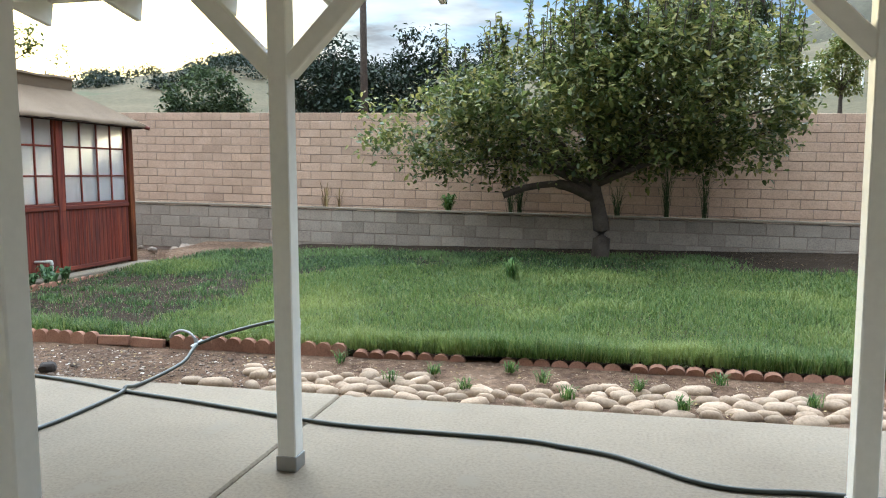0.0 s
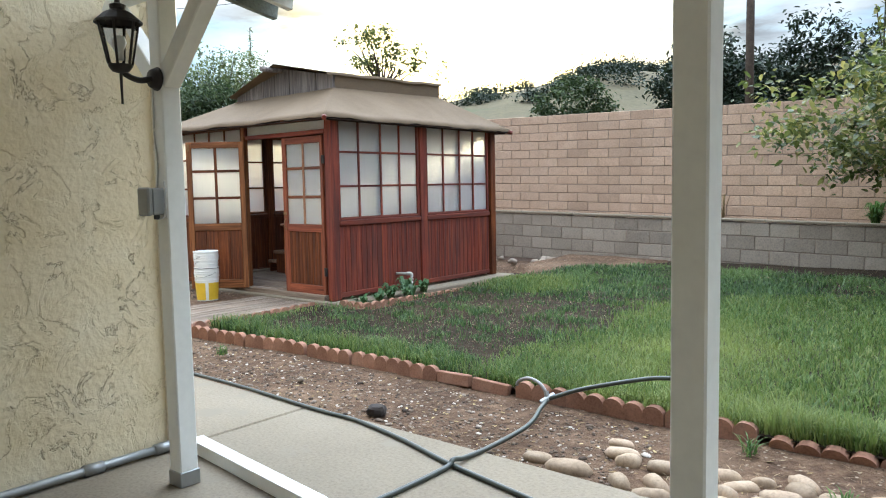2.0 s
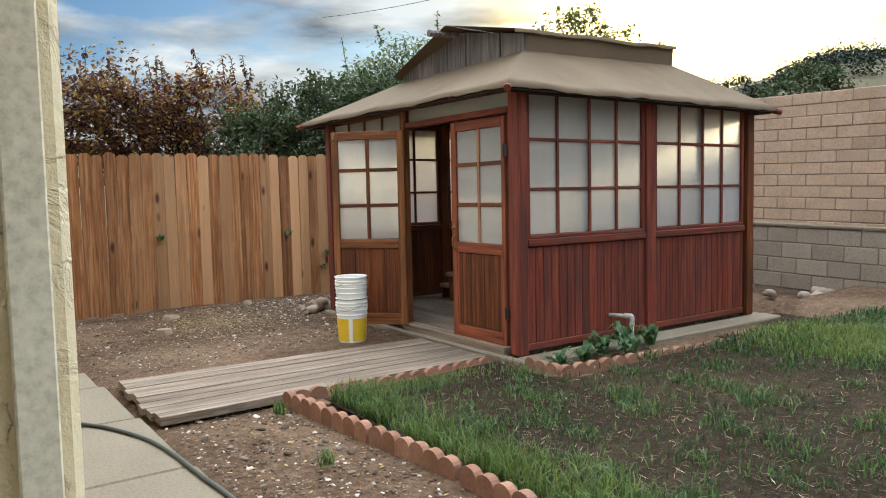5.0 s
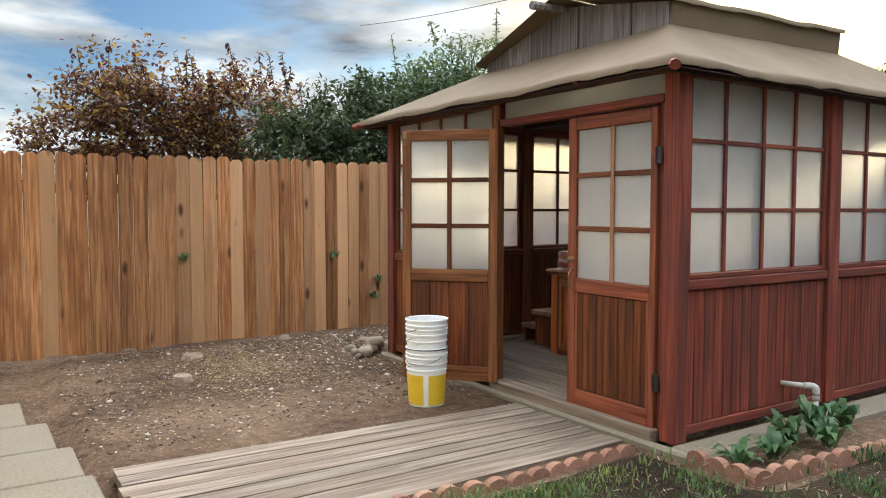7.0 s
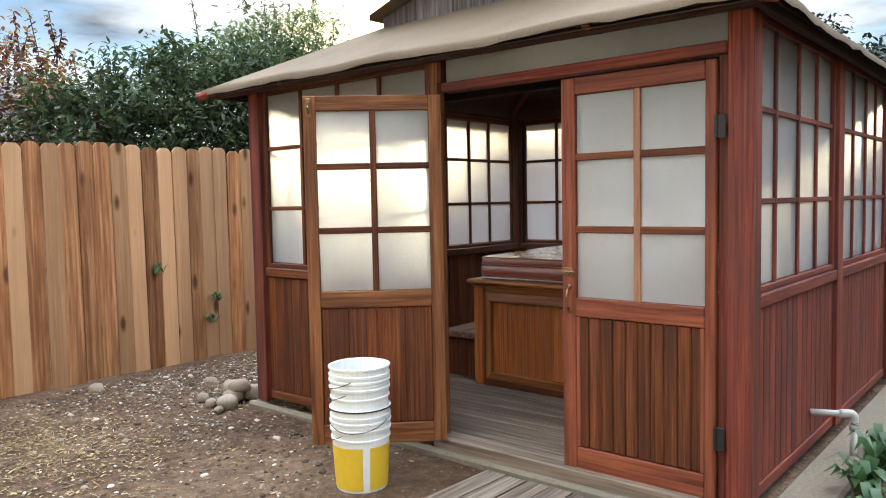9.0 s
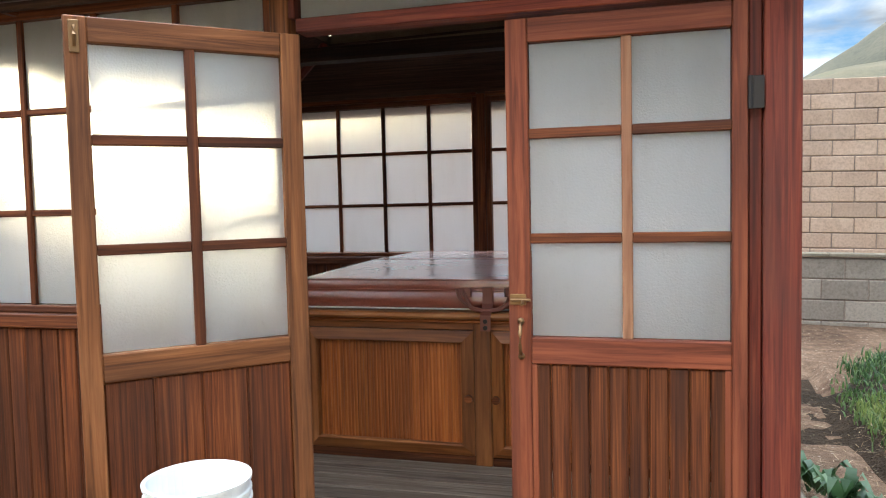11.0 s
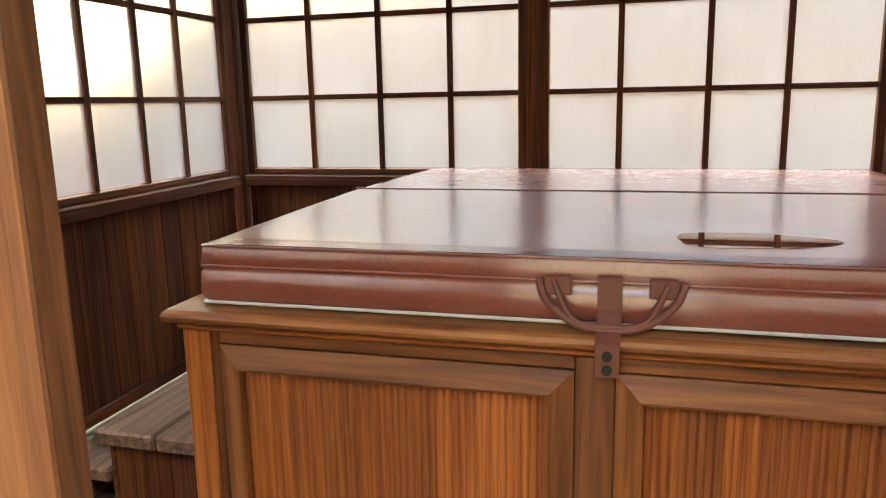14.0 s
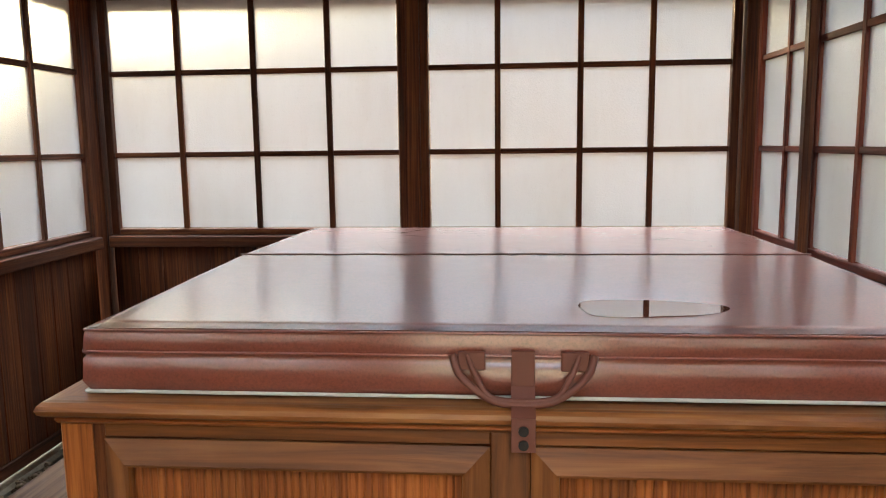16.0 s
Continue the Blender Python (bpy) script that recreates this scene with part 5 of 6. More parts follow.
part("roof", Geo().lathe([(0.10, 0.155), (0.10, 0.165), (0.06, 0.20), (0.03, 0.215), (0.035, 0.235), (0.012, 0.245), (0.012, 0.27), (0.0, 0.275)], (LX, LY, LZ), 12), iron, lantern)
clear, n, l, b = material("clear_glass")
b.inputs["Transmission Weight"].default_value, b.inputs["Roughness"].default_value, b.inputs["IOR"].default_value = 1.0, 0.08, 1.1
for k in range(6):
    (c0, s0), (c1, s1) = six[k], six[(k + 1) % 6]
    p = part("pane", Geo().add([(LX + 0.049 * c0, LY + 0.049 * s0, LZ - 0.015), (LX + 0.049 * c1, LY + 0.049 * s1, LZ - 0.015), (LX + 0.084 * c1, LY + 0.084 * s1, LZ + 0.158), (LX + 0.084 * c0, LY + 0.084 * s0, LZ + 0.158)], [(0, 1, 2, 3)]), clear, lantern)
    p.visible_shadow = False
part("bulb", Geo().lathe([(0.0, 0.0), (0.015, 0.0), (0.015, 0.04), (0.03, 0.075), (0.022, 0.10), (0.0, 0.108)], (LX, LY, LZ), 14), bucket_white, lantern, smooth=True)
meter = thing("outlet_box", (-3.86, 2.63, 1.32), "grey weatherproof outlet box on the white post", "outlet box")
part("box", Geo().box((-3.965, 2.585, 1.315), (-3.875, 2.651, 1.44), 0.006), galv, meter)
part("cover", Geo().box((-3.97, 2.56, 1.312), (-3.87, 2.584, 1.443), 0.008), galv, meter)
part("gland", Geo().tube([(-3.89, 2.61, 1.315), (-3.89, 2.61, 1.295)], 0.014), rubber, meter)
wire = part("cable", Geo().tube(spline([(-3.93, 2.645, 1.90), (-3.945, 2.648, 1.70), (-3.925, 2.647, 1.57), (-3.94, 2.648, 1.44)]), 0.004, 6).tube(spline([(-3.864, 2.64, 1.47), (-3.86, 2.64, 1.38), (-3.865, 2.635, 1.31), (-3.89, 2.61, 1.295)]), 0.005, 6), plain("grey_cable", (0.45, 0.44, 0.41), 0.5))
tagged(wire, "thin pale cable stapled to the post", "cable")

# cover handle, strap, puddle
strap_mat = plain("brown_strap", (0.19, 0.058, 0.036), 0.5)
part("fold_seam", Geo().tube([(x, 8.7885, 1.0905 + 0.0012 * noise.noise((x * 3, 0, 5))) for x in np.linspace(TX0 + 0.062, TX1 - 0.032, 30)], 0.0032, 6), strap_mat, cov, "dark seam at the fold", smooth=True)
for z, d in ((1.064, 0.0075), (1.014, 0.0115)):
    x0, x1, y0 = TX0 + 0.060 - d, TX1 - 0.03, TY0 + 0.045 - d
    line = [(x1, y0 + 0.002 * noise.noise((x1 * 5, 0, z)), z)] + [(x, y0 + 0.002 * noise.noise((x * 5, 0, z)), z + 0.003 * noise.noise((x * 2.5, 1, z))) for x in np.linspace(x1, x0, 40)[1:-1]]
    line += [(x0, y0 + 0.004, z)] + [(x0 + 0.002 * noise.noise((y * 5, 2, z)), y, z + 0.003 * noise.noise((y * 2.5, 3, z))) for y in np.linspace(y0 + 0.01, 8.77, 20)]
    part("piping", Geo().tube(line, 0.0035, 6), vinyl, cov, "corded seam", smooth=True)
HX, HY = -8.53, TY0 + 0.03
strap = part("strap", Geo().box((HX - 0.026, HY - 0.010, 0.95), (HX + 0.026, HY - 0.004, 1.03), 0.001), strap_mat, cov, "brown vinyl lock strap")
part("strap_end", Geo().box((HX - 0.026, TY0 - 0.042, 0.825), (HX + 0.026, TY0 - 0.037, 0.905), 0.001), strap_mat, cov, "brown vinyl strap end with snaps")
part("strap_bend", Geo().add([(HX + sx * 0.026, y, z) for y, z in ((HY - 0.012, 0.952), (HY - 0.034, 0.926), (TY0 - 0.046, 0.902), (TY0 - 0.040, 0.899), (HY - 0.030, 0.922), (HY - 0.006, 0.948)) for sx in (-1, 1)], [(0, 1, 3, 2), (2, 3, 5, 4), (4, 5, 7, 6), (6, 7, 9, 8), (8, 9, 11, 10), (10, 11, 1, 0), (0, 2, 8, 10), (2, 4, 6, 8), (1, 11, 9, 3), (3, 9, 7, 5)]), strap_mat, cov, "brown vinyl strap over the rim")
for z in (0.842, 0.873):
    part("snap", Geo().tube([(HX, TY0 - 0.0425, z), (HX, TY0 - 0.048, z)], 0.011, 14), iron, cov, "dark metal snap")
for u in (-1, 1):
    part("handle_tab", Geo().box((HX + u * 0.112 - 0.030, HY - 0.012, 0.985), (HX + u * 0.112 + 0.030, HY - 0.003, 1.028), 0.003), strap_mat, cov, "stitched vinyl tab")
for r, d in ((0.155, 0.009), (0.122, 0.007)):
    pts = spline([(HX - r, HY - 0.006, 1.02), (HX - r + 0.02, HY - 0.022, 0.975), (HX - 0.07, HY - 0.035, 0.928 + (0.155 - r) * 0.2), (HX, HY - 0.038, 0.918 + (0.155 - r) * 0.25), (HX + 0.07, HY - 0.035, 0.928 + (0.155 - r) * 0.2), (HX + r - 0.02, HY - 0.022, 0.975), (HX + r, HY - 0.006, 1.02)])
    part("handle", Geo().tube(pts, d, 8), strap_mat, cov, "stitched maroon carry handle", smooth=True)
water, n, l, b = material("water")
b.inputs["Base Color"].default_value, b.inputs["Roughness"].default_value, b.inputs["IOR"].default_value = (0.16, 0.045, 0.03, 1), 0.015, 2.7
b.inputs["Specular IOR Level"].default_value = 0.9
ring = []
for k in range(40):
    a = 2 * math.pi * k / 40
    q = 1 + 0.12 * noise.noise((math.cos(a) * 1.5, math.sin(a) * 1.5, 9))
    ring.append((-8.245 + 0.175 * q * math.cos(a) + 0.03 * math.cos(2 * a), 8.0 + 0.115 * q * math.sin(a), 1.0755))
puddle = part("puddle", Geo().add(ring + [(x, y, 1.072) for x, y, z in ring], [tuple(range(40))] + [(k, k + 40, (k + 1) % 40 + 40, (k + 1) % 40) for k in range(40)]), water)
tagged(puddle, "shallow rain puddle on the vinyl cover", "puddle", kind="")
part("trim", Geo().tube([(TX0 + 0.052, TY0 + 0.035, 0.920), (TX1 - 0.03, TY0 + 0.035, 0.920)], 0.0045, 8).tube([(TX0 + 0.052, TY0 + 0.035, 0.920), (TX0 + 0.052, TY1 - 0.04, 0.920)], 0.0045, 8), pvc, cov, "white piping")
for x in (-8.622, -8.487):
    part("knob", Geo().tube([(x, TY0 - 0.013, 0.49), (x, TY0 - 0.03, 0.49)], 0.012, 10).tube([(x, TY0 - 0.03, 0.49), (x, TY0 - 0.045, 0.49)], 0.02, 10), brown["x"], tub, "small turned wood knob")
step_wood = wood("worn_step_wood", (0.10, 0.05, 0.03), (0.20, 0.11, 0.068), (0.30, 0.18, 0.115), "y", 0.7, (0.10, 0.06, 0.045), 0.5, 0.9, 0.12)
steps = thing("tub_steps", (-9.85, 8.3, 0.147), "weathered two-tread wooden steps beside the hot tub", "steps")
for x0, x1 in ((-10.0, -9.795), (-9.79, -9.58)):
    part("tread", Geo().box((x0, 7.84, 0.44), (x1, 8.75, 0.49), 0.008), step_wood, steps)
for x0, x1 in ((-10.22, -10.12), (-10.115, -10.01)):
    part("tread", Geo().box((x0, 7.90, 0.285), (x1, 8.75, 0.33), 0.008), step_wood, steps)
for k in range(4):
    x = -9.96 + k * 0.095
    part("board", Geo().box((x, 7.88, 0.148), (x + 0.092, 7.90, 0.438), 0.004), brown["z"], steps)
part("side_board", Geo().box((-9.985, 7.885, 0.148), (-9.965, 8.74, 0.438), 0.004), brown["y"], steps)
part("side_board", Geo().box((-10.21, 7.93, 0.148), (-10.19, 8.74, 0.283), 0.004), brown["y"], steps)

# rocks
rock_mat = mottled("grey_rock", (0.18, 0.138, 0.102), (0.265, 0.21, 0.16), (0.345, 0.285, 0.225), 6.0, 0.9, 60.0, 0.4, 0.006, 0.15)
rockm = [pebble_geo(0.5, 0.42, 0.35, 2.1 * k + 1, 12, 7).mesh("rock", rock_mat, True) for k in range(4)]


def rock(x, y, z, s, group):
    ob = part("rock", rockm[rnd.randrange(4)], rock_mat, m=pose(x, y, z, rnd.uniform(-20, 20), rnd.uniform(-20, 20), rnd.uniform(0, 360)) @ Matrix.Diagonal((s, s, s, 1)))
    tagged(ob, "rounded grey-tan field stone on bare soil", "rock", group)


for x, y, s in ((-10.95, 6.62, 0.16), (-10.84, 6.50, 0.15), (-11.08, 6.72, 0.19), (-10.90, 6.78, 0.17), (-10.98, 6.45, 0.09), (-11.15, 6.5, 0.10), (-10.80, 6.40, 0.07)):
    rock(x, y, 0.035 + s * 0.3, s, "rocks by the tub house")
rock(-10.93, 6.66, 0.15, 0.15, "rocks by the tub house")
for k in range(16):
    rock(rnd.uniform(-9.3, -7.0), rnd.uniform(11.2, 11.85), 0.1 + rnd.uniform(0, 0.02), rnd.uniform(0.08, 0.22), "rocks by the retaining wall")
clod = part("clod", pebble_geo(0.065, 0.05, 0.038, 5.3, 11, 6), plain("dark_clod_earth", (0.03, 0.022, 0.017), 0.95, 0.0, 0.5, 1.5), m=pose(-3.98, 4.08, 0.012, 10, 5, 40))
tagged(clod, "dark clod of earth beside the slab", "clod")
for x, y, s in ((-11.7, 6.9, 0.12), (-5.0, 4.3, 0.05), (-12.2, 6.2, 0.14), (-10.2, 5.2, 0.05), (-9.7, 5.0, 0.04), (-10.9, 5.6, 0.05)):
    rock(x, y, 0.0 + s * 0.2, s, "loose stones")


# sawn stumps in the bare earth
stump_top = wood("grey_stump_wood", (0.13, 0.09, 0.06), (0.24, 0.175, 0.125), (0.33, 0.255, 0.19), "z", 0.85, (0.12, 0.08, 0.05), 0.5, 0.7, 0.1)


def stump(x, y, r, h, seed):
    """A low sawn trunk with flared, uneven sides and a ring of bark."""
    st = thing("tree_stump", (x, y, ground_z(x, y)), "low weathered sawn tree stump in the bare soil", "tree stump", "stumps in the soil")
    g, cut = Geo(), Geo()
    n = 22
    z0 = ground_z(x, y)
    rings = []
    for f, z in ((1.45, -0.03), (1.12, 0.35 * h), (1.0, h - 0.006), (0.93, h)):
        rings.append([(x + r * f * (1 + 0.14 * noise.noise((math.cos(a) * 1.3, math.sin(a) * 1.3, seed))) * math.cos(a), y + r * f * 0.9 * (1 + 0.14 * noise.noise((math.sin(a) * 1.3, math.cos(a) * 1.3, seed))) * math.sin(a), z0 + z) for a in (2 * math.pi * k / n for k in range(n))])
    g.add([p for q in rings for p in q], [(i * n + k, i * n + (k + 1) % n, (i + 1) * n + (k + 1) % n, (i + 1) * n + k) for i in range(3) for k in range(n)])
    part("bark", g, stump_top, st, "grey-brown bark", smooth=True)
    cut.add(rings[3] + [(px, py, pz - 0.02) for px, py, pz in rings[3]], [tuple(range(n))] + [(k + n, (k + 1) % n + n, (k + 1) % n, k) for k in range(n)])
    part("cut_face", cut, stump_top, st, "pale sawn face")


stump(-10.89, 4.80, 0.085, 0.05, 3.0)
stump(-11.81, 5.12, 0.10, 0.028, 8.0)


# ---- plants ----
def leaf_material(name, dark, mid, light, gloss=0.45, through=0.35):
    """Leaves of many tones, some light coming through them."""
    mt, n, l, b = material(name)
    geo = n.new("ShaderNodeNewGeometry")
    col = ramp(n, l, geo.outputs["Random Per Island"], [(0.0, dark), (0.55, mid), (1.0, light)])
    l.new(col, b.inputs["Base Color"])
    b.inputs["Roughness"].default_value = gloss
    b.inputs["Specular IOR Level"].default_value = 0.3
    out = [x for x in n if x.type == "OUTPUT_MATERIAL"][0]
    tr = n.new("ShaderNodeBsdfTranslucent")
    l.new(col, tr.inputs["Color"])
    m = n.new("ShaderNodeMixShader")
    m.inputs[0].default_value = through
    l.new(b.outputs[0], m.inputs[1])
    l.new(tr.outputs[0], m.inputs[2])
    l.new(m.outputs[0], out.inputs["Surface"])
    return mt


def leaf_array(rng, centres, size, aspect=0.5, droop=0.3, spread=0.35):
    """Pointed, slightly folded leaves at given places: six corners and two quads each."""
    n = len(centres)
    s = size * rng.uniform(1 - spread, 1 + spread, n)[:, None]
    a, tilt = rng.uniform(0, 2 * np.pi, n), rng.normal(-droop, 0.55, n)
    d = np.stack([np.cos(a) * np.cos(tilt), np.sin(a) * np.cos(tilt), np.sin(tilt)], 1)
    side = np.stack([-np.sin(a), np.cos(a), rng.normal(0, 0.45, n)], 1)
    side /= np.linalg.norm(side, axis=1)[:, None]
    up = np.cross(d, side)
    w = s * aspect * 0.5
    p0 = centres
    p1, p2, p3 = centres + d * s * 0.3, centres + d * s * 0.7, centres + d * s
    l1, l2 = p1 + side * w + up * w * 0.35, p2 + side * w * 0.8 + up * w * 0.3
    r1, r2 = p1 - side * w + up * w * 0.35, p2 - side * w * 0.8 + up * w * 0.3
    verts = np.stack([p0, l1, l2, p3, r2, r1], 1).reshape(-1, 3)
    base = np.arange(n)[:, None] * 6
    quads = np.concatenate([base + np.array([[0, 1, 2, 3]]), base + np.array([[0, 3, 4, 5]])], 0)
    return verts, quads


def crown_points(rng, lobes, clumps, per, clump_r, fill=0.55):
    """Places of leaves: clumps scattered through the outer part of some lobes."""
    cents = []
    vol = np.array([l[3] * l[4] * l[5] for l in lobes])
    share = (vol / vol.sum() * clumps).astype(int) + 1
    for (cx, cy, cz, rx, ry, rz), k in zip(lobes, share):
        d = rng.normal(0, 1, (k, 3))
        d /= np.linalg.norm(d, axis=1)[:, None]
        r = rng.uniform(fill, 1.0, k) ** 0.7
        w = np.array([1 + 0.30 * noise.noise((v[0] * 2.1 + cx, v[1] * 2.1, v[2] * 2.1)) for v in d])
        cents.append(np.array([cx, cy, cz]) + d * (r * w)[:, None] * np.array([rx, ry, rz]))
    cents = np.concatenate(cents)
    cr = clump_r * rng.uniform(0.6, 1.3, len(cents))
    pts = np.repeat(cents, per, 0) + rng.normal(0, 1, (len(cents) * per, 3)) * np.repeat(cr, per)[:, None] * np.array([0.55, 0.55, 0.42])
    return cents, pts


def tree(name, label, base, trunk, lobes, clumps, per, clump_r, leaf, leaf_mat, seed, trunk_r=0.12, limbs=14, shoots=0, aspect=0.5, group="", fill=0.55, droop=0.3, category="tree"):
    rng = np.random.default_rng(seed)
    t = thing(name, base, label, category, group)
    cents, pts = crown_points(rng, lobes, clumps, per, clump_r, fill)
    wood_g = Geo()
    pts_t = [Vector(base) + Vector((0, 0, -0.1))] + [Vector(p) for p in trunk]
    k = len(pts_t)
    wood_g.tube(spline(pts_t, 4), [trunk_r * (1.25 - 0.55 * i / ((k - 1) * 4)) for i in range((k - 1) * 4 + 1)], 10)
    fork = pts_t[-1]
    pick = rng.permutation(len(cents))[:limbs]
    for i in pick:
        end = Vector(cents[i])
        mid = fork.lerp(end, 0.5) + Vector((rng.normal(0, 0.12), rng.normal(0, 0.12), rng.normal(0.05, 0.12))) * (end - fork).length * 0.5
        wood_g.tube(spline([fork - Vector((0, 0, 0.08)), mid, end], 5), [trunk_r * q for q in np.linspace(0.5, 0.08, 11)], 6)
    if shoots:
        extra = []
        tops = cents[np.argsort(-cents[:, 2])[: len(cents) // 3]]
        for i in range(shoots):
            p = tops[rng.integers(len(tops))]
            h = rng.uniform(0.35, 0.95)
            lean = rng.normal(0, 0.12, 2)
            wood_g.tube([p, p + np.array([lean[0] * h, lean[1] * h, h])], 0.008, 5)
            for q in np.linspace(0.1, 1, 13):
                extra.append(p + np.array([lean[0] * h * q, lean[1] * h * q, h * q]))
                extra.append(extra[-1])
        pts = np.concatenate([pts, np.array(extra)])
    part("trunk", wood_g, bark, t, smooth=True)
    v, q = leaf_array(rng, pts, leaf, aspect, droop)
    part("crown", array_mesh("crown", v, q, leaf_mat), leaf_mat, t)
    return t


fruit_leaf = leaf_material("fruit_tree_leaf", (0.038, 0.055, 0.015), (0.098, 0.120, 0.032), (0.27, 0.245, 0.08), 0.36, 0.5)
olive_leaf = leaf_material("olive_bush_leaf", (0.020, 0.032, 0.013), (0.040, 0.060, 0.022), (0.085, 0.108, 0.045), 0.72)
plum_leaf = leaf_material("autumn_plum_leaf", (0.045, 0.016, 0.014), (0.105, 0.042, 0.024), (0.30, 0.19, 0.045), 0.5, 0.5)
pine_leaf = leaf_material("pine_needles", (0.010, 0.018, 0.010), (0.018, 0.03, 0.016), (0.035, 0.05, 0.025), 0.7, 0.1)
grass_leaf = leaf_material("grass_blade", (0.035, 0.075, 0.015), (0.075, 0.145, 0.028), (0.16, 0.21, 0.06), 0.5, 0.4)
weed_leaf = leaf_material("broad_weed_leaf", (0.04, 0.085, 0.03), (0.07, 0.13, 0.05), (0.12, 0.19, 0.08), 0.4)
dry_leaf = leaf_material("dry_leaf", (0.12, 0.075, 0.03), (0.22, 0.15, 0.065), (0.40, 0.31, 0.15), 0.8, 0.2)

fruit = tree("fruit_tree", "spreading green fruit tree with upright shoots in the lawn", (-0.05, 10.9, 0.17), [(-0.03, 10.9, 0.6), (-0.12, 10.92, 1.1), (-0.15, 10.95, 1.35)],
             [(-2.3, 10.8, 2.15, 1.35, 1.3, 0.72), (-0.9, 10.7, 2.35, 1.5, 1.5, 0.95), (0.7, 10.9, 2.55, 1.5, 1.5, 1.15), (1.7, 11.0, 2.5, 1.25, 1.3, 1.1), (0.3, 10.9, 3.1, 1.3, 1.2, 0.8)],
             560, 62, 0.25, 0.095, fruit_leaf, 4, 0.115, 26, 190, 0.55)
part("limb", Geo().tube(spline([(-0.1, 10.9, 1.05), (-0.6, 10.8, 1.28), (-1.1, 10.75, 1.25), (-1.5, 10.7, 1.12)]), [0.075] * 10 + [0.05] * 15, 8), bark, fruit, smooth=True)
part("limb", Geo().tube(spline([(-0.1, 10.9, 1.1), (-0.7, 10.95, 1.5), (-1.5, 11.0, 1.75), (-2.2, 10.9, 2.0)]), [0.07] * 10 + [0.04] * 15, 8), bark, fruit, smooth=True)

tree("plum_tree", "autumn plum tree with dark red and yellow leaves", (-18.2, 6.9, 0), [(-18.2, 6.9, 0.9), (-18.1, 6.9, 1.6)],
     [(-18.2, 6.2, 3.0, 1.4, 1.4, 1.15), (-18.2, 7.4, 2.9, 1.4, 1.4, 1.1), (-18.0, 5.2, 2.8, 1.2, 1.2, 1.1), (-18.0, 8.6, 2.7, 1.1, 1.0, 0.9)], 420, 42, 0.28, 0.10, plum_leaf, 7, 0.13, 26, 22, 0.55, "", 0.35)
tree("olive_bush", "dense grey-green bush behind the cedar fence", (-15.6, 9.0, 0), [(-15.6, 9.0, 0.6), (-15.6, 9.0, 1.2)],
     [(-15.4, 7.9, 2.0, 1.3, 1.0, 1.1), (-15.4, 9.0, 2.45, 1.4, 1.3, 1.3), (-15.3, 10.2, 2.5, 1.4, 1.3, 1.35), (-15.2, 11.6, 2.3, 1.3, 1.3, 1.3), (-15.2, 9.9, 1.2, 1.2, 2.8, 0.9)], 820, 66, 0.24, 0.105, olive_leaf, 9, 0.12, 14, 6, 0.4)
tree("feathery_tree", "light feathery tree rising above the bush", (-16.6, 11.6, 0), [(-16.6, 11.6, 1.2), (-16.6, 11.6, 2.6)],
     [(-16.6, 11.4, 3.7, 1.1, 1.2, 1.0), (-16.6, 10.4, 3.3, 1.0, 1.0, 0.9), (-16.6, 12.4, 4.0, 0.8, 0.9, 0.8)], 200, 40, 0.26, 0.10, leaf_material("pale_leaf", (0.06, 0.085, 0.03), (0.11, 0.14, 0.05), (0.20, 0.22, 0.10), 0.5, 0.45), 12, 0.08, 22, 10, 0.4, "", 0.2)
tree("sapling", "sparse young tree against the bright sky", (-18.4, 18.7, 0), [(-18.4, 18.7, 2.5), (-18.3, 18.7, 4.6)],
     [(-18.6, 18.5, 6.0, 0.9, 0.9, 0.9), (-17.8, 19.2, 5.6, 0.8, 0.8, 0.7), (-16.8, 20.0, 5.3, 0.35, 0.35, 0.3)], 46, 30, 0.22, 0.13, fruit_leaf, 15, 0.08, 22, 0, 0.6, "", 0.2)
for x, y, top, w, sd in ((-15.2, 38.9, 9.3, 2.0, 1), (-13.2, 37.5, 7.6, 1.3, 2), (-10.8, 42.0, 9.9, 2.1, 3), (-12.4, 40.5, 7.0, 1.5, 6), (-9.3, 52.0, 11.0, 1.9, 4), (-17.0, 41.0, 7.5, 1.4, 5), (-7.4, 44, 8.2, 1.8, 8)):
    tree("pine", "dark pine beyond the garden wall", (x, y, 1.0), [(x, y, 3.0), (x, y, 5.0)],
         [(x, y, top - 1.5, w * 0.8, w * 0.8, 1.4), (x - w * 0.5, y, top - 3.0, w * 0.9, w, 1.3), (x + w * 0.5, y, top - 3.3, w * 0.9, w, 1.3), (x, y, top - 5.0, w * 1.2, w, 1.6)], 240, 26, 0.5, 0.26, pine_leaf, 20 + sd, 0.2, 12, 0, 0.5, "pines")
tree("round_tree", "round dark tree on the hillside", (-31.5, 53.6, 3.0), [(-31.5, 53.6, 4.2), (-31.5, 53.6, 5.0)], [(-31.5, 53.6, 7.0, 3.0, 3.0, 2.9), (-30.2, 53.6, 5.6, 2.2, 2.2, 2.0), (-33.0, 53.8, 5.4, 2.0, 2.0, 2.0)], 320, 30, 0.55, 0.30, olive_leaf, 40, 0.25, 8, 0, 0.6, "", 0.6)
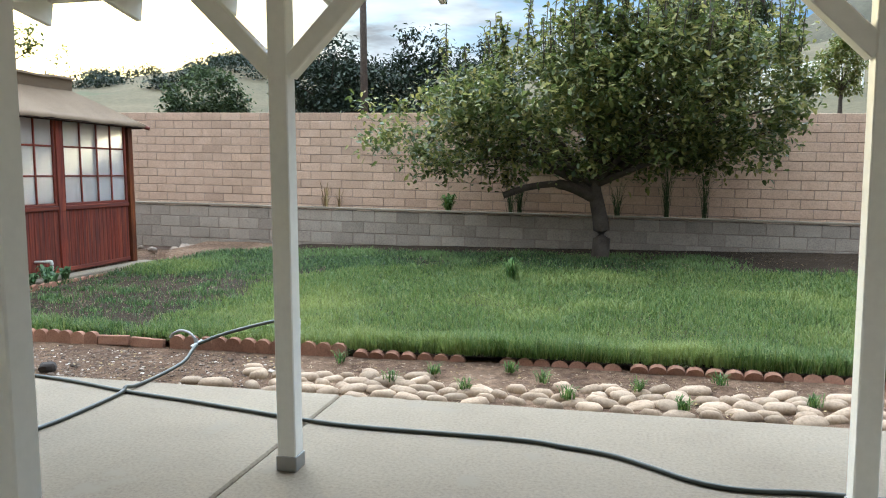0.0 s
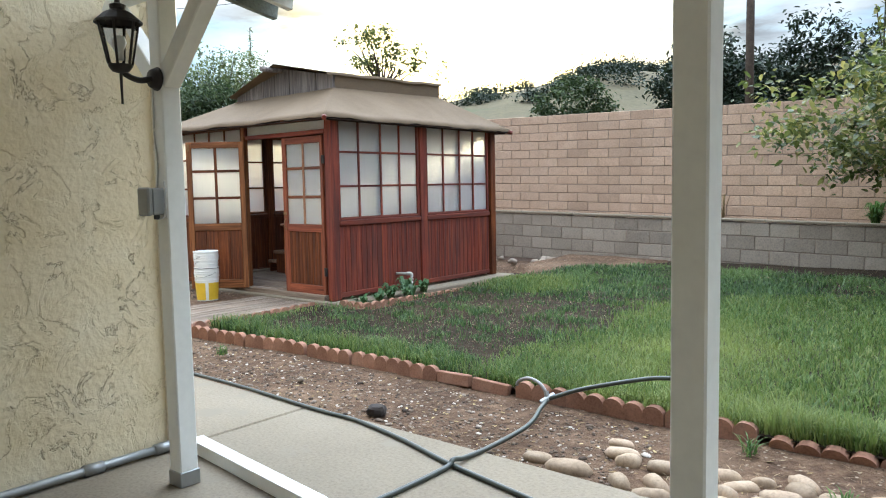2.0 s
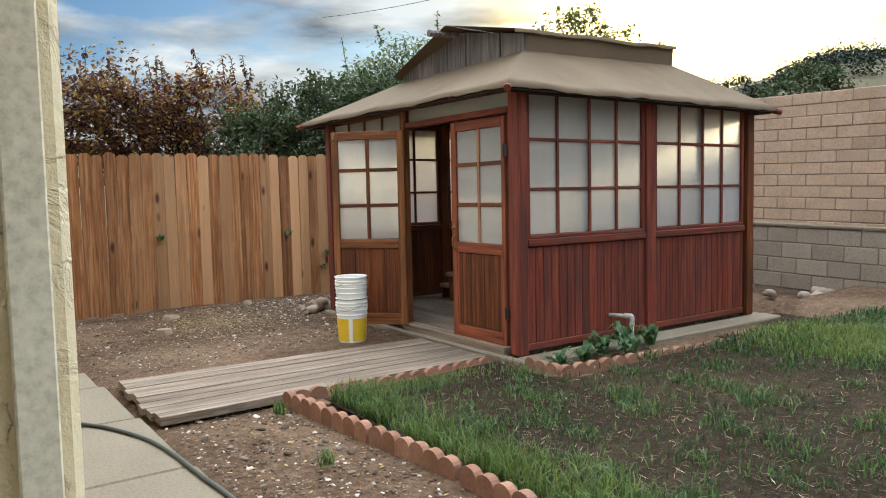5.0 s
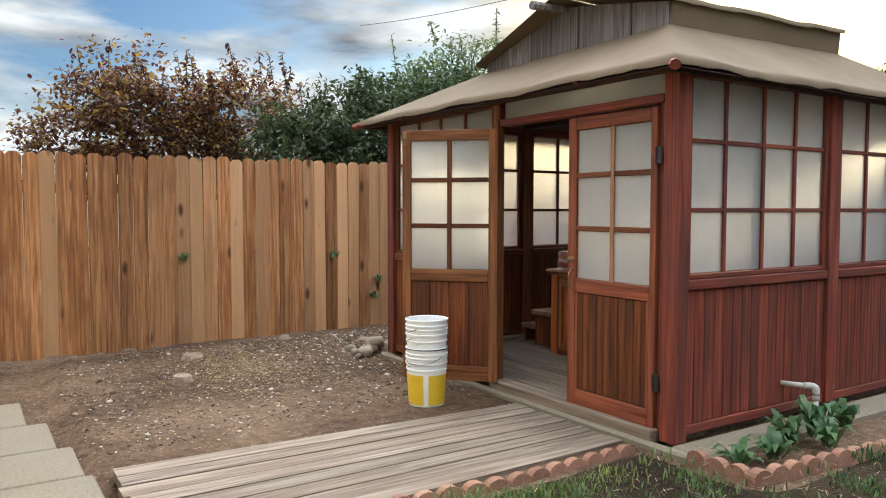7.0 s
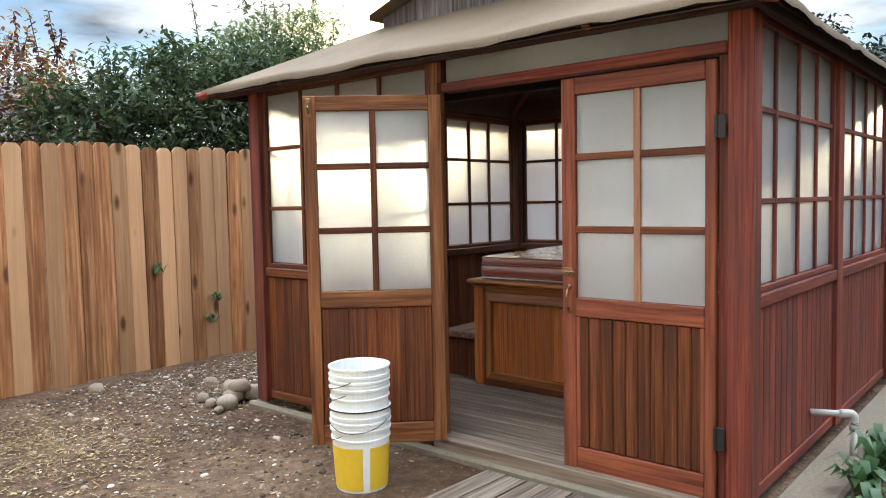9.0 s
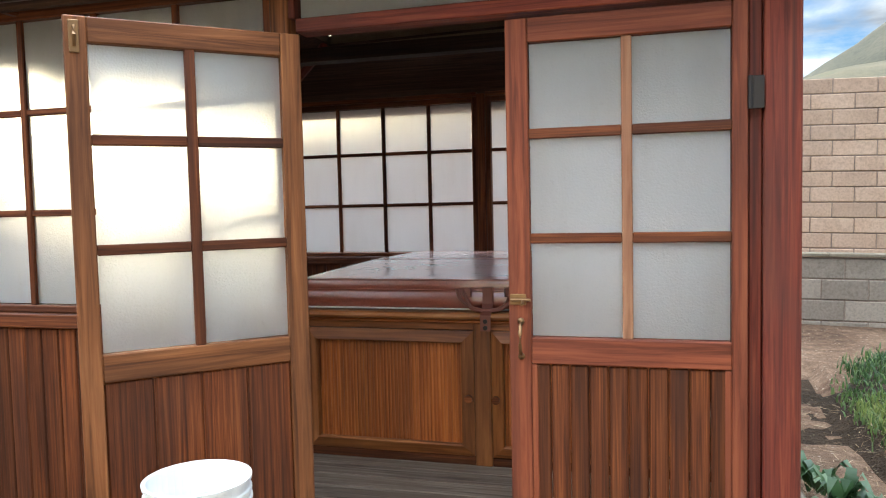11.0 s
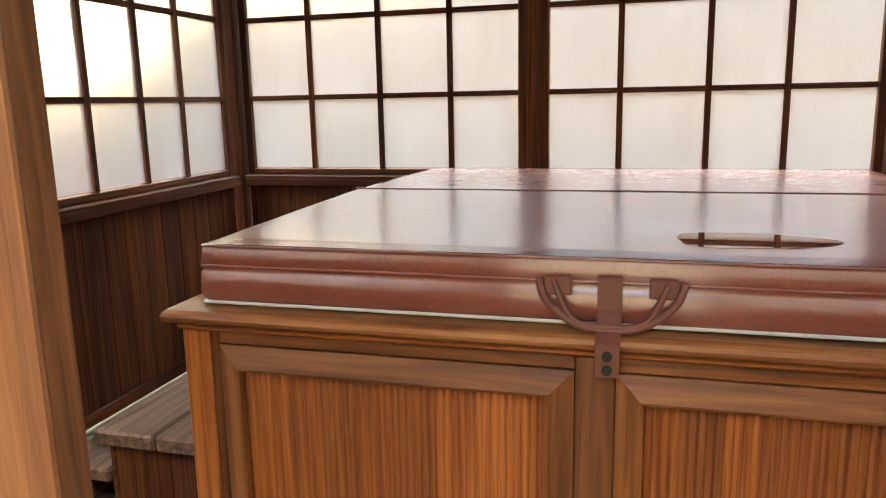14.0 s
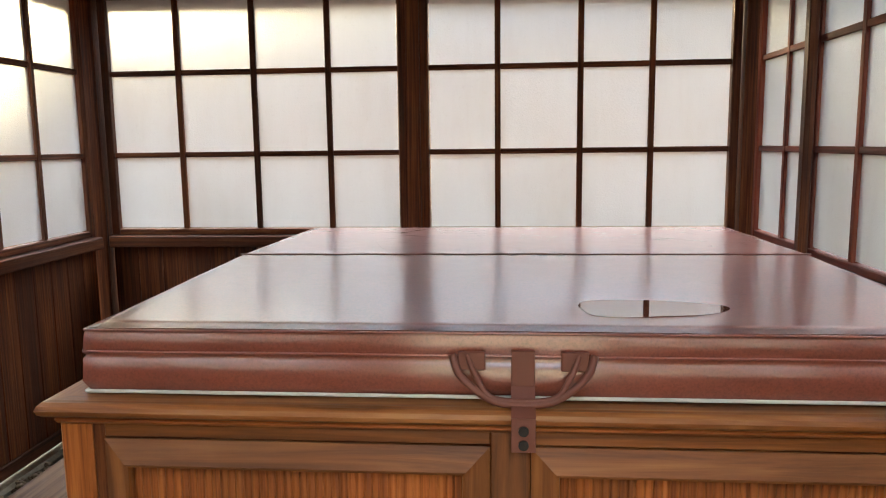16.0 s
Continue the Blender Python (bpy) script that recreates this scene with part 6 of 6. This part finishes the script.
tree("eucalyptus", "tall feathery eucalyptus behind the wall", (4.7, 31.0, 0.5), [(4.7, 31, 5.0), (4.8, 31, 9.5)], [(4.7, 31, 9.0, 1.3, 1.3, 2.6), (5.3, 31, 7.0, 1.2, 1.2, 1.8), (4.2, 31, 11.0, 0.9, 0.9, 1.5)], 190, 40, 0.35, 0.20, olive_leaf, 41, 0.16, 18, 0, 0.3, "", 0.2)
tree("round_tree", "olive green tree behind the wall", (2.6, 27.0, 0.5), [(2.6, 27, 3.0), (2.6, 27, 5.0)], [(2.4, 27, 7.0, 1.3, 1.2, 1.4), (3.2, 27, 6.0, 1.2, 1.2, 1.2)], 150, 36, 0.35, 0.18, fruit_leaf, 42, 0.14, 12)
tree("round_tree", "small yellow-green tree on the dry slope", (17.6, 66.0, 6.0), [(17.6, 66, 7.0), (17.6, 66, 8.0)], [(17.6, 66, 10.0, 1.8, 1.8, 2.4)], 120, 30, 0.5, 0.3, leaf_material("yellow_green_leaf", (0.07, 0.10, 0.02), (0.14, 0.16, 0.04), (0.22, 0.20, 0.06)), 43, 0.16, 8)

# hills: dry slopes behind, a dark scrub ridge farther off
dry_grass = mottled("dry_grass_hill", (0.05, 0.046, 0.024), (0.085, 0.07, 0.038), (0.13, 0.10, 0.06), 0.09, 0.95, 1.4, 0.4, 0.2, 0, 0, (0.12, 0.62, (0.07, 0.07, 0.035)))
scrub = mottled("scrub_hill", (0.035, 0.035, 0.022), (0.06, 0.055, 0.036), (0.10, 0.085, 0.055), 0.06, 0.95, 0.7, 0.5, 0.4)
RIDGE = ((-180, 0.03), (-60, 0.10), (-30, 0.16), (-18, 0.155), (-10, 0.145), (0, 0.12), (13, 0.125), (25, 0.135), (29, 0.140), (33, 0.122), (39, 0.105), (50, 0.08), (60, 0.06), (90, 0.03), (180, 0.03))
FAR_RIDGE = ((-180, 0.02), (-60, 0.12), (-30, 0.24), (-18, 0.225), (-14.5, 0.20), (-11, 0.165), (-8, 0.13), (-3, 0.08), (5, 0.03), (180, 0.02))


def hill_height(table, az, r, r0, r1):
    e = np.interp(az, [a for a, _ in table], [b for _, b in table])
    return 1.45 + e * r * smooth(r0, r1, r) - 1.6 * (1 - smooth(r0, r1, r)) + (0.012 * r * noise.noise((az * 0.11, r * 0.02, 3)) + 0.004 * r * noise.noise((az * 0.5, r * 0.06, 8))) * smooth(r0, r1, r)


def hills(name, table, radii, r0, r1, mat, label):
    azs = np.linspace(-75, 100, 200)
    verts = [(-r * math.sin(radians(a)), -0.6 + r * math.cos(radians(a)), hill_height(table, a, r, r0, r1) if k < len(radii) - 1 else -1.0) for k, r in enumerate(radii) for a in azs]
    n = len(azs)
    i = (np.arange(len(radii) - 1)[:, None] * n + np.arange(n - 1)[None, :]).ravel()
    ob = new(name, array_mesh(name, np.array(verts), np.stack([i, i + n, i + n + 1, i + 1], 1), mat, True))
    tagged(ob, label, "hill", kind="structure")


hills("backdrop_hill_1", RIDGE, [24, 32, 42, 55, 70, 85, 100, 115, 130, 145, 160, 175, 190, 260], 20, 150, dry_grass, "dry tan grass hillside behind the garden wall")
hills("backdrop_hill_2", FAR_RIDGE, [200, 240, 280, 320, 360, 400, 500], 190, 330, scrub, "dark scrub-covered ridge in the distance")
rng = np.random.default_rng(77)
cl = []
for k in range(90):
    a, r = rng.uniform(14, 45), rng.uniform(120, 172)
    if k < 46:
        a, r = rng.uniform(18, 31), rng.uniform(146, 160)
    c = np.array([-r * math.sin(radians(a)), -0.6 + r * math.cos(radians(a)), hill_height(RIDGE, a, r, 20, 150) + 0.8])
    cl.append(c + rng.normal(0, 1, (420, 3)) * np.array([1.3, 1.3, 0.75]) * rng.uniform(0.6, 1.3))
v, q = leaf_array(rng, np.concatenate(cl), 0.38, 0.8)
tagged(part("hill_trees", array_mesh("hill_trees", v, q, pine_leaf), pine_leaf), "scattered oaks along the far ridge", "trees", kind="stuff")
rail_fence = thing("rail_fence", (25, 90, 8), "white ranch rail fence across the dry slope", "fence")
prev = None
for a in np.linspace(-9.2, -18.5, 16):
    r = 78.0
    p = Vector((-r * math.sin(radians(a)), -0.6 + r * math.cos(radians(a)), 1.45 + r * (0.112 + 0.0022 * (-a - 9))))
    part("post", Geo().box((p.x - 0.09, p.y - 0.09, p.z - 2.5), (p.x + 0.09, p.y + 0.09, p.z + 0.75), 0.0), white, rail_fence)
    if prev:
        for dz in (0.05, 0.35, 0.62):
            part("rail", Geo().tube([prev + Vector((0, 0, dz)), p + Vector((0, 0, dz))], 0.07, 4), white, rail_fence)
    prev = p

pole = thing("utility_pole", (-7.9, 23.0, 0), "tall weathered wooden utility pole beyond the wall", "utility pole")
part("shaft", Geo().tube([(-7.9, 23, -0.1), (-7.9, 23, 11.0)], [0.13, 0.10], 12), bark, pole, smooth=True)
for i, (z, end) in enumerate(((10.2, (-42, 18.0, 12.5)), (9.6, (-40, 21.0, 11.0)))):
    p0, p1 = Vector((-7.9, 23, z)), Vector(end)
    pts = [p0.lerp(p1, t) - Vector((0, 0, 3.2 * t * (1 - t))) for t in np.linspace(0, 1, 20)]
    tagged(part("power_line", Geo().tube(pts, 0.014, 5), rubber), "thin dark overhead line across the sky", "power line", "overhead lines")

# grass: lush to the east, thin tufts over dark earth to the west
rng = np.random.default_rng(5)


def open_soil(x, y):
    return min(1.0, smooth(10.9, 11.6, y) + smooth(9.6, 10.2, y) * smooth(1.0, 2.2, x) + dirt_corner(x, y))


def lush_grass(x, y):
    edge = -4.0 + 0.3 * noise.noise((y * 0.7, 1.0, 0)) + 0.4 * noise.noise((x * 1.5, y * 1.5, 4)) + 0.9 * max(0, y - 8.2)
    lush = smooth(edge - 0.2, edge + 0.3, x) * smooth(9.9, 9.0, y)
    rim = smooth(5.4, 5.02, y) * (0.25 + 0.75 * smooth(-0.1, 0.25, noise.noise((x * 1.9, 3.0, 2)))) + smooth(-6.9, -7.2, x) * 0.5 * smooth(6.4, 5.8, y)
    patch = 0.7 * smooth(1.0, 0.5, math.hypot((x + 5.9) / 1.0, (y - 8.9) / 0.8))
    return max(lush, min(1, rim), patch) * (1 - open_soil(x, y))


def sparse_grass(x, y):
    tuft = smooth(-0.02, 0.36, noise.noise((x * 2.9, y * 2.9, 9)))
    back = smooth(8.0, 9.0, y) * (0.35 + 0.45 * smooth(-0.2, 0.3, noise.noise((x * 1.7, y * 1.7, 12))))
    return max(0.08 + 0.55 * tuft, back) * (1 - open_soil(x, y)) * (1 - 0.9 * lush_grass(x, y))


def blades(n, x0, x1, density, height, width):
    """Bent grass blades scattered where the density allows, as corners and quads."""
    gx, gy = rng.uniform(x0, x1, n), 4.95 + 6.95 * rng.uniform(0, 1, n) ** 1.25
    keep = np.array([rng.random() < density(x, y) for x, y in zip(gx, gy)])
    gx, gy = gx[keep], gy[keep]
    n = len(gx)
    gz = np.array([lawn_z(x, y) for x, y in zip(gx, gy)])
    big = np.array([noise.noise((x * 1.1, y * 1.1, 6)) for x, y in zip(gx, gy)])
    h = (height + 0.03 * big + 0.035 * (gy < 5.35) + 0.05 * ((gy < 5.12) & (gx > -1.9))) * rng.uniform(0.6, 1.5, n)
    a = rng.uniform(0, 2 * np.pi, n)
    lean = rng.uniform(0.15, 0.9, n)
    wd = rng.uniform(0.0022, 0.0045, n) * (1 + 0.10 * (gy - 5)) * width
    root = np.stack([gx, gy, gz - 0.005], 1)
    side = np.stack([-np.sin(a), np.cos(a), np.zeros(n)], 1) * wd[:, None]
    mid = root + np.stack([np.cos(a) * lean * h * 0.35, np.sin(a) * lean * h * 0.35, h * 0.62], 1)
    tip = root + np.stack([np.cos(a) * lean * h, np.sin(a) * lean * h, h * (1.05 - 0.3 * lean)], 1)
    verts = np.stack([root - side, root + side, mid + side * 0.8, mid - side * 0.8, tip + side * 0.15, tip - side * 0.15], 1).reshape(-1, 3)
    base = np.arange(n)[:, None] * 6
    return verts, np.concatenate([base + np.array([[0, 1, 2, 3]]), base + np.array([[3, 2, 4, 5]])], 0)


def grass_material(name, dark, mid, light):
    """Blades of many greens, with drier straw-coloured stretches."""
    mt = leaf_material(name, dark, mid, light, 0.45, 0.4)
    n, l = mt.node_tree.nodes, mt.node_tree.links
    vec, _ = coords(n, l)
    dry = ramp(n, l, noise_tex(n, l, vec, 0.55, 3, 0.5), [(0.50, (0, 0, 0)), (0.66, (0.65, 0.65, 0.65))])
    b = n["Principled BSDF"]
    old = b.inputs["Base Color"].links[0].from_socket
    new_col = mix(n, l, dry, old, tuple(c * 1.5 for c in light))
    for link in list(old.links):
        if link.to_socket != new_col.node.inputs[6]:
            l.new(new_col, link.to_socket)
    return mt


lawn_grass = grass_material("lawn_grass", (0.045, 0.08, 0.018), (0.10, 0.160, 0.034), (0.185, 0.205, 0.058))
verts, quads = blades(300000, -7.25, 5.2, lush_grass, 0.058, 1.0)
tagged(part("grass", array_mesh("grass", verts, quads, lawn_grass), lawn_grass), "lush green lawn grass with drier yellow stretches", "grass", kind="stuff")
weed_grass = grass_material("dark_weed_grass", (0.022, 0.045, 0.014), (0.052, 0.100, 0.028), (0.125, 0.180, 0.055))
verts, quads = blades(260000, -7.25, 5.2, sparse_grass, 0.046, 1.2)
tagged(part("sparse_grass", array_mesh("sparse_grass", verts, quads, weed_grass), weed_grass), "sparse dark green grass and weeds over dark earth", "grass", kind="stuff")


def tuft(x, y, z, count, h, w, mat, spread, rng, leafy=False):
    """Blades or leaves fanning out of one root."""
    out_v, out_q = [], []
    for i in range(count):
        a, ln = rng.uniform(0, 2 * np.pi), rng.uniform(0.3, 1.0)
        d = np.array([math.cos(a), math.sin(a), 0])
        sd = np.array([-math.sin(a), math.cos(a), 0]) * w
        r0 = np.array([x, y, z]) + rng.normal(0, 0.02, 3) * np.array([1, 1, 0])
        hh = h * rng.uniform(0.5, 1.2)
        p1, p2, p3 = r0 + d * spread * ln * 0.4 + [0, 0, hh * 0.7], r0 + d * spread * ln * 0.8 + [0, 0, hh], r0 + d * spread * ln * 1.25 + [0, 0, hh * (0.75 if leafy else 1.1)]
        k = len(out_v)
        b0, b1 = (0.15, 1.0) if leafy else (1.0, 0.8)
        out_v += [r0 - sd * b0, r0 + sd * b0, p1 + sd * b1, p1 - sd * b1, p2 + sd * 0.8, p2 - sd * 0.8, p3 + sd * 0.05, p3 - sd * 0.05]
        out_q += [(k, k + 1, k + 2, k + 3), (k + 3, k + 2, k + 4, k + 5), (k + 5, k + 4, k + 6, k + 7)]
    return np.array(out_v), np.array(out_q)


def weed(name, label, x, y, z, count, h, w, mat, spread, leafy, seed, category="weed", group=""):
    rg = np.random.default_rng(seed)
    v, q = tuft(x, y, z, count, h, w, mat, spread, rg, leafy)
    ob = part(name, array_mesh(name, v, q, mat), mat)
    tagged(ob, label, category, group)


for k, (x, y, c, hh) in enumerate(((-7.02, 7.35, 26, 0.16), (-7.0, 7.6, 22, 0.2), (-6.9, 7.05, 20, 0.13), (-7.02, 7.95, 18, 0.16), (-6.85, 7.5, 18, 0.14), (-6.95, 6.8, 14, 0.10))):
    weed("broadleaf_plant", "leafy green plant beside the concrete footing", x, y, 0.06, c, hh, 0.026, weed_leaf, 0.15, True, 100 + k, "plant", "plants by the footing")
for k, (x, y) in enumerate(((-6.25, 4.45), (-7.3, 4.62), (-5.5, 5.05), (-1.1, 4.55), (-0.1, 4.15), (-0.55, 4.72), (-1.9, 4.75), (0.9, 4.7), (0.35, 4.45), (0.6, 4.05), (1.4, 4.3), (1.8, 4.5), (2.3, 4.15), (2.7, 4.45), (3.1, 4.2), (-0.8, 4.2), (-1.35, 4.3), (-0.3, 4.5))):
    weed("grass_tuft", "tuft of green weeds in the bare soil", x, y, 0.0, 40, 0.07, 0.004, grass_leaf, 0.07, False, 120 + k, "weed", "weeds in the soil")
for k, (x, y) in enumerate(((-1.07, 8.48),)):
    weed("broadleaf_plant", "bright green weed standing in the lawn", x, y, 0.12, 90, 0.26, 0.008, grass_leaf, 0.12, True, 140 + k, "plant")
for k, (x, y, hh, c) in enumerate(((-5.0, 12.25, 0.45, 16), (-4.75, 12.3, 0.35, 12))):
    weed("dry_weed", "dry reddish weed stalks on the planting bed", x, y, 0.78, c, hh, 0.012, dry_leaf, 0.12, False, 150 + k, "weed", "dry weeds")
for k, (x, y, hh) in enumerate(((-1.6, 12.3, 0.6), (-1.45, 12.35, 0.7), (1.0, 12.3, 0.8), (1.6, 12.35, 0.7), (0.2, 12.3, 0.5))):
    weed("reed_clump", "tall thin green-brown shoots on the planting bed", x, y, 0.70, 46, hh, 0.0045, olive_leaf, 0.22, False, 160 + k, "shrub", "shoots on the bed")
for k, (y, z) in enumerate(((6.9, 0.93), (7.45, 0.42), (7.5, 0.62), (5.2, 0.95))):
    weed("vine_sprig", "small green sprig growing through the fence", -12.46, y, z - 0.05, 14, 0.08, 0.012, weed_leaf, 0.07, True, 180 + k, "plant", "fence sprigs")
weed("broadleaf_plant", "small leafy shrub on the planting bed", -2.7, 12.25, 0.76, 60, 0.30, 0.018, grass_leaf, 0.18, True, 170, "shrub")

# litter: dry leaves and twigs on bare earth and under the tree
rng = np.random.default_rng(9)
spots = [np.stack([rng.uniform(-12.3, -9.0, 900), rng.uniform(3.9, 8.5, 900)], 1), np.stack([rng.normal(-11.0, 0.5, 1500), rng.normal(5.3, 0.35, 1500)], 1), np.stack([rng.uniform(-8.5, -2.2, 500), rng.uniform(3.95, 4.85, 500)], 1), np.stack([rng.normal(0.0, 1.8, 1100), rng.normal(10.6, 0.8, 1100)], 1), np.stack([rng.uniform(-2.3, 5.0, 300), rng.uniform(4.0, 4.8, 300)], 1)]
xy = np.concatenate(spots)
xy = xy[(xy[:, 1] < 11.9) & (xy[:, 1] > 3.95)]
z = np.array([(lawn_z(x, y) + (0.012 if y < 8.6 else 0.04) if x > -7.3 and y > 4.93 else ground_z(x, y) + 0.006) for x, y in xy])
v, q = leaf_array(rng, np.column_stack([xy, z]), 0.035, 0.4, 0.0)
v[:, 2] = np.repeat(z, 6) + (v[:, 2] - np.repeat(z, 6)) * 0.25
tagged(part("leaf_litter", array_mesh("leaf_litter", v, q, dry_leaf), dry_leaf), "scattered dry yellow-brown leaves and straw", "litter", kind="stuff")
xy = np.stack([rng.uniform(-7.2, -3.3, 4200), rng.uniform(5.0, 9.3, 4200)], 1)
xy = np.concatenate([xy, np.stack([rng.normal(-11.0, 0.45, 1300), rng.normal(5.3, 0.3, 1300)], 1), np.stack([rng.uniform(-2.2, 5.0, 1500), rng.uniform(3.98, 4.85, 1500)], 1)])
z = np.array([(lawn_z(x, y) + 0.010 if x > -7.3 and y > 4.93 else ground_z(x, y) + 0.012) for x, y in xy])
v, q = leaf_array(rng, np.column_stack([xy, z]), 0.06, 0.045, 0.0, 0.6)
v[:, 2] = np.repeat(z, 6) + (v[:, 2] - np.repeat(z, 6)) * 0.3
straw_leaf = leaf_material("dry_straw", (0.13, 0.075, 0.035), (0.26, 0.175, 0.09), (0.48, 0.38, 0.24), 0.8, 0.2)
tagged(part("straw", array_mesh("straw", v, q, straw_leaf), straw_leaf), "thin pale straw strewn over dark earth and cobbles", "straw", kind="stuff")
# loose gravel, thickest along the fence, of many tones
def gravel_material():
    mt, n, l, b = material("mixed_gravel")
    geo = n.new("ShaderNodeNewGeometry")
    l.new(ramp(n, l, geo.outputs["Random Per Island"], [(0.0, (0.04, 0.028, 0.02)), (0.55, (0.13, 0.095, 0.07)), (0.85, (0.24, 0.19, 0.15)), (1.0, (0.55, 0.49, 0.42))]), b.inputs["Base Color"])
    b.inputs["Roughness"].default_value = 0.9
    b.inputs["Specular IOR Level"].default_value = 0.15
    return mt


peb = Geo()
rnd = random.Random(31)
for k in range(10500):
    r = rnd.uniform(0.005, 0.013) * (2.0 if k % 23 == 0 else 1.0)
    if k % 4 == 0:
        x, y = rnd.uniform(-8.5, -2.3), rnd.uniform(3.95, 4.8)
    elif k % 4 == 1:
        x, y = rnd.uniform(-12.4, -9.2), rnd.uniform(3.9, 6.9)
    else:
        x, y = rnd.triangular(-12.4, -9.3, -12.0), rnd.triangular(5.4, 9.0, 7.6)
        if x > -10.75 and y > 6.45:
            continue
    peb.box((-r, -r * 0.7, -r * 0.3), (r, r * 0.7, r * 0.4), r * 0.3, pose(x, y, ground_z(x, y) + r * 0.15, rnd.uniform(-12, 12), rnd.uniform(-12, 12), rnd.uniform(0, 360)))
gravel_mat = gravel_material()
tagged(part("pebbles", peb, gravel_mat), "scattered dark and pale gravel on the soil", "pebbles", kind="stuff")
